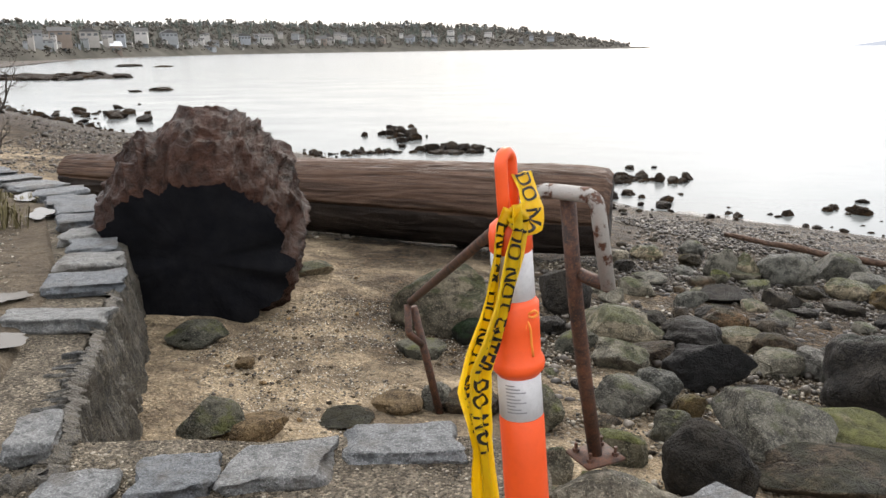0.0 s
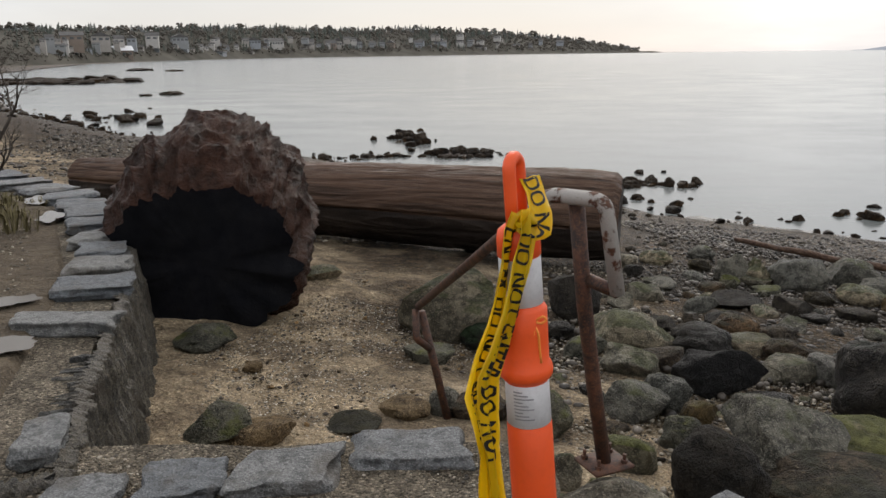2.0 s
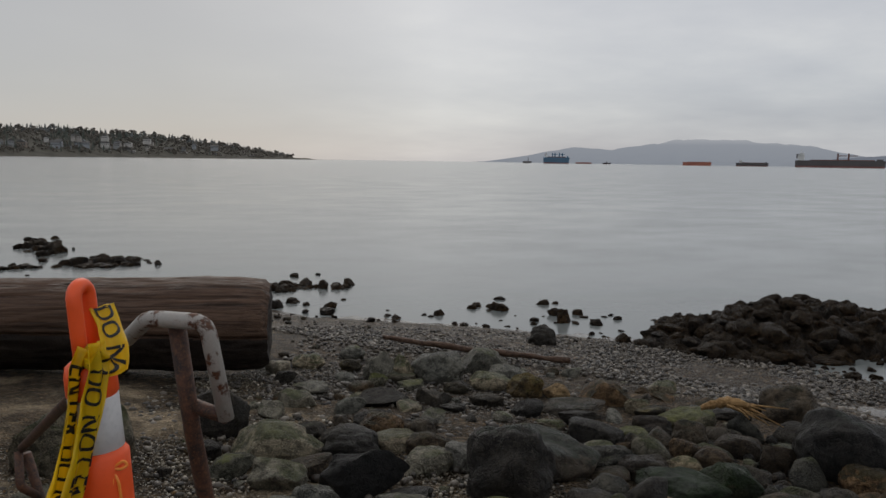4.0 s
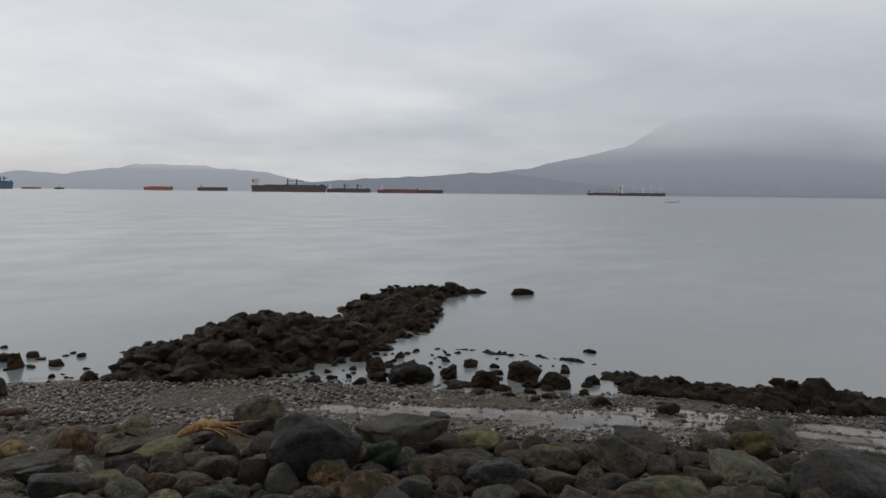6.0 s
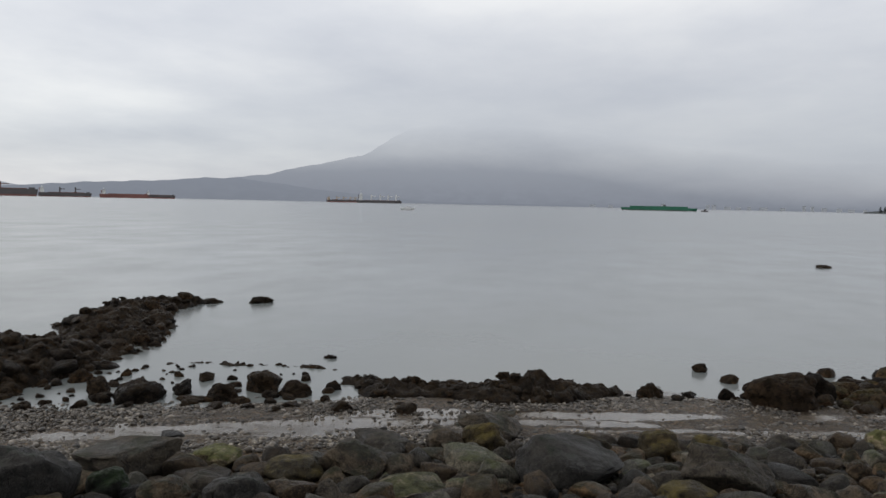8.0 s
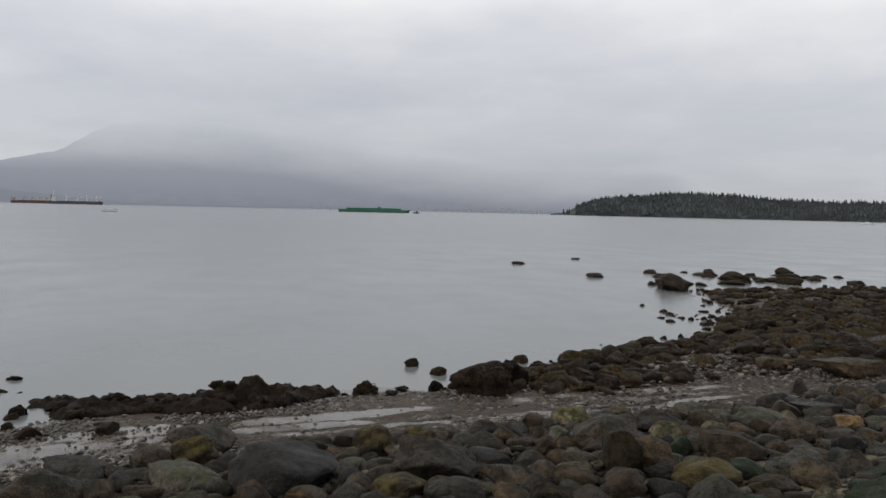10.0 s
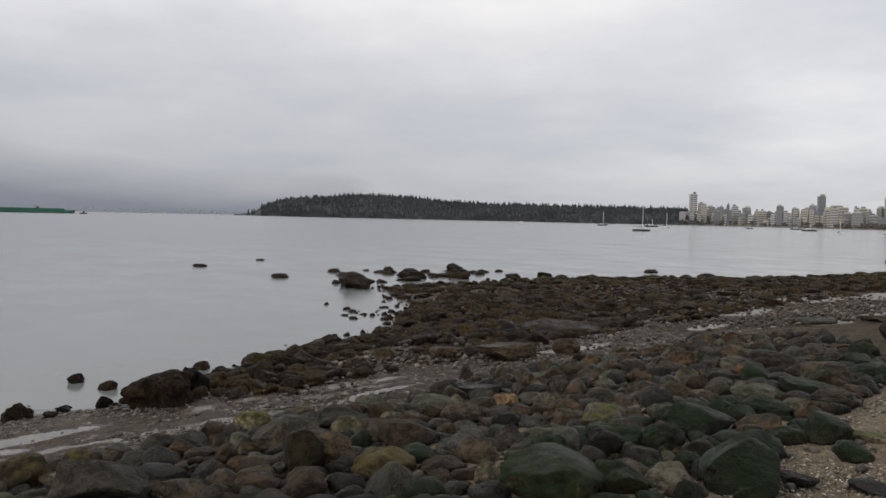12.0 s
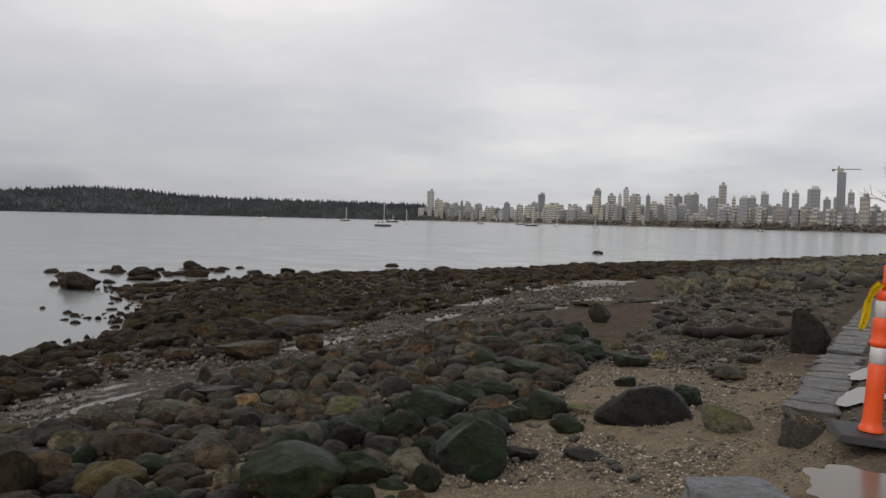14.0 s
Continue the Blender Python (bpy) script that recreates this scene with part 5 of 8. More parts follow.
def seawall(name, line, seed, step, depth, foot, label, bare=None, stone=None):
    """A masonry wall along a line: mortared core, a course of capstones and facing stones."""
    rng = random.Random(seed)
    bm = bmesh.new()
    rings = []
    for k, (x, y) in enumerate(line):
        x0, y0 = line[max(k - 1, 0)]
        x1, y1 = line[min(k + 1, len(line) - 1)]
        d = math.hypot(x1 - x0, y1 - y0)
        nx, ny = (y1 - y0) / d, -(x1 - x0) / d  # towards the land
        o, i = 0.05, depth
        rings.append([bm.verts.new(q) for q in ((x + nx * o, y + ny * o, foot - 0.3), (x + nx * o, y + ny * o, -0.05), (x + nx * i, y + ny * i, -0.03), (x + nx * i, y + ny * i, foot - 0.3))])
    for a, b in zip(rings, rings[1:]):
        for j in range(4):
            bm.faces.new((a[j], b[j], b[(j + 1) % 4], a[(j + 1) % 4]))
    bm.faces.new(rings[0])
    bm.faces.new(rings[-1][::-1])
    bmesh.ops.recalc_face_normals(bm, faces=bm.faces)
    wall = tagged(part(name, bm, MAT_MORTAR), label, "seawall", kind="structure")
    for x, y, a, length in along(line, step):
        if rng.random() < 0.1 or (bare and bare(x, y)):
            continue
        nx, ny = math.sin(a), -math.cos(a)
        deep = depth * rng.uniform(0.85, 1.1)
        o = deep / 2 + rng.uniform(-0.01, 0.03)
        cap = new("capstone", CAPS[rng.randrange(len(CAPS))])
        cap.parent = wall
        if stone:
            cap.material_slots[0].link = "OBJECT"
            cap.material_slots[0].material = stone
        cap.matrix_basis = pose(x + nx * o, y + ny * o, rng.uniform(0.0, 0.014), rng.uniform(-1.2, 1.2), rng.uniform(-1.2, 1.2), math.degrees(a) + rng.uniform(-5, 5)) @ Matrix.Diagonal((length * rng.uniform(0.82, 1.0), deep, 0.1, 1))
    return wall


def facing(wall, line, seed, foot, courses, step=0.2):
    rng = random.Random(seed)
    for c in range(courses):
        top = -0.09 + (foot + 0.09) * c / courses
        high = (-0.09 - foot) / courses
        for x, y, a, length in along(line, step + 0.05 * c):
            nx, ny = math.sin(a), -math.cos(a)
            st = new("facing_stone", FACES[rng.randrange(len(FACES))])
            st.parent = wall
            o = 0.07 + rng.uniform(-0.02, 0.025) - 0.065 * c
            st.matrix_basis = pose(x + nx * o, y + ny * o, top, 0, 0, math.degrees(a) + rng.uniform(-4, 4)) @ Matrix.Diagonal((length * 0.96, 0.13, high * 0.97, 1))


WEST = [(-8, 11.5), (-4.4, 8.25), (-3.62, 7.75), (-3.04, 6.88), (-2.52, 5.84), (-2.2, 5.1), (-1.93, 4.36), (-1.7, 3.55), (-1.55, 3.0), (-1.3, 2.36)]
EAST = [(1.77, -6.2), (2.3, -11.5), (3.2, -22), (3.6, -40)]
MIDDLE = [(0.85, 2.2), (1.6, 1.2), (1.9, -1.0), (1.66, -3.4)]
wall_west = seawall("seawall_west", WEST, 1, 0.25, 0.5, -0.75, "low curving seawall of grey capstones and dark layered schist", lambda x, y: True)
WEST_CAPS = [(-1.46, 2.52, 0.15, 0.24, 12), (-2.0, 3.82, 0.5, 0.22, 4), (-2.15, 4.45, 0.42, 0.3, 10), (-2.3, 4.9, 0.36, 0.32, 14), (-2.45, 5.3, 0.32, 0.34, 16), (-2.66, 5.74, 0.36, 0.38, 20), (-2.9, 6.2, 0.42, 0.4, 22),
             (-3.15, 6.66, 0.42, 0.42, 24), (-3.42, 7.1, 0.42, 0.4, 28), (-3.75, 7.55, 0.46, 0.4, 36), (-4.2, 7.95, 0.46, 0.45, 45), (-4.7, 8.4, 0.5, 0.45, 45), (-5.3, 8.95, 0.5, 0.5, 44)]
cap_rng = random.Random(6)
for n, (x, y, wide_, deep, turn) in enumerate(WEST_CAPS):
    cap = new("capstone", CAPS[n % len(CAPS)])
    cap.parent = wall_west
    cap.matrix_basis = pose(x, y, 0.036 + cap_rng.uniform(-0.008, 0.012), cap_rng.uniform(-2.5, 2.5), cap_rng.uniform(-2.5, 2.5), turn) @ Matrix.Diagonal((wide_, deep, 0.085, 1))


def schist_face(wall, line, top, foot, batter, seed):
    """The rough layered front of a wall as one skin, upright cleavage with stones standing proud."""
    pts, d = [], 0.0
    for (ax, ay), (bx, by) in zip(line, line[1:]):
        length = math.hypot(bx - ax, by - ay)
        for k in range(max(2, int(length / 0.014))):
            u = k / max(2, int(length / 0.014))
            pts.append((ax + (bx - ax) * u, ay + (by - ay) * u, (by - ay) / length, -(bx - ax) / length, d + length * u))
        d += length
    rows_, verts, quads = 44, [], []
    for x, y, nx, ny, run in pts:
        for k in range(rows_):
            u = k / (rows_ - 1)
            z = top + (foot - top) * u
            block = noise.noise(Vector((math.floor(run * 4.5 + 0.8 * noise.noise(Vector((z * 3, seed, 0)))) * 3.1, math.floor(z * 3.2 + noise.noise(Vector((run, 2, seed)))) * 7.7, seed)))
            cleave = 1 - abs(noise.noise(Vector((run * 22, z * 2.2, seed))))
            crag = noise.noise(Vector((run * 6, z * 4.5, seed + 3)))
            out_by = batter * u + 0.028 * block + 0.05 * cleave ** 3 + 0.026 * crag + 0.008 * noise.noise(Vector((run * 60, z * 18, seed))) - (0.05 if k == 0 else 0)
            verts.append((x + nx * out_by, y + ny * out_by, z))
    for i in range(len(pts) - 1):
        for k in range(rows_ - 1):
            quads.append((i * rows_ + k, i * rows_ + k + 1, (i + 1) * rows_ + k + 1, (i + 1) * rows_ + k))
    skin = new("facing", mesh_from("facing", verts, np.array(quads)))
    skin.data.materials.append(MAT_SCHIST)
    skin.parent = wall
    return skin


# its end is topped with mortar and a row of thin slates on edge
edge_rng = random.Random(9)
for x, y, a, length in along([(-1.66, 3.5), (-1.5, 2.95), (-1.32, 2.4)], 0.045):
    slate = new("edge_slate", FACES[edge_rng.randrange(len(FACES))])
    slate.parent = wall_west
    deep = edge_rng.uniform(0.08, 0.2)
    slate.matrix_basis = pose(x + math.sin(a) * deep / 2, y - math.cos(a) * deep / 2, edge_rng.uniform(-0.05, -0.022), 0, edge_rng.uniform(-4, 4), math.degrees(a) + edge_rng.uniform(-6, 6)) @ Matrix.Diagonal((length * 0.8, deep, 0.16, 1))
schist_face(wall_west, [(-1.72, 2.2), (-1.3, 2.3)] + WEST[::-1][1:6], -0.005, -0.85, 0.13, 2)
wall_east = seawall("seawall_east", EAST, 3, 0.3, 0.36, -0.6, "low seawall with a broken end, capped with rough wet slabs", None, MAT_CAP_WET)
facing(wall_east, [(1.5, -6.2), (1.77, -6.2), (2.3, -11.5)], 4, -0.5, 2)
wall_middle = seawall("seawall_middle", MIDDLE, 5, 0.4, 0.4, -0.7, "low seawall of grey capstones beside the path")

# the row of broad slabs at the head of the buried steps
bm = bmesh.new()
bmesh.ops.create_cube(bm, size=1, matrix=pose(-0.55, 2.36, -0.42) @ Matrix.Diagonal((1.75, 0.42, 0.76, 1)))
bmesh.ops.subdivide_edges(bm, edges=bm.edges[:], cuts=6, use_grid_fill=True)
for v in bm.verts:
    v.co += 0.03 * noise.noise_vector(v.co * 5)
stair_head = tagged(part("stair_head", bm, MAT_MORTAR), "sandy mortar sill set with broad granite slabs", "sill", kind="structure")
SLABS = [(-1.18, 2.19, 0.23, 0.24, 8), (-0.88, 2.28, 0.29, 0.23, 8), (-0.55, 2.34, 0.35, 0.27, 8), (-0.15, 2.5, 0.42, 0.22, 4)]
for n, (x, y, wide_, deep, turn) in enumerate(SLABS):
    slab = new("slab", stone_piece(80 + n, 0.06, 14, 0.025))
    slab.data.materials.append(MAT_CAP)
    slab.parent = stair_head
    slab.matrix_basis = pose(x, y, 0.004 + 0.005 * (n % 3), 0, 0, turn) @ Matrix.Diagonal((wide_ * 0.9, deep * 0.95, 0.09, 1))
slab = new("slab", stone_piece(95, 0.05, 9, 0.05))
slab.data.materials.append(MAT_CAP)
slab.parent = wall_middle
slab.matrix_basis = pose(1.5, -4.2, -0.02, 1, -2, 40) @ Matrix.Diagonal((0.44, 0.42, 0.14, 1))

for kind, x, y, z, sx, sy, sz, turn, k in (("pale", 0.53, 2.26, -0.3, 0.52, 0.46, 0.38, 20, 4), ("grey", 0.2, 2.42, -0.42, 0.42, 0.4, 0.42, 70, 9), ("ochre", 0.22, 2.78, -0.52, 0.5, 0.36, 0.4, 110, 3), ("mossy", 0.62, 2.75, -0.62, 0.46, 0.4, 0.4, 40, 7)):
    block = new("boulder", SHAPE_MESHES[k])
    block.material_slots[0].link = "OBJECT"
    block.material_slots[0].material = ROCK[kind]
    block.matrix_basis = pose(x, y, z, 0, 0, turn) @ Matrix.Diagonal((sx, sy, sz, 1))
    tagged(block, "rough footing stone beside the broken stair head", "boulder", "boulders on the beach")


def puddle(x, y, rx, ry, turn, seed):
    bm = bmesh.new()
    rim = []
    for k in range(90):
        a = 2 * math.pi * k / 90
        r = 1 + 0.45 * noise.noise(Vector((math.cos(a) * 1.5, math.sin(a) * 1.5, seed * 7.7))) + 0.14 * noise.noise(Vector((math.cos(a) * 4, math.sin(a) * 4, seed * 3.1)))
        rim.append(bm.verts.new((rx * r * math.cos(a), ry * r * math.sin(a), 0)))
    bm.faces.new(rim)
    ob = part("puddle", bm, MAT_POOL, at=pose(x, y, 0.022, 0, 0, turn))
    return tagged(ob, "shallow rain puddle lying on the muddy path", "puddle", "puddles on the path")


for n, q in enumerate([(-2.12, 3.42, 0.2, 0.11, 30), (-2.44, 4.14, 0.13, 0.1, 30), (-3.42, 6.5, 0.1, 0.26, 24), (-3.95, 7.3, 0.12, 0.22, 30), (1.02, -4.55, 0.24, 0.36, 10), (1.34, -7.0, 0.14, 0.42, -6), (1.45, -8.3, 0.13, 0.6, -6)]):
    puddle(*q, n)


# ---- logs ----
def log_material(name, dark, light, rough, stripe, bump=0.9, depth=0.03, spec=0.15):
    m, t, b = surface(name, rough, 0.0, spec)
    p = place_of(t, False)
    grain = node(t, "ShaderNodeVectorMath", operation="MULTIPLY", in_0=p, in_1=stripe).outputs[0]
    g, mid, fine = noise_tex(t, grain, 1.0, 7, 0.65), noise_tex(t, p, 5, 5), noise_tex(t, p, 60, 3)
    col = mix(t, ramp(t, g, (0.32, grey(0)), (0.66, grey(1))), dark, light)
    col = mix(t, ramp(t, mid, (0.45, grey(0)), (0.7, grey(0.6))), col, tuple(c * 0.6 for c in light))
    t.links.new(col, b.inputs["Base Color"])
    t.links.new(ramp(t, mid, (0.3, grey(rough - 0.15)), (0.7, grey(rough + 0.2))), b.inputs["Roughness"])
    relief(t, b, maths(t, "ADD", maths(t, "MULTIPLY", g, 1.6), maths(t, "ADD", mid, maths(t, "MULTIPLY", fine, 0.25))), bump, depth)
    return m


MAT_BARK = log_material("wet_torn_bark", (0.004, 0.0026, 0.002), (0.056, 0.027, 0.018), 0.42, (10, 2.4, 10), 1.0, 0.045, 0.05)
# near black: soaked wood with the end's shade put into the colour
MAT_BUTT_END = log_material("soaked_shaded_log_end", (0.004, 0.0045, 0.006), (0.010, 0.010, 0.011), 0.75, (6, 3, 6), 0.5, 0.03, 0.04)
MAT_DRIFT = log_material("brown_weathered_log", (0.02, 0.012, 0.008), (0.13, 0.078, 0.052), 0.5, (26, 0.8, 26), 0.8, 0.02)
# dark wet wood; under the drift log it also stands in for shade
MAT_DRIFT_END = log_material("wet_and_shaded_wood", (0.012, 0.009, 0.008), (0.04, 0.03, 0.024), 0.5, (4, 2, 4))


def ring_log(name, rings, segments, rough, material, seed, parent=None, end=None, split=0.0, under=None):
    """A log from rings (y, centre x, centre z, half width, half height) along its own y axis."""
    bm = bmesh.new()
    loops = []
    for k, (y, cx, cz, rx, rz) in enumerate(rings):
        loop = []
        for j in range(segments):
            a = 2 * math.pi * j / segments
            q = Vector((math.cos(a) * 2.2, y * 0.9, math.sin(a) * 2.2 + seed))
            bend = 0.7 * noise.noise(q * 0.8 + Vector((5, 1, 2)))
            fold = 1 - abs(noise.noise(Vector((math.cos(a + bend) * 3.4, y * 1.3 + seed + bend, math.sin(a + bend) * 3.4))))
            tear = 1 - abs(noise.noise(Vector((math.cos(a + bend) * 8, y * 3.2 - seed, math.sin(a + bend) * 8))))
            shred = 1 - abs(noise.noise(Vector((math.cos(a + bend) * 17, y * 5.5 + seed + 2 * bend, math.sin(a + bend) * 17))))
            r = 1 + rough * (0.6 * noise.noise(q) + 1.0 * fold ** 3 - 0.3 + 0.38 * tear ** 2 - 0.2 + 0.22 * shred ** 3 - 0.08 + 0.12 * noise.noise(q * 9))
            if split:
                at = 3.3 + 0.16 * noise.noise(Vector((y * 0.4, seed, 0))) - 0.05 * y
                r -= split * math.exp(-((a - at) / 0.05) ** 2) + 0.25 * split * math.exp(-((a - 2.35 - 0.2 * noise.noise(Vector((y * 0.7, seed, 5)))) / 0.03) ** 2)
                r -= 0.09 * max(0.0, min(1.0, (a - at) / 0.08)) * max(0.0, min(1.0, (4.4 - a) / 0.5)) + 0.012 * noise.noise(Vector((a * 26, y * 0.9, seed)))
            wob = 0.5 * rough * noise.noise(Vector((math.cos(a) * 3, math.sin(a) * 3, seed + 9)))
            loop.append(bm.verts.new((cx + math.cos(a) * rx * r, y + wob, cz + math.sin(a) * rz * r)))
        loops.append(loop)
    for a, b in zip(loops, loops[1:]):
        for j in range(segments):
            face = bm.faces.new((a[j], a[(j + 1) % segments], b[(j + 1) % segments], b[j]))
            # faces below the split get the darker wood, shade painted by colour
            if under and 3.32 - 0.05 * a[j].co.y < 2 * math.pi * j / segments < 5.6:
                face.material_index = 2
    mats = [material, end or material, under or material]
    for n, (loop, flip, inner) in enumerate(((loops[0], 1, 1), (loops[-1], 0, -1))):
        c = Vector((0, 0, 0))
        for v in loop:
            c += v.co / len(loop)
        prev = loop
        for s in (0.8, 0.55, 0.3, 0.1):
            cur = []
            for j, v in enumerate(loop):
                a = 2 * math.pi * j / segments
                way = Vector((math.cos(a) * rings[-n][3], 0, math.sin(a) * rings[-n][4]))
                q = c + (v.co - c) * s if s > 0.5 else c + way * s
                q.y += inner * 0.05 * (1 - s) + 0.5 * rough * noise.noise(q * 4) * 0.4
                cur.append(bm.verts.new(q))
            for j in range(segments):
                f = (prev[j], prev[(j + 1) % segments], cur[(j + 1) % segments], cur[j])
                face = bm.faces.new(f)
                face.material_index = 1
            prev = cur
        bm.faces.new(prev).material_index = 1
    bmesh.ops.recalc_face_normals(bm, faces=bm.faces)
    thing = empty(name, Matrix.Identity(4), "log", "log")
    ends = bm.copy()
    bmesh.ops.delete(bm, geom=[f for f in bm.faces if f.material_index == 1], context="FACES")
    bmesh.ops.delete(ends, geom=[f for f in ends.faces if f.material_index != 1], context="FACES")
    part("bark" if split == 0 else "stem", bm, mats, thing, smooth_shade=True)
    for far in (True, False):
        end = ends.copy()
        middle = (rings[0][0] + rings[-1][0]) / 2
        bmesh.ops.delete(end, geom=[f for f in end.faces if (f.calc_center_median().y < middle) == far], context="FACES")
        part("log_end", end, mats, thing, "wet log end, its shade in the dark colour", True)
    ends.free()
    return thing


def lerp_rings(keys, n):
    out = []
    ys = [k[0] for k in keys]
    for i in range(n):
        y = ys[0] + (ys[-1] - ys[0]) * i / (n - 1)
        out.append((y, *[float(np.interp(y, ys, [k[c] for k in keys])) for c in range(1, 5)]))
    return out


# the short butt with torn bark, its sawn end, dark with wet and painted shade, towards the path
butt = ring_log("log_butt", lerp_rings([(0, 0, 0.52, 0.67, 0.56), (0.06, 0, 0.54, 0.7, 0.6), (0.3, 0.0, 0.63, 0.73, 0.69), (0.7, 0.0, 0.72, 0.75, 0.76), (1.15, 0.02, 0.76, 0.76, 0.77), (1.7, 0.0, 0.7, 0.72, 0.72), (1.95, 0.0, 0.6, 0.64, 0.6)], 150), 300, 0.15, MAT_BARK, 4.0, None, MAT_BUTT_END)
butt.matrix_basis = pose(-1.86, 5.62, -0.72, 0, 0, 10)
tagged(butt, "short thick log with torn reddish bark and black end", "log")
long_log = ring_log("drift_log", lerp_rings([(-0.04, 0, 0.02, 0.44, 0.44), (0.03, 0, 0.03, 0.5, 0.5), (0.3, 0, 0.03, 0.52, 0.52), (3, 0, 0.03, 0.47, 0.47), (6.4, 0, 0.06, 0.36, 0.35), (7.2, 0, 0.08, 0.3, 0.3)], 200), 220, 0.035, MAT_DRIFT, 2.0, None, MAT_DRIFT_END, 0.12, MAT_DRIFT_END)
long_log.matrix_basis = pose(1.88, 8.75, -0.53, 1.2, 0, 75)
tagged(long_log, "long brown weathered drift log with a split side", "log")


def sweep(points, radius, sides=12, close=False, flatten=None):
    """A round bar along points; radius may be a list."""
    bm = bmesh.new()
    pts = [Vector(p) for p in points]
    loops, prev = [], None
    for k, p in enumerate(pts):
        a, b = pts[k - 1] if k else p, pts[k + 1] if k + 1 < len(pts) else p
        d = (b - a).normalized()
        side = d.orthogonal().normalized() if prev is None else (prev - d * prev.dot(d)).normalized()
        prev = side
        other = d.cross(side)
        r = radius[k] if isinstance(radius, (list, tuple)) else radius
        loops.append([bm.verts.new(p + (side * math.cos(2 * math.pi * j / sides) + other * math.sin(2 * math.pi * j / sides)) * r) for j in range(sides)])
    for a, b in zip(loops, loops[1:]):
        for j in range(sides):
            bm.faces.new((a[j], a[(j + 1) % sides], b[(j + 1) % sides], b[j]))
    bm.faces.new(loops[0][::-1])
    bm.faces.new(loops[-1])
    bmesh.ops.recalc_face_normals(bm, faces=bm.faces)
    return bm


def rounded(points, r=0.05, n=5):
    """A polyline with its corners rounded."""
    pts = [Vector(p) for p in points]
    out = [pts[0]]
    for a, b, c in zip(pts, pts[1:], pts[2:]):
        p, q = b + (a - b).normalized() * r, b + (c - b).normalized() * r
        out += [p * (1 - k / n) ** 2 + b * 2 * (k / n) * (1 - k / n) + q * (k / n) ** 2 for k in range(n + 1)]
    return out + [pts[-1]]


# ---- the rusted stair rail ----
def rust_material(name, paint, amount):
    m, t, b = surface(name, 0.65)
    p = place_of(t)
    mid, fine, big = noise_tex(t, p, 28, 6, 0.65), noise_tex(t, p, 160, 3), noise_tex(t, p, 7, 5)
    rust = mix(t, ramp(t, mid, (0.35, grey(0)), (0.65, grey(1))), (0.013, 0.0075, 0.006), (0.095, 0.036, 0.017))
    rust = mix(t, ramp(t, fine, (0.52, grey(0)), (0.75, grey(0.6))), rust, (0.2, 0.085, 0.03))
    cover = ramp(t, maths(t, "ADD", maths(t, "MULTIPLY", mid, 0.55), maths(t, "MULTIPLY", big, 0.45)), (amount, grey(1)), (amount + 0.05, grey(0)))
    col = mix(t, cover, rust, mix(t, fine, tuple(c * 0.75 for c in paint), paint))
    t.links.new(col, b.inputs["Base Color"])
    relief(t, b, maths(t, "ADD", mid, maths(t, "MULTIPLY", cover, 0.6)), 0.6, 0.006)
    return m


MAT_RUST = rust_material("rusted_steel", (0.12, 0.07, 0.05), 0.3)
MAT_PEEL = rust_material("peeling_grey_paint_on_steel", (0.36, 0.34, 0.31), 0.53)
rail = empty("handrail", pose(0.49, 2.33, 0.02), "rusted steel handrail with peeling grey paint beside the steps", "handrail")
RAIL_AT = Vector((0.49, 2.33, 0.02))


def rail_part(name, bm, material, label=""):
    ob = part(name, bm, material, rail, label, True)
    for v in ob.data.vertices:
        v.co -= RAIL_AT
    return ob


rail_part("post", sweep([(0.49, 2.33, 0.02), (0.44, 2.29, 0.3), (0.39, 2.24, 0.6), (0.352, 2.2, 0.91)], 0.0235, 16), MAT_RUST)
rail_part("sloping_rail", sweep([(-0.19, 4.1, -0.02), (0.05, 3.13, 0.467), (0.245, 2.34, 0.865)], 0.0205, 16), MAT_RUST)
rail_part("top_rail", sweep(rounded([(0.235, 2.38, 0.845), (0.28, 2.2, 0.935), (0.418, 2.12, 0.93), (0.468, 2.15, 0.655)], 0.035), 0.022, 16), MAT_PEEL, "peeling grey-painted top rail")
rail_part("return_bar", sweep([(0.47, 2.15, 0.66), (0.43, 2.19, 0.668), (0.382, 2.24, 0.68)], 0.02, 14), MAT_RUST)
rail_part("lower_post", sweep([(-0.02, 4.15, -0.8), (-0.1, 4.12, -0.4), (-0.175, 4.1, -0.05)], 0.023, 14), MAT_RUST)
rail_part("lower_return", sweep(rounded([(-0.205, 4.08, -0.03), (-0.2, 4.02, -0.18), (-0.13, 4.1, -0.27)], 0.03), 0.02, 12), MAT_RUST)
bm = bmesh.new()
bmesh.ops.create_cube(bm, size=1, matrix=pose(0.49, 2.33, 0.02, 0, 0, 25) @ Matrix.Diagonal((0.15, 0.13, 0.014, 1)))
bmesh.ops.bevel(bm, geom=bm.edges[:], offset=0.003, segments=2, affect="EDGES")
plate = rail_part("base_plate", bm, MAT_RUST)
for dx, dy in ((-0.05, -0.04), (0.05, -0.04), (-0.05, 0.04), (0.05, 0.04)):
    bm = bmesh.new()
    bmesh.ops.create_cone(bm, cap_ends=True, segments=6, radius1=0.012, radius2=0.011, depth=0.014)
    bmesh.ops.create_cone(bm, cap_ends=True, segments=10, radius1=0.006, radius2=0.006, depth=0.03, matrix=pose(0, 0, 0.012))
    bolt = part("bolt", bm, MAT_RUST, plate)
    bolt.matrix_basis = pose(0, 0, 0.012) @ pose(0, 0, 0, 0, 0, 25) @ pose(dx, dy, 0)


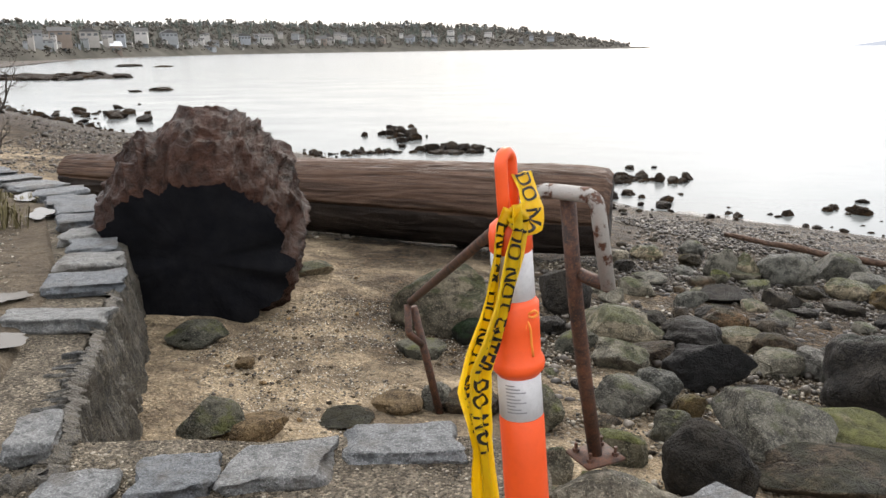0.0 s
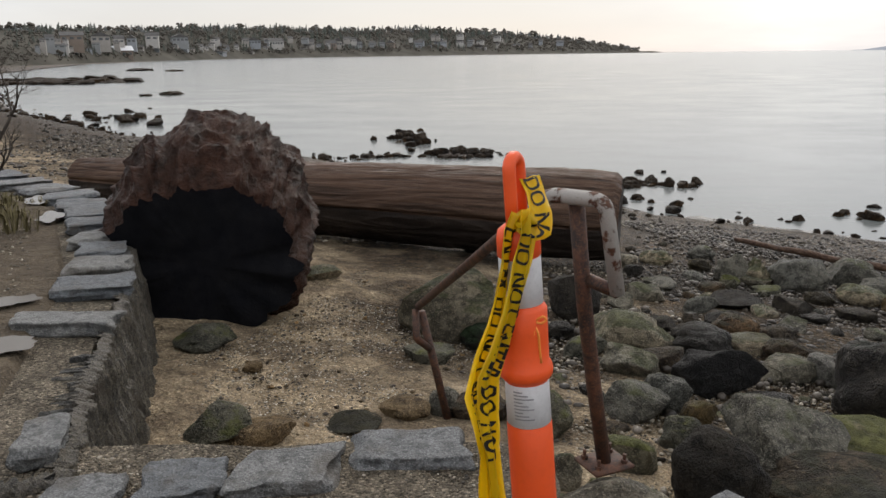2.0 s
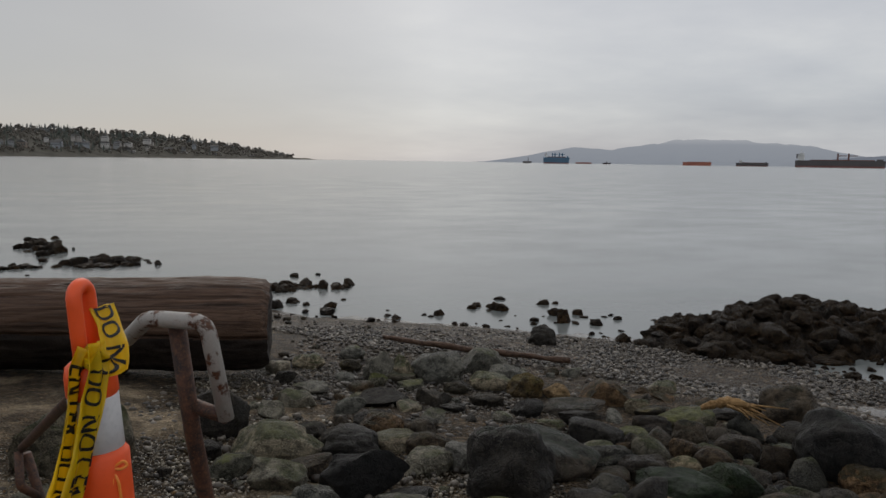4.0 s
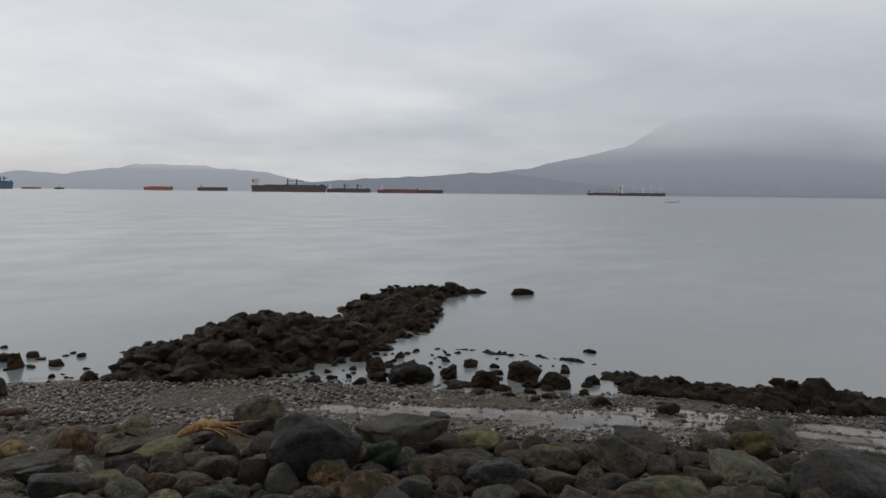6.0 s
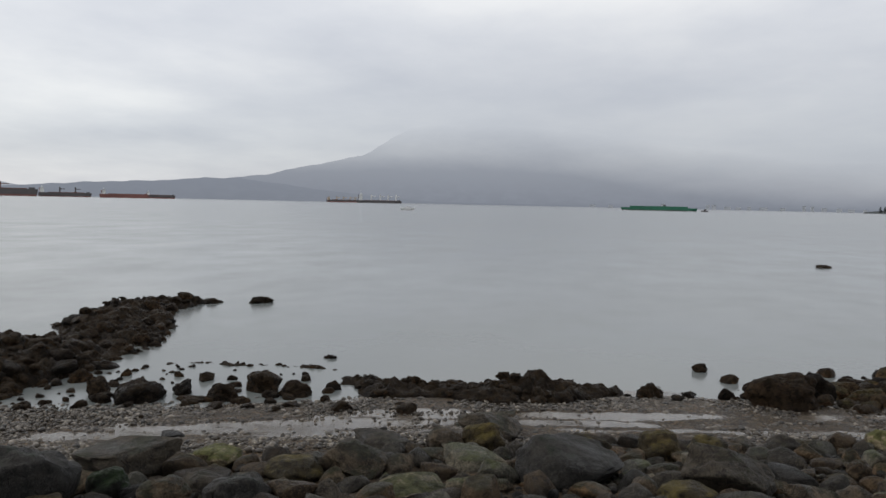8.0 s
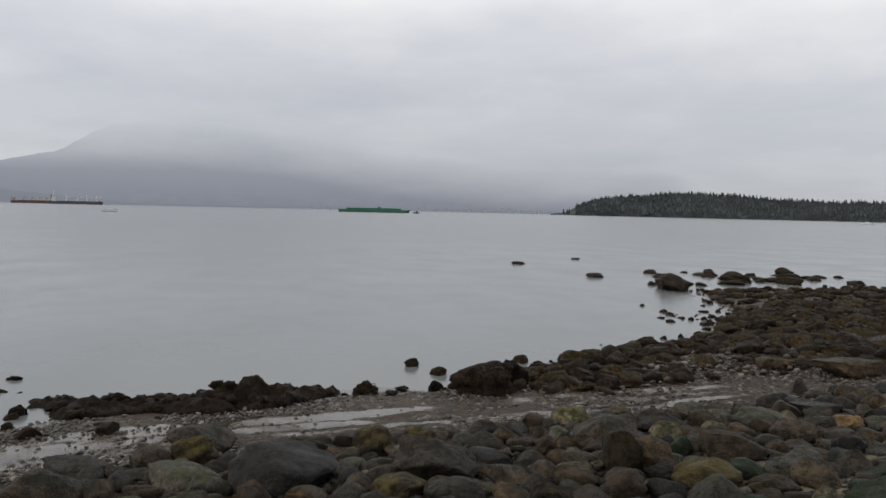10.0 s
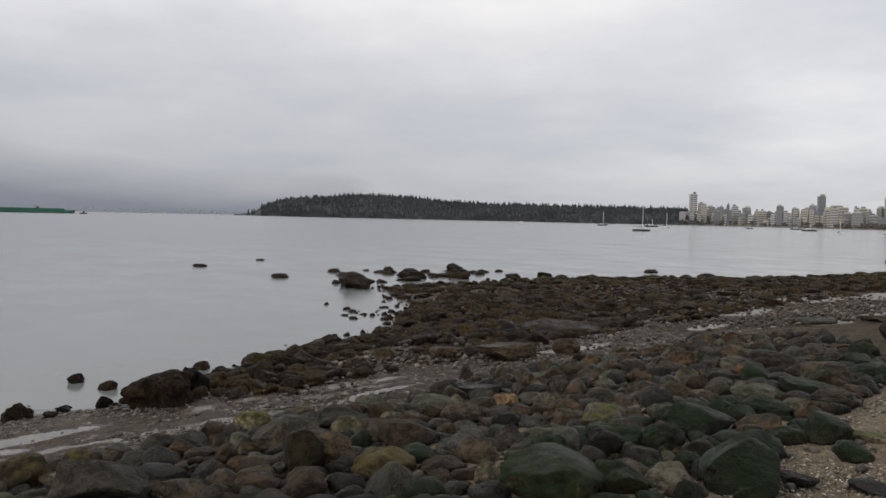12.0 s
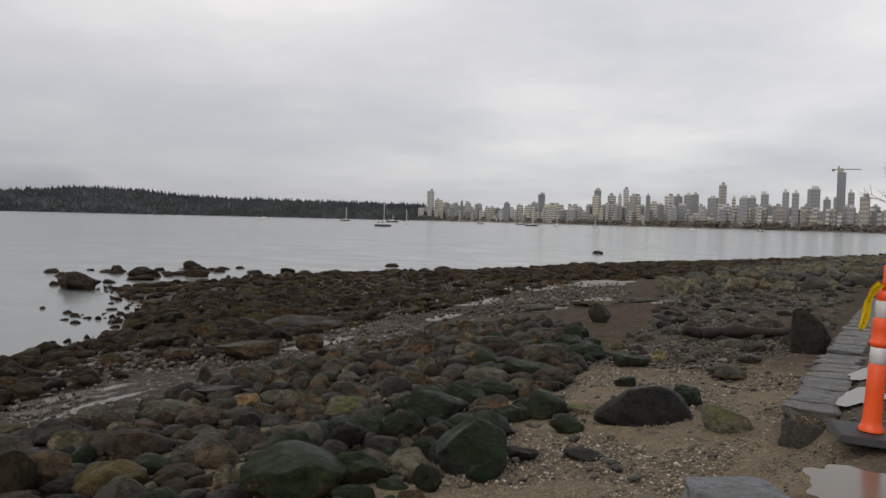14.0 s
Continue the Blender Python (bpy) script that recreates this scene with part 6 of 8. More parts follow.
# ---- the tall delineator posts ----
MAT_ORANGE = painted("scuffed_orange_plastic", (0.9, 0.105, 0.02), 0.42, 0, 0.16, 9, 0.05)
MAT_BAND = painted("dirty_white_reflective_sheeting", (0.68, 0.67, 0.67), 0.35, 0, 0.4, 14, 0.08)
MAT_RUBBER = painted("black_rubber", (0.022, 0.022, 0.023), 0.6, 0, 0.3, 14, 0.3)
MAT_TAPE = painted("glossy_yellow_tape", (0.88, 0.62, 0.015), 0.28, 0, 0.1, 9, 0.03)
MAT_PRINT = painted("black_print", (0.012, 0.012, 0.012), 0.4, 0, 0.2, 20, 0.02)


def lathe(profile, sides=48):
    bm = bmesh.new()
    loops = [[bm.verts.new((r * math.cos(2 * math.pi * j / sides), r * math.sin(2 * math.pi * j / sides), z)) for j in range(sides)] for r, z in profile]
    for a, b in zip(loops, loops[1:]):
        for j in range(sides):
            bm.faces.new((a[j], a[(j + 1) % sides], b[(j + 1) % sides], b[j]))
    return bm


def delineator(at, label):
    thing = empty("delineator_post", at, label, "traffic delineator", "orange posts closing the gap")
    bm = bmesh.new()
    bmesh.ops.create_cone(bm, cap_ends=True, segments=4, radius1=0.33, radius2=0.295, depth=0.045, matrix=pose(0, 0, 0.0225, 0, 0, 45))
    bmesh.ops.bevel(bm, geom=bm.edges[:], offset=0.006, segments=2, affect="EDGES")
    part("base", bm, MAT_RUBBER, thing, "black rubber base")
    body = lathe([(0.075, 0.05), (0.074, 0.07), (0.062, 0.085), (0.0565, 0.12), (0.054, 0.3), (0.0535, 0.478), (0.0505, 0.482), (0.0505, 0.592), (0.0545, 0.596), (0.061, 0.604), (0.063, 0.615), (0.061, 0.628), (0.0545, 0.64),
                  (0.055, 0.70), (0.056, 0.765), (0.0515, 0.772), (0.0475, 0.775), (0.046, 0.89), (0.0495, 0.893), (0.049, 0.93), (0.045, 0.95), (0.03, 0.962), (0.0, 0.965)])
    part("tube", body, MAT_ORANGE, thing, "orange plastic tube", True)
    for low, high, r in ((0.484, 0.591, 0.0525), (0.778, 0.888, 0.0488)):
        part("band", lathe([(r - 0.002, low), (r, low + 0.002), (r - 0.001, high - 0.002), (r - 0.003, high)]), MAT_BAND, thing, "white reflective band", True)
    loop = [(-0.026, 0, 0.955), (-0.027, 0, 1.02), (-0.027, 0, 1.075)] + [(-0.027 * math.cos(a), 0, 1.085 + 0.024 * math.sin(a)) for a in np.linspace(0.2, math.pi - 0.2, 9)] + [(0.027, 0, 1.075), (0.027, 0, 1.02), (0.026, 0, 0.955)]
    grip = part("handle", sweep(loop, 0.0145, 14), MAT_ORANGE, thing, "looped orange handle", True)
    grip.matrix_basis = pose(0, 0, 0, 0, 0, 62)
    return thing


def fine_print(post, z, rows):
    """Rows of tiny grey print on a band, as plain bars."""
    for k in range(rows):
        bm = bmesh.new()
        r, low = 0.0532, z - 0.0085 * k
        angles = np.linspace(math.radians(228), math.radians(252 + 14 * ((k * 7) % 3)), 8)
        pairs = [(bm.verts.new((r * math.cos(a), r * math.sin(a), low)), bm.verts.new((r * math.cos(a), r * math.sin(a), low + 0.0035))) for a in angles]
        for (a, b), (c, d) in zip(pairs, pairs[1:]):
            bm.faces.new((a, c, d, b))
        part("print_bar", bm, MAT_FINE_PRINT, post)


MAT_FINE_PRINT = painted("grey_fine_print", (0.3, 0.29, 0.3), 0.5, 0, 0.3, 30, 0.02)
post_near = delineator(pose(0.212, 1.72, 0.0, 1.0, -4.2, 0), "tall orange delineator with white bands, hung with tape")
fine_print(post_near, 0.575, 9)
delineator(Matrix.Translation((1.115, -5.7, 0.0)) @ Matrix.Rotation(radians(3.0), 4, heading(-172)) @ pose(0, 0, 0, 0, 0, 20), "tall orange delineator on a black rubber base, banded white")
# a thin orange tie round the tube
bm = sweep([(0.212 - 0.06 + 0.0565 * math.cos(a), 1.72 + 0.0565 * math.sin(a), 0.745 + 0.005 * math.sin(3 * a)) for a in np.linspace(0, 6.2, 40)], 0.005, 6)
MAT_TIE = painted("orange_ribbon", (0.95, 0.3, 0.05), 0.4, 0, 0.1, 9, 0.05)
tie = part("orange_ribbon", bm, MAT_TIE, None, "", True)
knot = Vector((0.176, 1.661, 0.745))
for name, path in (("loop", [(0, 0, 0), (0.022, -0.004, 0.014), (0.03, -0.002, 0.004), (0.018, -0.004, -0.004), (0, 0, 0)]), ("loop", [(0, 0, 0), (-0.018, -0.006, 0.012), (-0.026, -0.004, 0.002), (-0.014, -0.005, -0.005), (0, 0, 0)]),
                   ("tail", [(0, 0, 0), (0.012, -0.003, -0.03), (0.016, 0.0, -0.07), (0.02, 0.003, -0.1)]), ("tail", [(0, 0, 0), (0.002, -0.003, -0.025), (-0.002, -0.001, -0.06)])):
    part(name, sweep([knot + Vector(q) for q in rounded(path, 0.006)], 0.0032, 6), MAT_TIE, tie, "", True)
tagged(tie, "thin orange ribbon knotted round the delineator tube", "ribbon")


def ribbon(points, width, twist, wave, seed):
    """A limp strip: a grid of places along points, across and out of the strip. Returns a function (u, v) and its length."""
    pts = [Vector(p) for p in points]
    cum = [0.0]
    for a, b in zip(pts, pts[1:]):
        cum.append(cum[-1] + (b - a).length)
    total = cum[-1]

    def spot(u, v, out=0.0):
        s = min(max(u, 0), total)
        p = Vector([float(np.interp(s, cum, [q[c] for q in pts])) for c in range(3)])
        ahead = Vector([float(np.interp(min(s + 0.03, total), cum, [q[c] for q in pts])) for c in range(3)])
        back = Vector([float(np.interp(max(s - 0.03, 0), cum, [q[c] for q in pts])) for c in range(3)])
        d = (ahead - back).normalized()
        turn = float(np.interp(s / total, [k / (len(twist) - 1) for k in range(len(twist))], twist))
        across = d.cross(Vector((0, -1, 0))).normalized()
        face = across.cross(d).normalized()
        ca, sa = math.cos(radians(turn)), math.sin(radians(turn))
        side, normal = across * ca + face * sa, face * ca - across * sa
        fold = wave * math.sin(v * 5.5 + s * 9 + seed) + wave * 0.8 * noise.noise(Vector((s * 7, v * 2, seed)))
        return p + side * (v * width / 2) + normal * (fold + out)

    return spot, total


def caution_tape(points, width, twist, wave, seed, text, start, parent):
    spot, total = ribbon(points, width, twist, wave, seed)
    n, m = int(total / 0.008), 10
    grid = [[spot(total * i / n, -1 + 2 * j / m) for j in range(m + 1)] for i in range(n + 1)]
    bm = bmesh.new()
    front = [[bm.verts.new(p) for p in row] for row in grid]
    for i in range(n):
        for j in range(m):
            bm.faces.new((front[i][j], front[i + 1][j], front[i + 1][j + 1], front[i][j + 1]))
    bmesh.ops.solidify(bm, geom=bm.faces[:], thickness=0.0006)
    strip = part("strip", bm, MAT_TAPE, parent, "", True)
    if text:
        curve = bpy.data.curves.new("print", "FONT")
        curve.body, curve.size = text, width * 0.92
        curve.space_character = 1.05
        curve.offset = width * 0.018
        ob = bpy.data.objects.new("print", curve)
        scene.collection.objects.link(ob)
        me = ob.to_mesh()
        bm = bmesh.new()
        bm.from_mesh(me)
        ob.to_mesh_clear()
        bpy.data.objects.remove(ob)
        bmesh.ops.triangulate(bm, faces=bm.faces[:])
        bmesh.ops.subdivide_edges(bm, edges=[e for e in bm.edges if e.calc_length() > 0.012], cuts=2)
        for v in bm.verts:
            u = start + v.co.x
            w = (0.35 - v.co.y / (width * 0.92)) * 1.9
            v.co = spot(u, w, 0.0016)
        bm.faces.ensure_lookup_table()
        bmesh.ops.delete(bm, geom=[f for f in bm.faces if f.calc_area() < 1e-12], context="FACES")
        part("lettering", bm, MAT_PRINT, strip, "black capital letters")
    return strip


tape = empty("caution_tape", pose(0, 0, 0), "yellow barrier tape with black capitals, knotted on the handle", "barrier tape")
STRAND_A = [(0.142, 1.655, 0.988), (0.124, 1.65, 0.953), (0.11, 1.65, 0.863), (0.09, 1.65, 0.745), (0.062, 1.655, 0.636), (0.044, 1.66, 0.567), (0.06, 1.66, 0.495), (0.073, 1.65, 0.408), (0.08, 1.66, 0.285), (0.085, 1.66, 0.08)]
STRAND_B = [(0.153, 1.64, 1.004), (0.158, 1.635, 0.954), (0.143, 1.632, 0.866), (0.125, 1.635, 0.774), (0.103, 1.64, 0.694), (0.077, 1.645, 0.613), (0.075, 1.645, 0.529), (0.086, 1.64, 0.428), (0.099, 1.645, 0.291), (0.11, 1.64, 0.1)]
STRAND_C = [(0.168, 1.72, 1.06), (0.18, 1.7, 1.03), (0.19, 1.67, 0.99), (0.193, 1.665, 0.955), (0.17, 1.65, 0.955), (0.15, 1.645, 0.975)]
caution_tape(STRAND_A, 0.05, [30, 65, 40, 15, 50, 70, 10, 40, 55], 0.006, 1.0, "ENTER DO NOT ENTER", 0.03, tape)
caution_tape(STRAND_B, 0.05, [50, 20, 35, 40, 5, 60, 40, 15, 45], 0.007, 2.0, "DO NOT ENTER DO NOT", 0.05, tape)
caution_tape(STRAND_C, 0.05, [20, 30, 10, 0, 0], 0.004, 3.0, "DO NOT", 0.0, tape)
caution_tape([(0.135, 1.66, 0.985), (0.15, 1.645, 0.97), (0.165, 1.65, 0.985)], 0.035, [0, 70, 140], 0.006, 4.0, "", 0, tape)
far_tape = empty("caution_tape", pose(0, 0, 0), "yellow barrier tape knotted to the far delineator", "barrier tape")
caution_tape([(1.08, -5.62, 1.0), (1.12, -5.63, 0.96), (1.15, -5.63, 0.88), (1.16, -5.63, 0.78), (1.18, -5.63, 0.7)], 0.05, [10, 60, 20, 45], 0.005, 5.0, "DO NOT ENTER", 0.02, far_tape)


# ---- driftwood ----
def stick(points, radius, material, label, name="driftwood"):
    pts = []
    base = [Vector(p) for p in points]
    for a, b in zip(base, base[1:]):
        pts += [a.lerp(b, k / 8) + 0.02 * noise.noise_vector(a.lerp(b, k / 8) * 3) for k in range(8)]
    pts.append(base[-1])
    n = len(pts)
    rad = [radius * (0.75 + 0.45 * noise.noise(p * 4) + 0.2 * math.sin(3.14 * k / n)) for k, p in enumerate(pts)]
    return tagged(part(name, sweep(pts, rad, 10), material, None, "", True), label, "driftwood", "driftwood on the beach")


MAT_PALE_WOOD = log_material("splintered_ochre_wood", (0.16, 0.085, 0.03), (0.4, 0.25, 0.11), 0.6, (20, 3, 20))
stick([(4.1, 11.05, -1.32), (5.0, 9.9, -1.33), (6.0, 8.8, -1.32)], 0.05, MAT_DRIFT, "thin reddish-brown pole lying among stones on the shingle")
stick([(4.8, -12.5, -0.36), (4.55, -12.65, -0.42), (4.0, -12.6, -0.3), (3.6, -12.9, -0.32), (3.15, -12.75, -0.24)], 0.1, MAT_DRIFT_END, "dark waterlogged branch lying on the sand")
wood = empty("splintered_branch", pose(5.71, 5.54, -1.00, 0, 8, -40), "splintered ochre piece of driftwood wedged between boulders", "driftwood")
stump = []
for k in range(14):
    u = k / 13
    stump.append((-0.3 + 0.42 * u, 0.02 * math.sin(5 * u), -0.04 + 0.13 * math.sin(1.9 * u)))
bm = sweep(stump, [0.014 + 0.034 * math.sin(3.0 * (0.12 + 0.8 * k / 13)) + 0.012 * noise.noise(Vector((k * 0.9, 1, 2))) for k in range(14)], 12)
for v in bm.verts:
    v.co += 0.018 * noise.noise_vector(v.co * 14)
part("root", bm, MAT_PALE_WOOD, wood, "", True)
for k in range(13):
    r2 = random.Random(k)
    a = Vector((r2.uniform(-0.12, 0.08), r2.uniform(-0.04, 0.04), 0.05 + r2.uniform(-0.03, 0.04)))
    e = a + Vector((r2.uniform(0.14, 0.5), r2.uniform(-0.16, 0.16), r2.uniform(-0.1, 0.05)))
    c = (a + e) / 2 + Vector((0, 0, r2.uniform(0.0, 0.06)))
    pts = [a * (1 - u) ** 2 + c * 2 * u * (1 - u) + e * u * u for u in np.linspace(0, 1, 10)]
    thick = r2.uniform(0.008, 0.02)
    part("splinter", sweep(pts, [thick * (1 - 0.8 * u) + 0.002 for u in np.linspace(0, 1, 10)], 6), MAT_PALE_WOOD, wood, "", True)


# ---- the far shores ----
def profile(keys, az):
    ks = sorted(keys)
    return float(np.interp(az, [k[0] for k in ks], [k[1] for k in ks]))


def far_land(name, az0, az1, step, near, far_by, heights, rough, material, seed, label, category, reach=1.0):
    """A strip of hilly land between two headings. near: distance by heading; heights: ridge elevation in degrees by heading."""
    azs = np.arange(az0, az1 - step / 2, -step)
    rows, verts, quads = 9, [], []
    for az in azs:
        d0 = profile(near, az)
        ridge = profile(heights, az)
        for k in range(rows):
            u = reach * k / (rows - 1)
            d = d0 * (1 + far_by * u)
            p = heading(az) * d
            shape = math.sin(min(1, u / 0.62) * math.pi / 2) ** 0.8 if u < 0.62 else 1 - 0.35 * (u - 0.62) / 0.38
            top = d * math.tan(radians(ridge)) + 3.1
            z = SEA - 0.3 + top * shape * (1 + rough * noise.noise(Vector((az * 0.9, u * 3, seed))) * (1 if 0 < k else 0))
            if 0 < k:
                z += rough * top * 0.25 * noise.noise(Vector((az * 5, u * 9, seed)))
            verts.append((p.x, p.y, z))
    for i in range(len(azs) - 1):
        for k in range(rows - 1):
            quads.append((i * rows + k, (i + 1) * rows + k, (i + 1) * rows + k + 1, i * rows + k + 1))
    ob = new(name, mesh_from(name, verts, quads))
    ob.data.materials.append(material)
    return tagged(ob, label, category, kind="structure")


def misty(name, low, high, fade_from, fade_to, patch, thins_east=False):
    """A far slope as if seen through mist: a plain glowing backdrop, mist painted in its colour, that thins out into
    the cloud with height.
    """
    m = bpy.data.materials.new(name)
    m.use_nodes = True
    t = m.node_tree
    t.nodes.clear()
    p = place_of(t)
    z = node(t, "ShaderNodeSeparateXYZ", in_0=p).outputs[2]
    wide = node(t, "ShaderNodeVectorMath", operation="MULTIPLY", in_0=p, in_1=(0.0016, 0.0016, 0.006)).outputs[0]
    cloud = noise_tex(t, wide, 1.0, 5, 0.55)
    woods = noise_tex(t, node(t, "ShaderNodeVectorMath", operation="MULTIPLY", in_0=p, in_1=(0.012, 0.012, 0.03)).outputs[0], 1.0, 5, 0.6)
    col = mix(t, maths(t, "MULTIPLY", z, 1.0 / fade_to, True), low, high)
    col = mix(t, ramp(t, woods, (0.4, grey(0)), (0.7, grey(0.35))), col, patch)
    # the slope emits its mist colour, unlit by sun or sky
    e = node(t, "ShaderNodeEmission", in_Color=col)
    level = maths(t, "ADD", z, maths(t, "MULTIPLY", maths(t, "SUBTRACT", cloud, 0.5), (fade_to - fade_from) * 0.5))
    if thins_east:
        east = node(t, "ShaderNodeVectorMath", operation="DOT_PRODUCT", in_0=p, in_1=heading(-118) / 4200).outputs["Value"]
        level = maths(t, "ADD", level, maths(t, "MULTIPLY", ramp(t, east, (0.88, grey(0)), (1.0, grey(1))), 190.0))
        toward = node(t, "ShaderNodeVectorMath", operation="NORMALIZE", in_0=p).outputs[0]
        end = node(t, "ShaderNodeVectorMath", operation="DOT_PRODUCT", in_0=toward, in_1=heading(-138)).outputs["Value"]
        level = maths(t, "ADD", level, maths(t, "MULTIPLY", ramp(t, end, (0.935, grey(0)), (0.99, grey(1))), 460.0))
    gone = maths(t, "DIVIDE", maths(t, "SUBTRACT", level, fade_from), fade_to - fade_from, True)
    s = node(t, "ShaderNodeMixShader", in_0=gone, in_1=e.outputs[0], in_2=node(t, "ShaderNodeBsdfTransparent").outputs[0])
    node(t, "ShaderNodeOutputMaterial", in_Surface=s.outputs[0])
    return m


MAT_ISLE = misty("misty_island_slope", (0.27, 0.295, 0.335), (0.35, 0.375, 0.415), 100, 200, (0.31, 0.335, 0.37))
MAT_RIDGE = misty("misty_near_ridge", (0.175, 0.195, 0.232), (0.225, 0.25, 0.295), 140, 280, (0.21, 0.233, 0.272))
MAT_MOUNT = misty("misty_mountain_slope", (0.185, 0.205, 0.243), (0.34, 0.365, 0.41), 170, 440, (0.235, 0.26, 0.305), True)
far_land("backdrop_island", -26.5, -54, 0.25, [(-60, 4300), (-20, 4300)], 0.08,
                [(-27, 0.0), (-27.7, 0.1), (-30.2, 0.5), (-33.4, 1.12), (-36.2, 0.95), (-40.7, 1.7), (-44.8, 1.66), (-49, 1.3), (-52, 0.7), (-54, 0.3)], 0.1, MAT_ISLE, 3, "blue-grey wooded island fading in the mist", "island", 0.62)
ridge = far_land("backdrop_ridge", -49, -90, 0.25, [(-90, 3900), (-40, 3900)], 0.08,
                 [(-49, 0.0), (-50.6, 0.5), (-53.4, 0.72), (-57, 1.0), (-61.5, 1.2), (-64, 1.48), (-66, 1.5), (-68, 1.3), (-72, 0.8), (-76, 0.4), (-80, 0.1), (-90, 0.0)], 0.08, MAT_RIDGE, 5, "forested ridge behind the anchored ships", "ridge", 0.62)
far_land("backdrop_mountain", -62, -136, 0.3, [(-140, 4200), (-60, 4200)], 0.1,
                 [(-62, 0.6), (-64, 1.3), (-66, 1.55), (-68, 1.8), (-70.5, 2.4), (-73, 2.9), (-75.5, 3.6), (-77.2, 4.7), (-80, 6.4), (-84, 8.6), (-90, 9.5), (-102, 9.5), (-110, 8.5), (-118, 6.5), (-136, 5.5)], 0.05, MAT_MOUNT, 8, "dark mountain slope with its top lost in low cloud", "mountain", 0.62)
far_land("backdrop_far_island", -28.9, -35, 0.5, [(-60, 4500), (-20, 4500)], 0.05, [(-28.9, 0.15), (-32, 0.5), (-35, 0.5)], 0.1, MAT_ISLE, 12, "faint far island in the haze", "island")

# far woods and bank: distance haze is painted in, colours lightened and greyed
MAT_HAZY_WOODS = painted("haze_paled_conifers", (0.155, 0.163, 0.16), 0.9, 0, 0.3, 0.02, 0.0, 0.03)
MAT_GREEN_WOODS = painted("hazed_green_conifers", (0.115, 0.127, 0.108), 0.9, 0, 0.4, 0.05, 0.0, 0.03)
MAT_WOODS = painted("hazed_dark_conifers", (0.078, 0.087, 0.089), 0.9, 0, 0.4, 0.03, 0.0, 0.03)
MAT_SCRUB = painted("hazed_winter_scrub", (0.18, 0.163, 0.14), 0.9, 0, 0.4, 0.04, 0.0, 0.03)
MAT_BANK = painted("hazed_shore_bank", (0.115, 0.108, 0.09), 0.9, 0, 0.45, 0.05, 0.0, 0.03)
MAT_FARSAND = painted("far_beach", (0.2, 0.185, 0.16), 0.9, 0, 0.3, 0.02, 0.0, 0.03)

NEAR_HEAD = [(32, 330), (28, 400), (25.6, 470), (18.7, 820), (11, 1400), (0.8, 2000), (-5, 2600), (-14, 3300), (-16, 3400)]
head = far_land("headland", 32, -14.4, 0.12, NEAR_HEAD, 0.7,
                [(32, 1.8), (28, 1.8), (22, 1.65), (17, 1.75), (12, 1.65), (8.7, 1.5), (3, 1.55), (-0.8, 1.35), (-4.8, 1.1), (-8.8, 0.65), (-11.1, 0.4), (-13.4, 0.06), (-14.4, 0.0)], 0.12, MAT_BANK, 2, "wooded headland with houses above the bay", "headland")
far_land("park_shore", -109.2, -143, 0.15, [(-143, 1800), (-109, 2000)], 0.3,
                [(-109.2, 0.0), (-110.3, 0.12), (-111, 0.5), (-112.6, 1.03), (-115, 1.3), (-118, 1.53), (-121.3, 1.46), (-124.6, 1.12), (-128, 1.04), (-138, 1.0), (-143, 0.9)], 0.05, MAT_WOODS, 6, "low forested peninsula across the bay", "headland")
NEAR_CITY = [(-138, 1850), (-150, 1500), (-160, 1150), (-172, 820), (-180, 700)]
city_shore = far_land("city_shore", -139.5, -180, 0.2, NEAR_CITY, 0.5, [(-139.5, 0.05), (-142, 0.12), (-160, 0.2), (-180, 0.25)], 0.1, MAT_FARSAND, 9, "pale beach and seawall below the city", "shore")
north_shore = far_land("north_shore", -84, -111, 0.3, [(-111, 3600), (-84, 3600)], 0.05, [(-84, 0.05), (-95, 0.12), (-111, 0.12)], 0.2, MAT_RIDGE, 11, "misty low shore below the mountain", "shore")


def conifer(seed, tiers=5, sides=7):
    """A small far conifer of unit height: ragged tiers on a trunk."""
    rng = random.Random(seed)
    verts, tris = [], []
    for k in range(tiers):
        z0, z1 = 0.08 + 0.8 * k / tiers, 0.08 + 0.8 * (k + 1.45) / tiers
        r = 0.24 * (1 - k / (tiers + 0.4)) * rng.uniform(0.8, 1.2)
        b = len(verts)
        for j in range(sides):
            a = 2 * math.pi * j / sides + rng.random()
            q = r * rng.uniform(0.6, 1.25)
            verts.append((q * math.cos(a), q * math.sin(a), z0 + rng.uniform(-0.03, 0.03)))
        verts.append((rng.uniform(-0.01, 0.01), 0, min(1.0, z1)))
        tris += [(b + j, b + (j + 1) % sides, b + sides) for j in range(sides)]
    b = len(verts)
    verts += [(0.02, 0, 0), (-0.015, 0.02, 0), (-0.015, -0.02, 0), (0, 0, 0.5)]
    tris += [(b, b + 1, b + 3), (b + 1, b + 2, b + 3), (b + 2, b, b + 3)]
    return np.array(verts), np.array(tris)


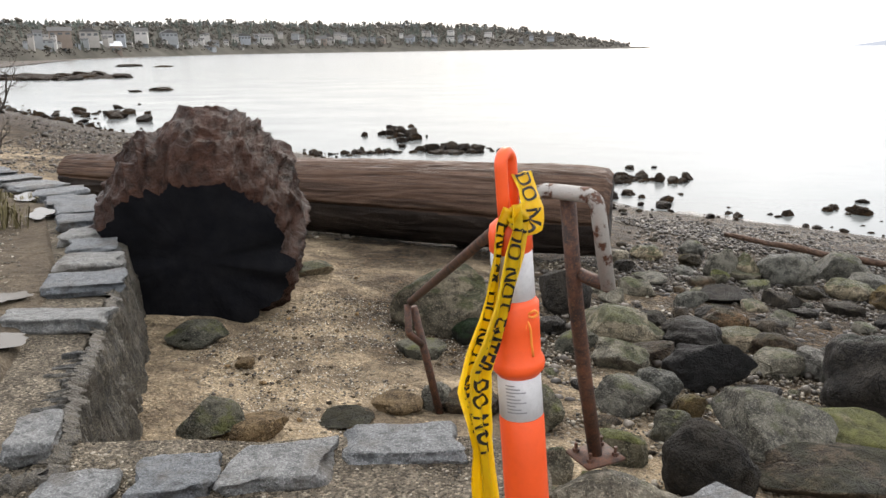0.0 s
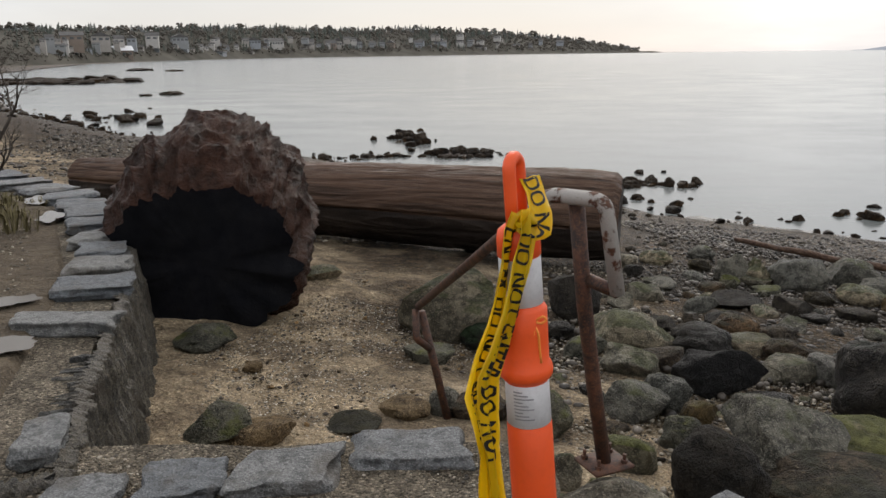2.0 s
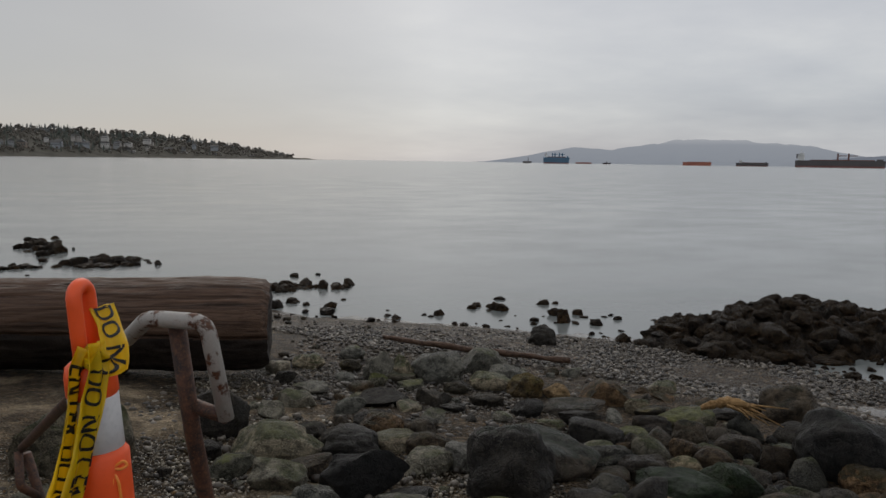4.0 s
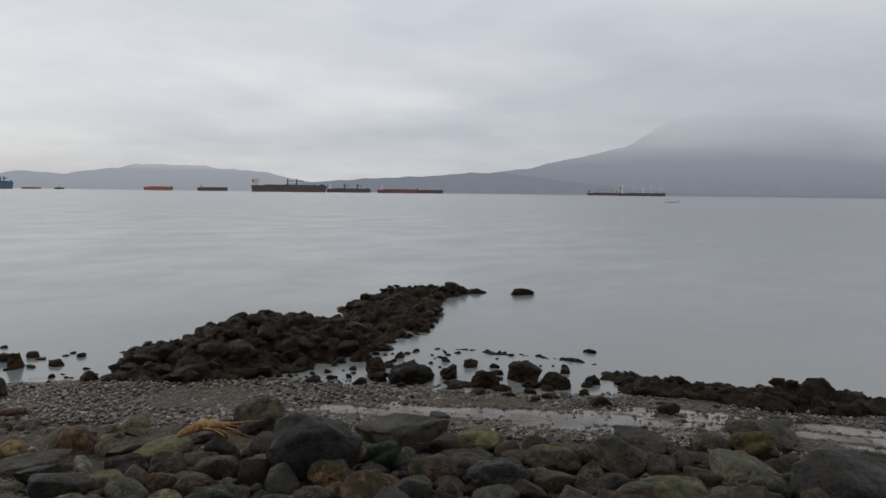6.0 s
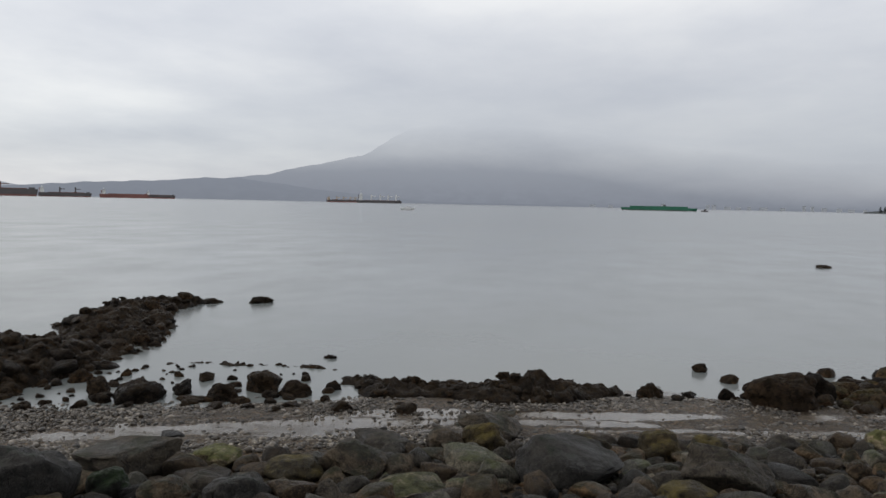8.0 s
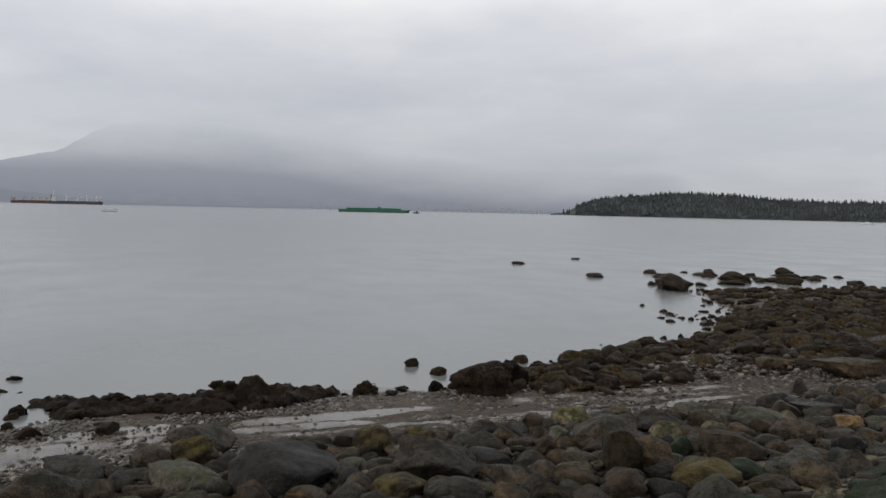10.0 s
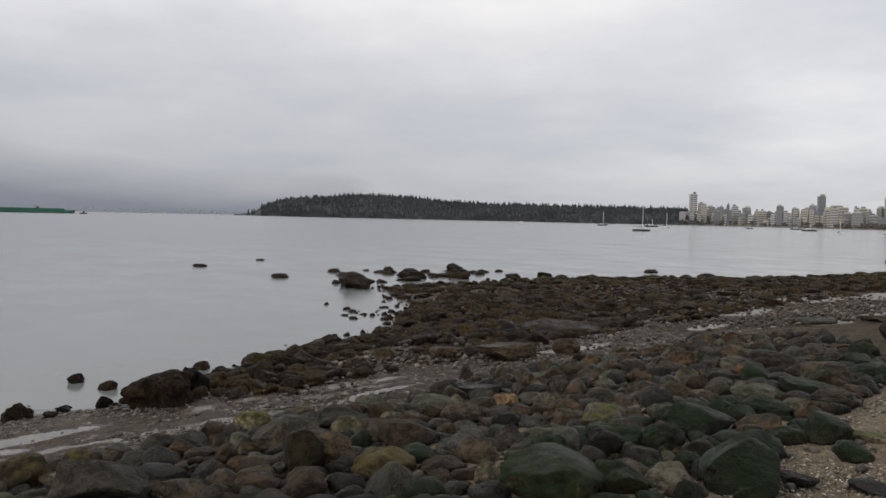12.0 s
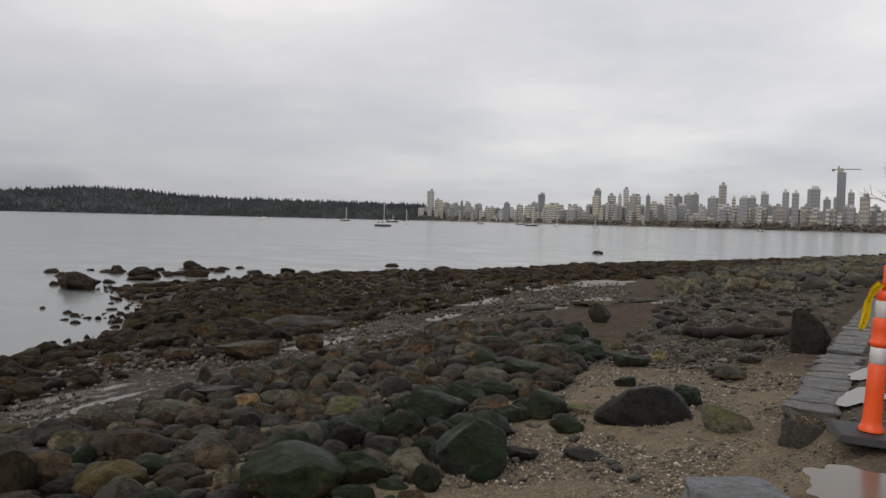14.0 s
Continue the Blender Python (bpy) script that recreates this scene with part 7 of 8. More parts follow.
def broadleaf(seed):
    """A far bare or dark broadleaf crown of unit height made of uneven clumps."""
    rng = random.Random(seed)
    verts, tris = [], []
    for k in range(5):
        c = np.array([rng.uniform(-0.28, 0.28), rng.uniform(-0.28, 0.28), rng.uniform(0.35, 0.85)])
        v, f = TINY[rng.randrange(len(TINY))]
        tris.append(f + sum(len(q) for q in verts))
        verts.append(v * (rng.uniform(0.3, 0.5), rng.uniform(0.3, 0.5), rng.uniform(0.22, 0.4)) + c)
    v, f = np.array([(0.03, 0, 0), (-0.02, 0.03, 0), (-0.02, -0.03, 0), (0, 0, 0.6)]), np.array([(0, 1, 3), (1, 2, 3), (2, 0, 3)])
    tris.append(f + sum(len(q) for q in verts))
    verts.append(v)
    return np.concatenate(verts), np.concatenate(tris)


CONIFERS = [conifer(k) for k in range(8)]
CROWNS = [broadleaf(k) for k in range(6)]


def woods(name, spots, shapes, material, label, seed, squat=1.0):
    """Many far trees as one mesh. spots: x, y, z, height."""
    rng = random.Random(seed)
    verts, tris, base = [], [], 0
    for x, y, z, high in spots:
        v, f = shapes[rng.randrange(len(shapes))]
        w = high * squat * rng.uniform(0.8, 1.25)
        verts.append(v * (w, w, high) + (x, y, z))
        tris.append(f + base)
        base += len(v)
    ob = new(name, mesh_from(name, np.concatenate(verts), np.concatenate(tris)))
    ob.data.materials.append(material)
    return tagged(ob, label, "woods", kind="stuff")


def on_land(heights, near, far_by, az, u):
    d = profile(near, az) * (1 + far_by * u)
    shape = math.sin(min(1, u / 0.62) * math.pi / 2) ** 0.8 if u < 0.62 else 1 - 0.35 * (u - 0.62) / 0.38
    p = heading(az) * d
    return p.x, p.y, SEA - 0.5 + (d * math.tan(radians(profile(heights, az))) + 3.1) * shape, d


rng = random.Random(77)
PARK_TOP = [(-109.2, 0.0), (-110.3, 0.12), (-111, 0.5), (-112.6, 1.03), (-115, 1.3), (-118, 1.53), (-121.3, 1.46), (-124.6, 1.12), (-128, 1.04), (-138, 1.0), (-143, 0.9)]
spots = []
for k in range(6500):
    az, u = rng.uniform(-141.6, -111), rng.random() ** 1.2 * 0.72
    x, y, z, d = on_land(PARK_TOP, [(-143, 1800), (-109, 2000)], 0.3, az, u)
    spots.append((x, y, z - 1.0, d * math.tan(radians(rng.choice([0.17, 0.2, 0.24, 0.34]) * rng.uniform(0.7, 1.25)))))
for az in (-110.15, -110.4, -110.55):
    x, y, z, d = on_land(PARK_TOP, [(-143, 1800), (-109, 2000)], 0.3, az, 0.1)
    spots.append((x, y, z - 1, d * math.tan(radians(0.5))))
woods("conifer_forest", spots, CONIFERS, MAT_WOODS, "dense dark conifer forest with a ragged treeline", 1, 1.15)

HEAD_TOP = [(32, 1.8), (28, 1.8), (22, 1.65), (17, 1.75), (12, 1.65), (8.7, 1.5), (3, 1.55), (-0.8, 1.35), (-4.8, 1.1), (-8.8, 0.65), (-11.1, 0.4), (-13.4, 0.06), (-14.4, 0.0)]
spots, scrub = [], []
for k in range(6200):
    az = rng.uniform(-13.2, 31)
    u = rng.uniform(0.5, 0.95) if rng.random() < 0.55 else rng.uniform(0.03, 0.5)
    x, y, z, d = on_land(HEAD_TOP, NEAR_HEAD, 0.7, az, u)
    high = d * math.tan(radians(rng.choice([0.16, 0.2, 0.26, 0.34]) * (1.1 if u > 0.5 else 0.8) * rng.uniform(0.7, 1.3) * min(1.0, 0.35 + (az + 14) / 10) * (1.3 if u > 0.5 else 1.15)))
    (spots if u > 0.5 and rng.random() < 0.8 else scrub).append((x, y, z - 0.5, high))
greens = []
for k in range(1500):
    az, u = rng.uniform(-9.5, 29), rng.uniform(0.06, 0.6)
    if noise.noise(Vector((az * 0.55, u * 2, 4.4))) < -0.12:
        continue
    x, y, z, d = on_land(HEAD_TOP, NEAR_HEAD, 0.7, az, u)
    greens.append((x, y, z - 0.5, d * math.tan(radians(rng.choice([0.25, 0.35, 0.45, 0.6]) * rng.uniform(0.7, 1.2) * min(1.0, 0.3 + (az + 11) / 14)))))
for az, el in [(24.0, 0.75), (19.9, 0.55), (17.5, 0.6), (16.7, 0.5), (15.5, 0.4), (12.0, 0.75), (11.6, 0.65), (10.9, 0.6), (10.5, 0.6), (8.6, 0.6), (8.3, 0.5), (-0.2, 0.4), (3.1, 0.35), (5.6, 0.4), (26.8, 0.5)]:
    for j in range(3):
        x, y, z, d = on_land(HEAD_TOP, NEAR_HEAD, 0.7, az + rng.uniform(-0.25, 0.25), 0.55)
        greens.append((x, y, z - 1, d * math.tan(radians(el * rng.uniform(0.75, 1.05)))))
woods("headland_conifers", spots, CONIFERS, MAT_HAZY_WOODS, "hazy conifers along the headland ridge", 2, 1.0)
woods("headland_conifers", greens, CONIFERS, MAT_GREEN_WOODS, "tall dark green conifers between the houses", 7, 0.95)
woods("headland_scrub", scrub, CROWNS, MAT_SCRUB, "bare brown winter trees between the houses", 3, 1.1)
spots = []
for k in range(900):
    az = rng.uniform(-175, -140.8)
    if not (az < -151 or rng.random() < 0.5):
        continue
    x, y, z, d = on_land([(-139.5, 0.1), (-180, 0.22)], NEAR_CITY, 0.5, az, rng.uniform(0.02, 0.12))
    spots.append((x, y, z - 0.5, d * math.tan(radians(rng.choice([0.1, 0.16, 0.22, 0.3, 0.42]) * (1.15 if az < -158 else 0.85)))))
woods("waterfront_trees", spots, CROWNS, MAT_SCRUB, "dark bare trees along the city waterfront", 4, 1.2)


def box(sx, sy, sz, x=0.0, y=0.0, z=0.0, bevel=0.0):
    """A box that stands on z, as a bmesh."""
    bm = bmesh.new()
    bmesh.ops.create_cube(bm, size=1, matrix=pose(x, y, z + sz / 2) @ Matrix.Diagonal((sx, sy, sz, 1)))
    if bevel:
        bmesh.ops.bevel(bm, geom=bm.edges[:], offset=bevel, segments=1, affect="EDGES")
    return bm


# ---- houses on the headland ----
HOUSE_PAINT = [painted("pale_stucco", (0.4, 0.375, 0.34), 0.8, 0, 0.2, 0.6, 0), painted("grey_siding", (0.3, 0.31, 0.31), 0.8, 0, 0.2, 0.6, 0), painted("blue_grey_siding", (0.33, 0.35, 0.37), 0.8, 0, 0.2, 0.6, 0),
               painted("brown_siding", (0.26, 0.21, 0.17), 0.8, 0, 0.2, 0.6, 0), painted("white_siding", (0.5, 0.48, 0.45), 0.8, 0, 0.15, 0.6, 0)]
MAT_ROOF = painted("dark_shingle_roof", (0.13, 0.125, 0.12), 0.9, 0, 0.3, 0.8, 0)
MAT_WHITE_ROOF = painted("white_metal_roof", (0.72, 0.73, 0.74), 0.5, 0, 0.1, 0.5, 0)
MAT_PANE = painted("dark_window_glass", (0.13, 0.135, 0.14), 0.15, 0, 0.2, 0.5, 0)


def house(az, wide_deg, top, foot, tone, roof, label):
    d = profile(NEAR_HEAD, az) * 1.08
    wide_, base, high = d * radians(wide_deg) * 0.85, d * math.tan(radians(foot)), d * math.tan(radians(top - foot)) * 0.9
    rng = random.Random(int(az * 100))
    p = heading(az) * d
    z = min(base + 1.33, d * 0.02)
    thing = empty("house", pose(p.x, p.y, z, 0, 0, az + rng.uniform(-18, 18)), label, "house", "houses on the headland")
    eave, deep = high * 0.62, wide_ * 0.7
    part("wall", box(wide_, deep, eave + 6, 0, 0, -6), HOUSE_PAINT[tone], thing)
    bm = bmesh.new()
    w, dd = wide_ * 0.55, deep * 0.56
    quad = [bm.verts.new(q) for q in ((-w, -dd, eave), (w, -dd, eave), (w, dd, eave), (-w, dd, eave))]
    if rng.random() < 0.5:
        tops = [bm.verts.new(q) for q in ((-w, 0, high), (w, 0, high))]
        for f in ((quad[0], quad[1], tops[1], tops[0]), (quad[2], quad[3], tops[0], tops[1]), (quad[1], quad[2], tops[1]), (quad[3], quad[0], tops[0])):
            bm.faces.new(f)
    else:
        tops = [bm.verts.new(q) for q in ((0, -dd, high), (0, dd, high))]
        for f in ((quad[1], quad[2], tops[1], tops[0]), (quad[3], quad[0], tops[0], tops[1]), (quad[0], quad[1], tops[0]), (quad[2], quad[3], tops[1])):
            bm.faces.new(f)
    bm.faces.new(quad[::-1])
    part("roof", bm, roof, thing)
    for k in range(max(2, int(wide_ / 4))):
        n = max(2, int(wide_ / 4))
        x = (k + 0.5) / n * wide_ - wide_ / 2
        part("window", box(wide_ / n * 0.6, 0.2, eave * 0.32, x, -deep / 2 - 0.05, eave * 0.45), MAT_PANE, thing)
    return thing


HOUSES = [(26.5, 0.62, 1.60, 1.02), (25.2, 1.55, 1.85, 1.10), (23.5, 1.35, 1.74, 0.92), (21.6, 0.67, 1.55, 0.83), (20.3, 0.94, 1.69, 1.03), (18.6, 1.22, 1.60, 0.90), (16.4, 1.72, 0.57, 0.03), (14.4, 1.50, 0.52, 0.04),
          (13.8, 1.22, 1.32, 0.74), (12.4, 1.42, 1.28, 0.65), (6.7, 1.10, 1.23, 0.49), (8.4, 0.81, 1.10, 0.45), (9.9, 0.71, 1.20, 0.56), (18.4, 0.81, 1.16, 0.63), (22.4, 0.74, 1.52, 0.83), (26.1, 1.03, 1.02, 0.60)]
HOUSES_FAR = [(4.2, 0.65, 1.06, 0.50), (8.0, 0.72, 1.28, 0.54), (2.3, 0.66, 1.05, 0.52), (-2.1, 1.15, 0.72, 0.10), (-3.8, 0.77, 0.24, 0.0), (-4.7, 0.58, 0.69, 0.31), (-10.2, 0.85, 0.26, 0.0), (0.7, 0.95, 1.03, 0.65), (-0.7, 0.57, 1.01, 0.67), (-5.7, 0.29, 0.77, 0.21)]
WORDS = ["pale stucco house with a dark shingle roof", "grey house with a dark shingle roof", "blue-grey waterfront house with wide windows", "brown house among bare trees", "white house on the wooded slope"]
for n, (az, w, top, foot) in enumerate(HOUSES + HOUSES_FAR):
    tone = 2 if n == 6 else (n * 7 + 1) % 5
    house(az, w, top, foot, tone, MAT_ROOF, WORDS[tone])
more = random.Random(31)
for k in range(80):
    az = more.uniform(-8.5, 27.5)
    foot = more.uniform(0.15, 1.15) * min(1.0, 0.25 + (az + 12) / 14)
    tone = more.choice([0, 0, 1, 2, 4, 4])
    house(az, more.uniform(0.3, 0.62), foot + more.uniform(0.22, 0.4), foot, tone, MAT_ROOF, WORDS[tone])
house(22.4, 1.7, 0.87, -0.05, 3, MAT_WHITE_ROOF, "boathouse with a bright white metal roof by the beach")


# ---- the city across the bay ----
# haze over the bay is painted in: colours lightened, windows kept weak
CITY_PAINT = [painted("beige_concrete", (0.4, 0.375, 0.33), 0.85, 0, 0.15, 0.1, 0), painted("grey_concrete", (0.33, 0.335, 0.34), 0.85, 0, 0.15, 0.1, 0), painted("pale_concrete", (0.56, 0.55, 0.53), 0.85, 0, 0.12, 0.1, 0),
              painted("dark_curtain_wall", (0.2, 0.22, 0.24), 0.5, 0, 0.15, 0.1, 0), painted("cream_render", (0.56, 0.52, 0.4), 0.85, 0, 0.1, 0.1, 0)]
CITY_WORDS = ["beige concrete apartment tower across the bay", "grey concrete apartment tower across the bay", "pale apartment tower across the bay", "dark glass tower on the skyline", "cream-coloured apartment block across the bay"]
MAT_CITY_GLASS = painted("far_window_bands", (0.25, 0.255, 0.26), 0.3, 0, 0.3, 0.15, 0)
UNIT = bpy.data.meshes.new("window_band")
bm = box(1, 1, 1)
bm.to_mesh(UNIT)
bm.free()
UNIT.materials.append(MAT_CITY_GLASS)


def tower(az, wide_deg, top, tone, back, label):
    d = profile(NEAR_CITY, az) * (1.06 + 0.16 * back)
    rng = random.Random(int(az * 37))
    wide_, high = d * radians(wide_deg) * 0.97, d * math.tan(radians(top * 0.95 if top > 2.0 else top * 0.78)) + 3.0
    p = heading(az) * d
    thing = empty("apartment_tower", pose(p.x, p.y, SEA, 0, 0, az + rng.uniform(-25, 25)), label, "building", "buildings across the bay")
    wide_ *= 0.78
    deep = wide_ * rng.uniform(0.6, 0.95)
    part("wall", box(wide_, deep, high, 0, 0, 0), CITY_PAINT[tone], thing)
    part("roof", box(wide_ * rng.uniform(0.3, 0.6), deep * 0.5, high * 0.045 + 1.5, wide_ * rng.uniform(-0.15, 0.15), 0, high), CITY_PAINT[(tone + 1) % 4], thing)
    floors = max(3, min(16, int(high / 4.2)))
    split = 1 if label.startswith("low") else rng.choice([1, 2, 2, 3])
    for k in range(1, floors):
        for s in range(split):
            band = new("window_band", UNIT)
            band.parent = thing
            w = wide_ / split
            band.matrix_basis = pose(-wide_ / 2 + w * (s + 0.5), 0, high * k / floors) @ Matrix.Diagonal((w * 0.82 if split > 1 else w * 1.01, deep * 1.02, high / floors * 0.5, 1))
    return thing


CITY_A = [(-141.2, 0.50, 1.04), (-141.9, 0.64, 2.20), (-142.5, 0.69, 1.85), (-143.6, 0.92, 1.03), (-143.7, 0.46, 1.49), (-144.2, 0.23, 1.78), (-144.8, 0.57, 1.29), (-145.4, 0.62, 1.53), (-146.2, 0.57, 1.09), (-146.8, 0.64, 1.17), (-147.5, 0.50, 1.69), (-148.2, 0.68, 1.02), (-149.5, 0.57, 1.80),
          (-150.0, 0.59, 2.11), (-150.9, 1.53, 1.66), (-152.2, 0.89, 1.22), (-153.5, 0.67, 1.49), (-154.0, 0.64, 2.49), (-154.4, 0.66, 1.60), (-155.4, 0.77, 1.17), (-155.5, 0.55, 1.66), (-156.0, 0.46, 2.59), (-156.5, 0.52, 2.13), (-157.1, 0.65, 1.69), (-157.9, 0.64, 1.88), (-158.4, 0.53, 1.78)]
CITY_B = [(-159.0, 0.76, 2.16), (-159.8, 0.63, 1.80), (-160.2, 0.63, 2.24), (-160.7, 0.58, 2.29), (-161.3, 0.52, 1.39), (-161.9, 0.78, 2.05), (-162.5, 0.57, 2.98), (-163.2, 0.67, 1.63), (-164.0, 0.72, 1.64), (-163.9, 0.70, 2.07), (-164.8, 0.79, 1.34), (-165.2, 0.61, 2.36), (-166.0, 0.78, 1.88),
          (-166.5, 0.46, 2.52), (-167.1, 0.57, 2.46), (-167.0, 0.77, 1.58), (-167.8, 0.57, 1.90), (-168.2, 0.84, 2.74), (-168.5, 0.75, 1.49), (-169.0, 0.55, 2.02), (-169.6, 0.55, 2.19), (-169.8, 0.62, 3.90), (-170.4, 0.47, 2.52), (-170.5, 0.72, 1.32), (-171.2, 0.71, 2.24), (-171.8, 0.75, 1.9), (-171.4, 0.71, 1.13)]
CITY_TONES = {-150.9: 4, -153.5: 4, -154.0: 3, -156.0: 2, -162.5: 0, -169.8: 3, -171.8: 3, -141.9: 2, -141.2: 2, -147.5: 3, -144.2: 3, -159.0: 2, -164.0: 2, -165.2: 1}
for n, (az, w, top) in enumerate(CITY_A + CITY_B):
    tone = CITY_TONES.get(az, (n * 5 + 2) % 4 if n % 4 else 1)
    tower(az, w, top, tone, (n * 3 % 5) / 4, CITY_WORDS[tone])
rng = random.Random(8)
for k in range(330):
    az = rng.uniform(-173.5, -141.5)
    tone = rng.choice([0, 1, 2, 2, 2, 4, 4, 3])
    tower(az, rng.uniform(0.25, 0.65), rng.choice([0.4, 0.6, 0.85, 1.1, 1.4] if az > -152 else [0.7, 0.9, 1.2, 1.5, 1.8]) * rng.uniform(0.8, 1.2), tone, rng.uniform(0, 0.8), "low " + CITY_WORDS[tone].replace("tower", "block"))
# the tower crane beside the unfinished tower
d = profile(NEAR_CITY, -169.6) * 1.1
p = heading(-169.6) * d
crane = empty("tower_crane", pose(p.x, p.y, SEA, 0, 0, -169.6), "tower crane over an unfinished tower", "crane")
MAT_STEEL = painted("weathered_steel", (0.22, 0.2, 0.17), 0.6, 0.3, 0.2, 0.5, 0)
h = d * math.tan(radians(4.1)) + 3
part("mast", box(1.6, 1.6, h), MAT_STEEL, crane)
part("jib", box(26, 1.0, 0.9, 9, 0, h - 4), MAT_STEEL, crane)
part("counterweight", box(3, 2, 2.4, -5, 0, h - 5.5), MAT_STEEL, crane)

# low buildings below the mountain, paled in their colour to stand for mist
MAT_MISTY_BLOCK = painted("misty_pale_building", (0.48, 0.5, 0.53), 0.9, 0, 0.1, 0.1, 0)
for az, w, top in [(-91.7, 0.5, 0.2), (-96.6, 0.3, 0.45), (-99.6, 0.3, 0.4), (-100.0, 0.35, 0.42), (-100.9, 0.5, 0.25), (-102.3, 0.3, 0.3), (-103.2, 0.6, 0.25), (-104.4, 0.4, 0.22), (-105.7, 0.25, 0.5), (-106.2, 0.25, 0.45), (-106.9, 0.4, 0.3), (-107.8, 0.4, 0.28), (-108.5, 0.5, 0.22), (-109.3, 0.3, 0.2), (-93.0, 0.4, 0.2), (-101.6, 0.4, 0.2)]:
    p = heading(az) * 3560
    block = empty("misty_block", pose(p.x, p.y, SEA, 0, 0, az), "pale apartment block faint in the mist", "building", "blocks below the mountain")
    wide_, high = 3560 * radians(w) * 0.8, 3560 * math.tan(radians(top * 0.6)) + 3
    part("wall", box(wide_, 20, high), MAT_MISTY_BLOCK, block)
    part("roof", box(wide_ * 1.02, 20.4, 1.5, 0, 0, high), MAT_MISTY_BLOCK, block)


# ---- ships at anchor ----
# red and black hulls are lightened in the colour for distance haze
MAT_HULL_RED = painted("hazed_red_antifouling_paint", (0.24, 0.1, 0.085), 0.6, 0, 0.25, 0.1, 0)
MAT_HULL_BLACK = painted("hazed_black_hull_paint", (0.105, 0.094, 0.094), 0.5, 0, 0.25, 0.1, 0)
MAT_HULL_BLUE = painted("blue_hull_paint", (0.09, 0.18, 0.27), 0.5, 0, 0.2, 0.1, 0)
MAT_HULL_ORANGE = painted("orange_red_hull_paint", (0.42, 0.15, 0.1), 0.5, 0, 0.2, 0.1, 0)
MAT_HULL_GREEN = painted("green_hull_paint", (0.03, 0.17, 0.1), 0.5, 0, 0.25, 0.1, 0)
MAT_SHIP_WHITE = painted("white_ship_paint", (0.7, 0.7, 0.68), 0.5, 0, 0.12, 0.1, 0)
MAT_SHIP_TAN = painted("tan_ship_paint", (0.5, 0.4, 0.3), 0.5, 0, 0.15, 0.1, 0)
MAT_DECK = painted("rusty_deck", (0.2, 0.1, 0.08), 0.8, 0, 0.3, 0.1, 0)


def hull_strip(length, beam, z0, z1, bow, rake):
    """A band of a ship's hull between two heights; bow: 1 to the right, -1 to the left."""
    bm = bmesh.new()
    rows_ = []
    for z in (z0, z1):
        row = []
        k = z / max(z1, 0.1)
        for x, w in ((-0.5, 0.62), (-0.47, 0.9), (-0.4, 1.0), (0.3, 1.0), (0.4, 0.85), (0.46, 0.5), (0.5, 0.04)):
            row.append((bow * (x * length + (rake * k if x > 0.42 else -0.4 * rake * k if x < -0.46 else 0)), w * beam / 2, z))
        rows_.append([bm.verts.new((x, -y, z)) for x, y, z in row] + [bm.verts.new((x, y, z)) for x, y, z in row[::-1]])
    n = len(rows_[0])
    for j in range(n):
        bm.faces.new((rows_[0][j], rows_[0][(j + 1) % n], rows_[1][(j + 1) % n], rows_[1][j]))
    bm.faces.new(rows_[1])
    bm.faces.new(rows_[0][::-1])
    bmesh.ops.recalc_face_normals(bm, faces=bm.faces)
    return bm


def ship(az0, az1, dist, low, high, boot, side, house_at, house_high, house_paint, cranes, crane_paint, bow, label, funnel=None, turn=0):
    az = (az0 + az1) / 2
    length = dist * radians(abs(az1 - az0))
    p = heading(az) * dist
    thing = empty("cargo_ship", pose(p.x, p.y, SEA, 0, 0, az + turn), label, "ship", "ships at anchor")
    beam = max(length * 0.15, 8)
    part("hull_bottom", hull_strip(length, beam, -1, low, bow, 0.5), boot, thing)
    part("hull_side", hull_strip(length * 1.004, beam * 1.02, low, high, bow, 2.0), side, thing)
    part("forecastle", box(length * 0.07, beam * 0.6, high * 0.22, bow * length * 0.445, 0, high), side, thing)
    if house_high:
        hx = house_at * length
        part("superstructure", box(length * 0.075, beam * 0.75, house_high, hx, 0, high), house_paint, thing)
        part("bridge", box(length * 0.05, beam * 0.95, house_high * 0.3, hx + bow * length * 0.006, 0, high + house_high), house_paint, thing)
        part("funnel", box(length * 0.018, beam * 0.2, house_high * 0.8, hx - bow * length * 0.045, 0, high + house_high * 0.35), funnel or boot, thing)
        part("radar_mast", box(0.9, 0.9, house_high * 0.55, hx, 0, high + house_high * 1.3), house_paint, thing)
    part("deck_gear", box(length * 0.72, beam * 0.35, high * 0.12, bow * length * 0.03, 0, high), MAT_DECK, thing)
    for x in cranes:
        c = part("deck_crane", box(max(3.2, length * 0.02), 3.0, house_high * 0.95 + 4, x * length, 0, high), crane_paint, thing)
        part("jib", box(length * 0.1, 1.6, 1.8, x * length + length * 0.05, 0, high + house_high * 0.62 + 2), crane_paint, c)
    return thing


ship(-48.2, -53.4, 2000, 4, 16, MAT_HULL_RED, MAT_HULL_BLACK, -0.44, 13, MAT_SHIP_WHITE, [-0.02, 0.1], MAT_DECK, 1, "large tanker with red and black hull at anchor", MAT_HULL_BLACK)
ship(-53.5, -56.6, 2150, 2, 10, MAT_HULL_RED, MAT_HULL_BLACK, -0.44, 10, MAT_SHIP_WHITE, [-0.1, 0.2], MAT_HULL_BLACK, 1, "dark freighter low in the water at anchor")
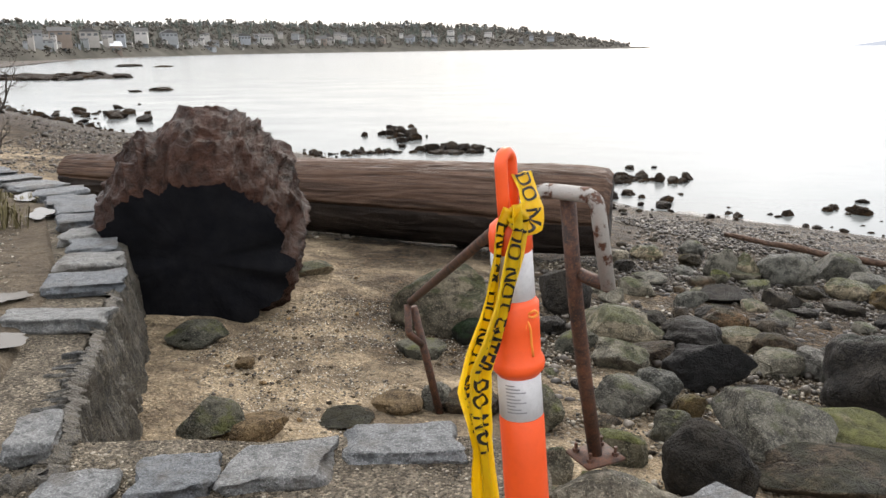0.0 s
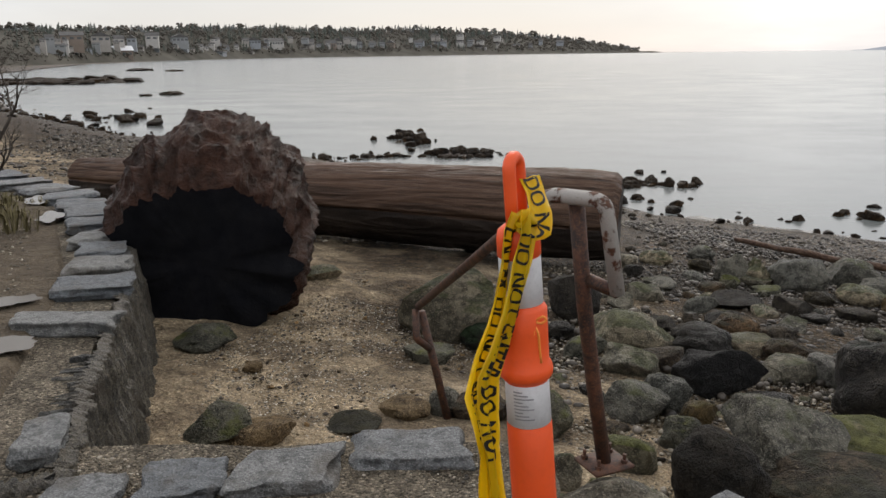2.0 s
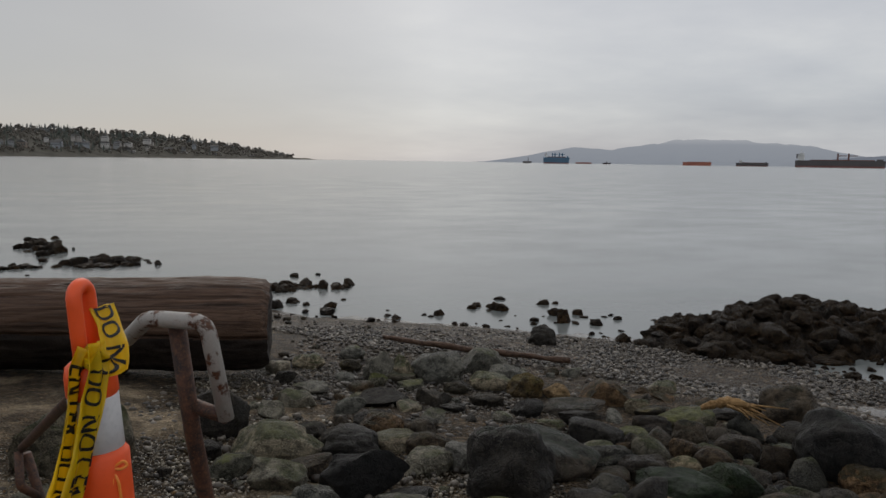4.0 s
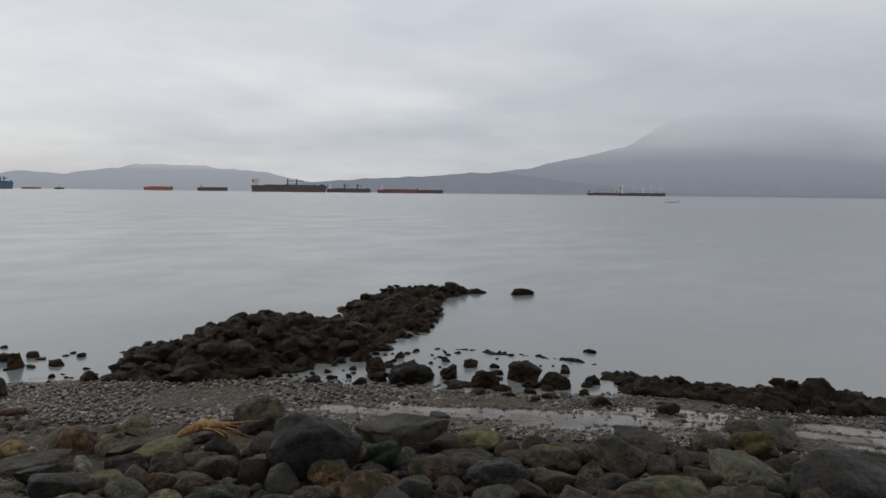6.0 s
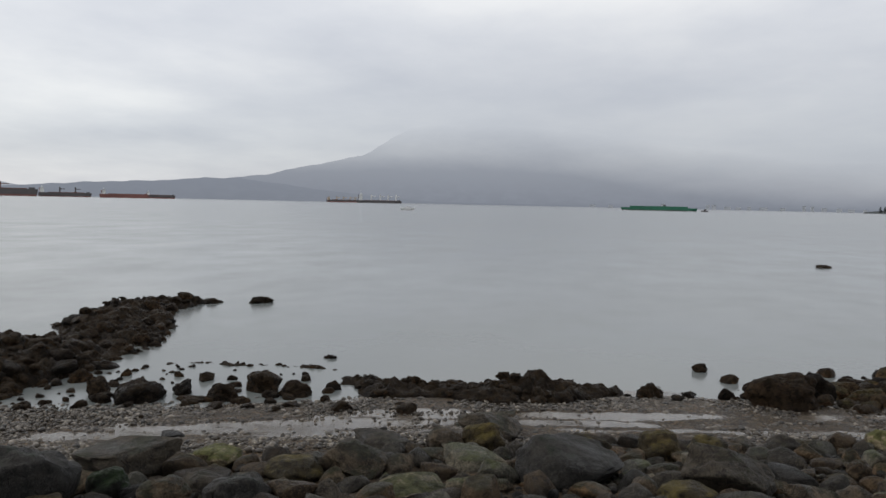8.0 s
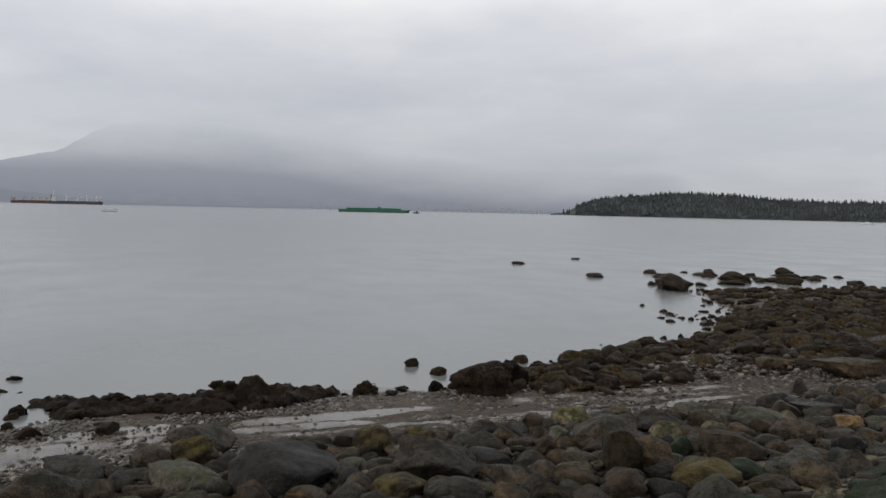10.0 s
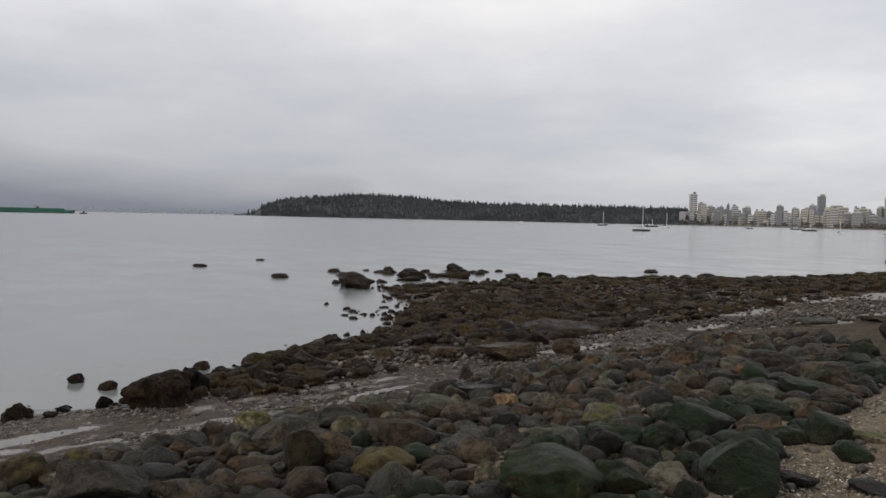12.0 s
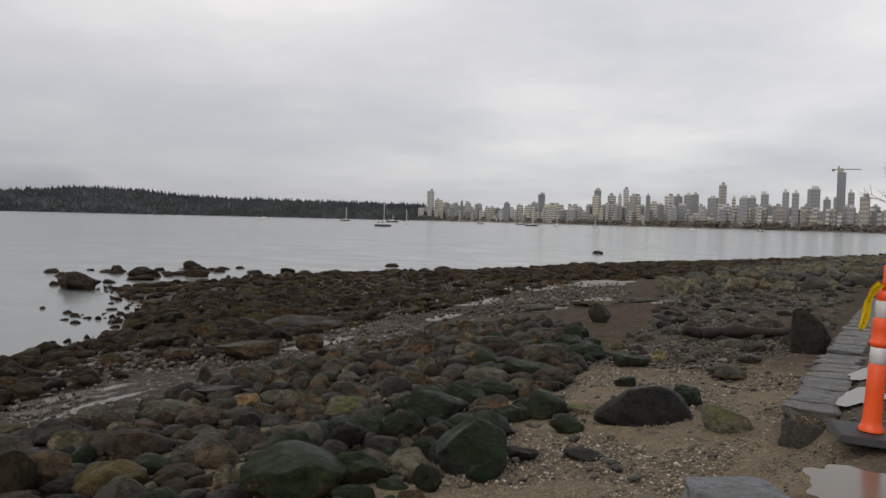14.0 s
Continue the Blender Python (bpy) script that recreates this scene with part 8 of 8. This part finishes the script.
ship(-57.15, -60.2, 2050, 4, 9, MAT_HULL_RED, MAT_HULL_RED, -0.42, 8, MAT_SHIP_WHITE, [], MAT_SHIP_WHITE, 1, "red-hulled bulk carrier at anchor")
ship(-60.0, -61.9, 2250, 3, 9, MAT_HULL_RED, MAT_HULL_BLACK, -0.4, 7, MAT_SHIP_WHITE, [], MAT_SHIP_WHITE, 1, "dark bulk carrier behind a red one")
ship(-31.3, -33.1, 2200, 3, 17, MAT_HULL_RED, MAT_HULL_BLUE, -0.4, 9, MAT_SHIP_WHITE, [-0.15, -0.05, 0.12, 0.24], MAT_HULL_BLUE, 1, "blue cargo ship with deck cranes at anchor")
ship(-41.0, -42.85, 2200, 4, 9, MAT_HULL_ORANGE, MAT_HULL_ORANGE, -0.4, 0, MAT_SHIP_WHITE, [], MAT_SHIP_WHITE, 1, "orange-red hull of an empty barge at anchor")
ship(-44.5, -46.5, 2200, 2, 9, MAT_HULL_RED, MAT_HULL_BLACK, -0.35, 5, MAT_SHIP_WHITE, [], MAT_SHIP_WHITE, 1, "small dark coaster at anchor")
ship(-33.6, -34.7, 2400, 2, 4, MAT_HULL_RED, MAT_HULL_ORANGE, -0.4, 0, MAT_SHIP_WHITE, [], MAT_SHIP_WHITE, 1, "small low reddish barge far out")
ship(-35.5, -36.05, 2300, 2, 4, MAT_HULL_BLACK, MAT_HULL_BLACK, 0.0, 3, MAT_HULL_BLACK, [], MAT_SHIP_WHITE, 1, "small dark workboat far out")
ship(-29.8, -30.4, 2300, 2, 5, MAT_HULL_BLACK, MAT_HULL_BLACK, 0.15, 7, MAT_HULL_BLACK, [], MAT_SHIP_WHITE, 1, "dark tugboat with a tall wheelhouse")
ship(-72.4, -74.8, 2300, 3, 7, MAT_HULL_RED, MAT_HULL_BLACK, -0.44, 6, MAT_SHIP_TAN, [-0.2, 0.0, 0.2, 0.35], MAT_SHIP_TAN, 1, "dark bulk carrier with brown cranes at anchor")
ship(-74.6, -77.8, 2200, 2, 7, MAT_HULL_BLACK, MAT_HULL_BLACK, -0.42, 14, MAT_SHIP_WHITE, [-0.18, 0.02, 0.2, 0.38], MAT_SHIP_WHITE, 1, "dark bulk carrier with white cranes at anchor")
p = heading(-96.3) * 900
barge = empty("barge", pose(p.x, p.y, SEA, 0, 0, -96.3), "long low green barge anchored in the bay", "barge")
L = 900 * radians(5.05)
part("hull_bottom", hull_strip(L, 14, -0.5, 0.7, 1, 1.5), MAT_HULL_BLACK, barge)
part("hull_side", hull_strip(L, 14, 0.7, 3.2, 1, 2.0), MAT_HULL_GREEN, barge)
part("coaming", box(L * 0.78, 11, 1.7, 0, 0, 3.2), MAT_HULL_GREEN, barge)
part("winch", box(3, 3, 1.8, L * 0.08, 0, 4.6), MAT_HULL_BLACK, barge)
p = heading(-99.4) * 850
tug = empty("tug", pose(p.x, p.y, SEA, 0, 0, -99.4), "tiny dark tug near the green barge", "boat")
part("hull", hull_strip(7, 3, -0.3, 1.2, 1, 0.4), MAT_HULL_BLACK, tug)
part("wheelhouse", box(2, 1.8, 1.4, 0.4, 0, 1.2), MAT_HULL_BLACK, tug)

MAT_ALLOY = painted("pale_alloy_mast", (0.6, 0.6, 0.58), 0.4, 0.3, 0.1, 2, 0)
MAT_NAVY = painted("navy_hull_paint", (0.05, 0.055, 0.065), 0.4, 0, 0.2, 1, 0)


def sailboat(az, dist, length, mast_high, hull, label, turn=10):
    p = heading(az) * dist
    thing = empty("sailboat", pose(p.x, p.y, SEA, 0, 0, az + turn), label, "sailboat", "boats moored in the bay")
    part("hull", hull_strip(length, length * 0.3, -0.2, length * 0.12, 1, length * 0.06), hull, thing)
    part("cabin", box(length * 0.42, length * 0.2, length * 0.08, -length * 0.02, 0, length * 0.12, length * 0.012), MAT_SHIP_WHITE, thing)
    if mast_high:
        part("mast", sweep([(length * 0.08, 0, length * 0.1), (length * 0.08, 0, mast_high)], max(0.06, dist * 0.0004), 8), MAT_ALLOY, thing)
        part("boom", sweep([(length * 0.08, 0, length * 0.27), (-length * 0.35, 0, length * 0.25)], max(0.09, dist * 0.0005), 8), MAT_NAVY, thing)
        part("forestay", sweep([(length * 0.08, 0, mast_high), (length * 0.5, 0, length * 0.15)], 0.02, 5), MAT_ALLOY, thing)
    return thing


sailboat(-138.4, 300, 6.2, 9.6, MAT_NAVY, "dark-hulled sailboat with a white cabin and bare mast")
sailboat(-135.7, 700, 8.5, 12, MAT_NAVY, "small sailboat with a bare mast moored far out")
sailboat(-139.1, 640, 10, 6, MAT_NAVY, "dark fishing boat moored in the bay")
sailboat(-140.1, 560, 6, 10, MAT_SHIP_WHITE, "white sailboat with a bare mast")
sailboat(-145.6, 700, 6, 0, MAT_NAVY, "small dark open boat far out")
sailboat(-148.5, 750, 9, 0, MAT_NAVY, "low dark motorboat moored in the bay")
sailboat(-149.3, 560, 9, 4, MAT_NAVY, "dark workboat with a white cabin")
sailboat(-151.1, 420, 3, 6, MAT_SHIP_WHITE, "white dinghy with a short mast")
sailboat(-153.8, 330, 2.9, 5, MAT_SHIP_WHITE, "small white sailboat with a bare mast")
sailboat(-157.6, 700, 5, 0, MAT_SHIP_WHITE, "small white motorboat near the city beach")
sailboat(-160.6, 620, 4.5, 0, MAT_SHIP_WHITE, "small white motorboat near the city beach")
sailboat(-165.0, 560, 4.0, 0, MAT_NAVY, "dark rowing boat near the city beach")
for az, dist, length, label in ((-78.25, 340, 5.8, "white open motorboat with dark waterline"), (-129.9, 700, 9, "white motor cruiser moored in the bay")):
    p = heading(az) * dist
    boat = empty("motorboat", pose(p.x, p.y, SEA, 0, 0, az), label, "motorboat", "boats moored in the bay")
    part("hull", hull_strip(length, length * 0.3, 0.12, length * 0.16, 1, length * 0.05), MAT_SHIP_WHITE, boat)
    part("boot_stripe", hull_strip(length * 0.97, length * 0.28, -0.2, 0.13, 1, 0.0), MAT_NAVY, boat)
    part("windscreen", box(length * 0.3, length * 0.2, length * 0.08, length * 0.02, 0, length * 0.16), MAT_SHIP_WHITE, boat)


# ---- bare trees and the grassy bank ----
MAT_GRASS = painted("tired_winter_grass", (0.15, 0.125, 0.055), 0.9, 0, 0.35, 3, 0)


def bare_tree(at, high, seed, label, depth=5, spread=0.75):
    rng = random.Random(seed)
    thing = empty("bare_tree", at, label, "tree")
    limbs = []

    def grow(p, d, length, radius, level):
        pts, q = [p.copy()], p.copy()
        for k in range(5):
            d = (d + Vector((rng.gauss(0, 0.13), rng.gauss(0, 0.13), rng.gauss(0.03, 0.1)))).normalized()
            q = q + d * length / 5
            pts.append(q.copy())
        limbs.append((level, pts, [radius * (1 - 0.09 * k) for k in range(6)]))
        if level < depth:
            for k in range(rng.choice([2, 3, 3]) + (level == 0)):
                way = (d + Vector((rng.gauss(0, spread), rng.gauss(0, spread), rng.gauss(0.15, spread * 0.6)))).normalized()
                grow(pts[rng.choice([3, 4, 5]) if k else 5], way, length * rng.uniform(0.55, 0.82), radius * 0.55, level + 1)

    grow(Vector((0, 0, -0.1)), Vector((0, 0, 1)), high * 0.33, high * 0.02, 0)
    for name, low, top in (("trunk", 0, 0), ("limbs", 1, 2), ("twigs", 3, depth)):
        whole = bmesh.new()
        for level, pts, rad in limbs:
            if low <= level <= top:
                bm = sweep(pts, rad, 8 if level < 2 else 4)
                tmp = bpy.data.meshes.new("limb")
                bm.to_mesh(tmp)
                bm.free()
                whole.from_mesh(tmp)
                bpy.data.meshes.remove(tmp)
        if len(whole.verts):
            part(name, whole, MAT_TWIG, thing, "", True)
        else:
            whole.free()
    return thing


bare_tree(pose(-7.6, 11.2, 0.5, 0, 4, 0), 2.6, 3, "small bare tree with thin twigs on the bank")
bare_tree(pose(-5.5, 8.6, 0.3, 0, 0, 0), 1.5, 6, "thin bare shrub beside the path", 4)
bare_tree(pose(-4.05, 6.5, 0.0, 0, -6, 0), 1.9, 8, "thin leafless bush with tangled twigs beside the path", 5, 0.6)
bare_tree(pose(2.6, -27, 0.1, 0, 14, 0), 5.0, 11, "leafless tree with reddish twigs above the beach")
bare_tree(pose(3.0, -33, 0.1, 0, 10, 0), 5.2, 15, "leafless dark tree above the beach")


def tufts(name, spots, seed, label):
    rng = random.Random(seed)
    verts, tris = [], []
    for x, y, size in spots:
        z = ground_at(x, y) - 0.02
        for k in range(46):
            a, lean = rng.uniform(0, 6.283), rng.uniform(0.2, 0.95)
            h = size * rng.uniform(0.5, 1.1)
            bx, by = x + rng.gauss(0, size * 0.25), y + rng.gauss(0, size * 0.25)
            dx, dy = math.cos(a), math.sin(a)
            w = 0.006
            b = len(verts)
            mid = (bx + dx * lean * h * 0.35, by + dy * lean * h * 0.35, z + h * 0.65)
            tip = (bx + dx * lean * h * 0.95, by + dy * lean * h * 0.95, z + h * (0.95 - 0.5 * lean))
            verts += [(bx - dy * w, by + dx * w, z), (bx + dy * w, by - dx * w, z), (mid[0] - dy * w, mid[1] + dx * w, mid[2]), (mid[0] + dy * w, mid[1] - dx * w, mid[2]), tip]
            tris += [(b, b + 1, b + 3), (b, b + 3, b + 2), (b + 2, b + 3, b + 4)]
    ob = new(name, mesh_from(name, verts, tris))
    ob.data.materials.append(MAT_GRASS)
    return tagged(ob, label, "grass", kind="stuff")


rng = random.Random(21)
tufts("grass", [(-3.1 - rng.random() * 1.6 - 0.35 * k / 40, 4.0 + rng.random() * 4.2, rng.uniform(0.15, 0.32)) for k in range(110)], 4, "limp brown and green winter grass on the bank")
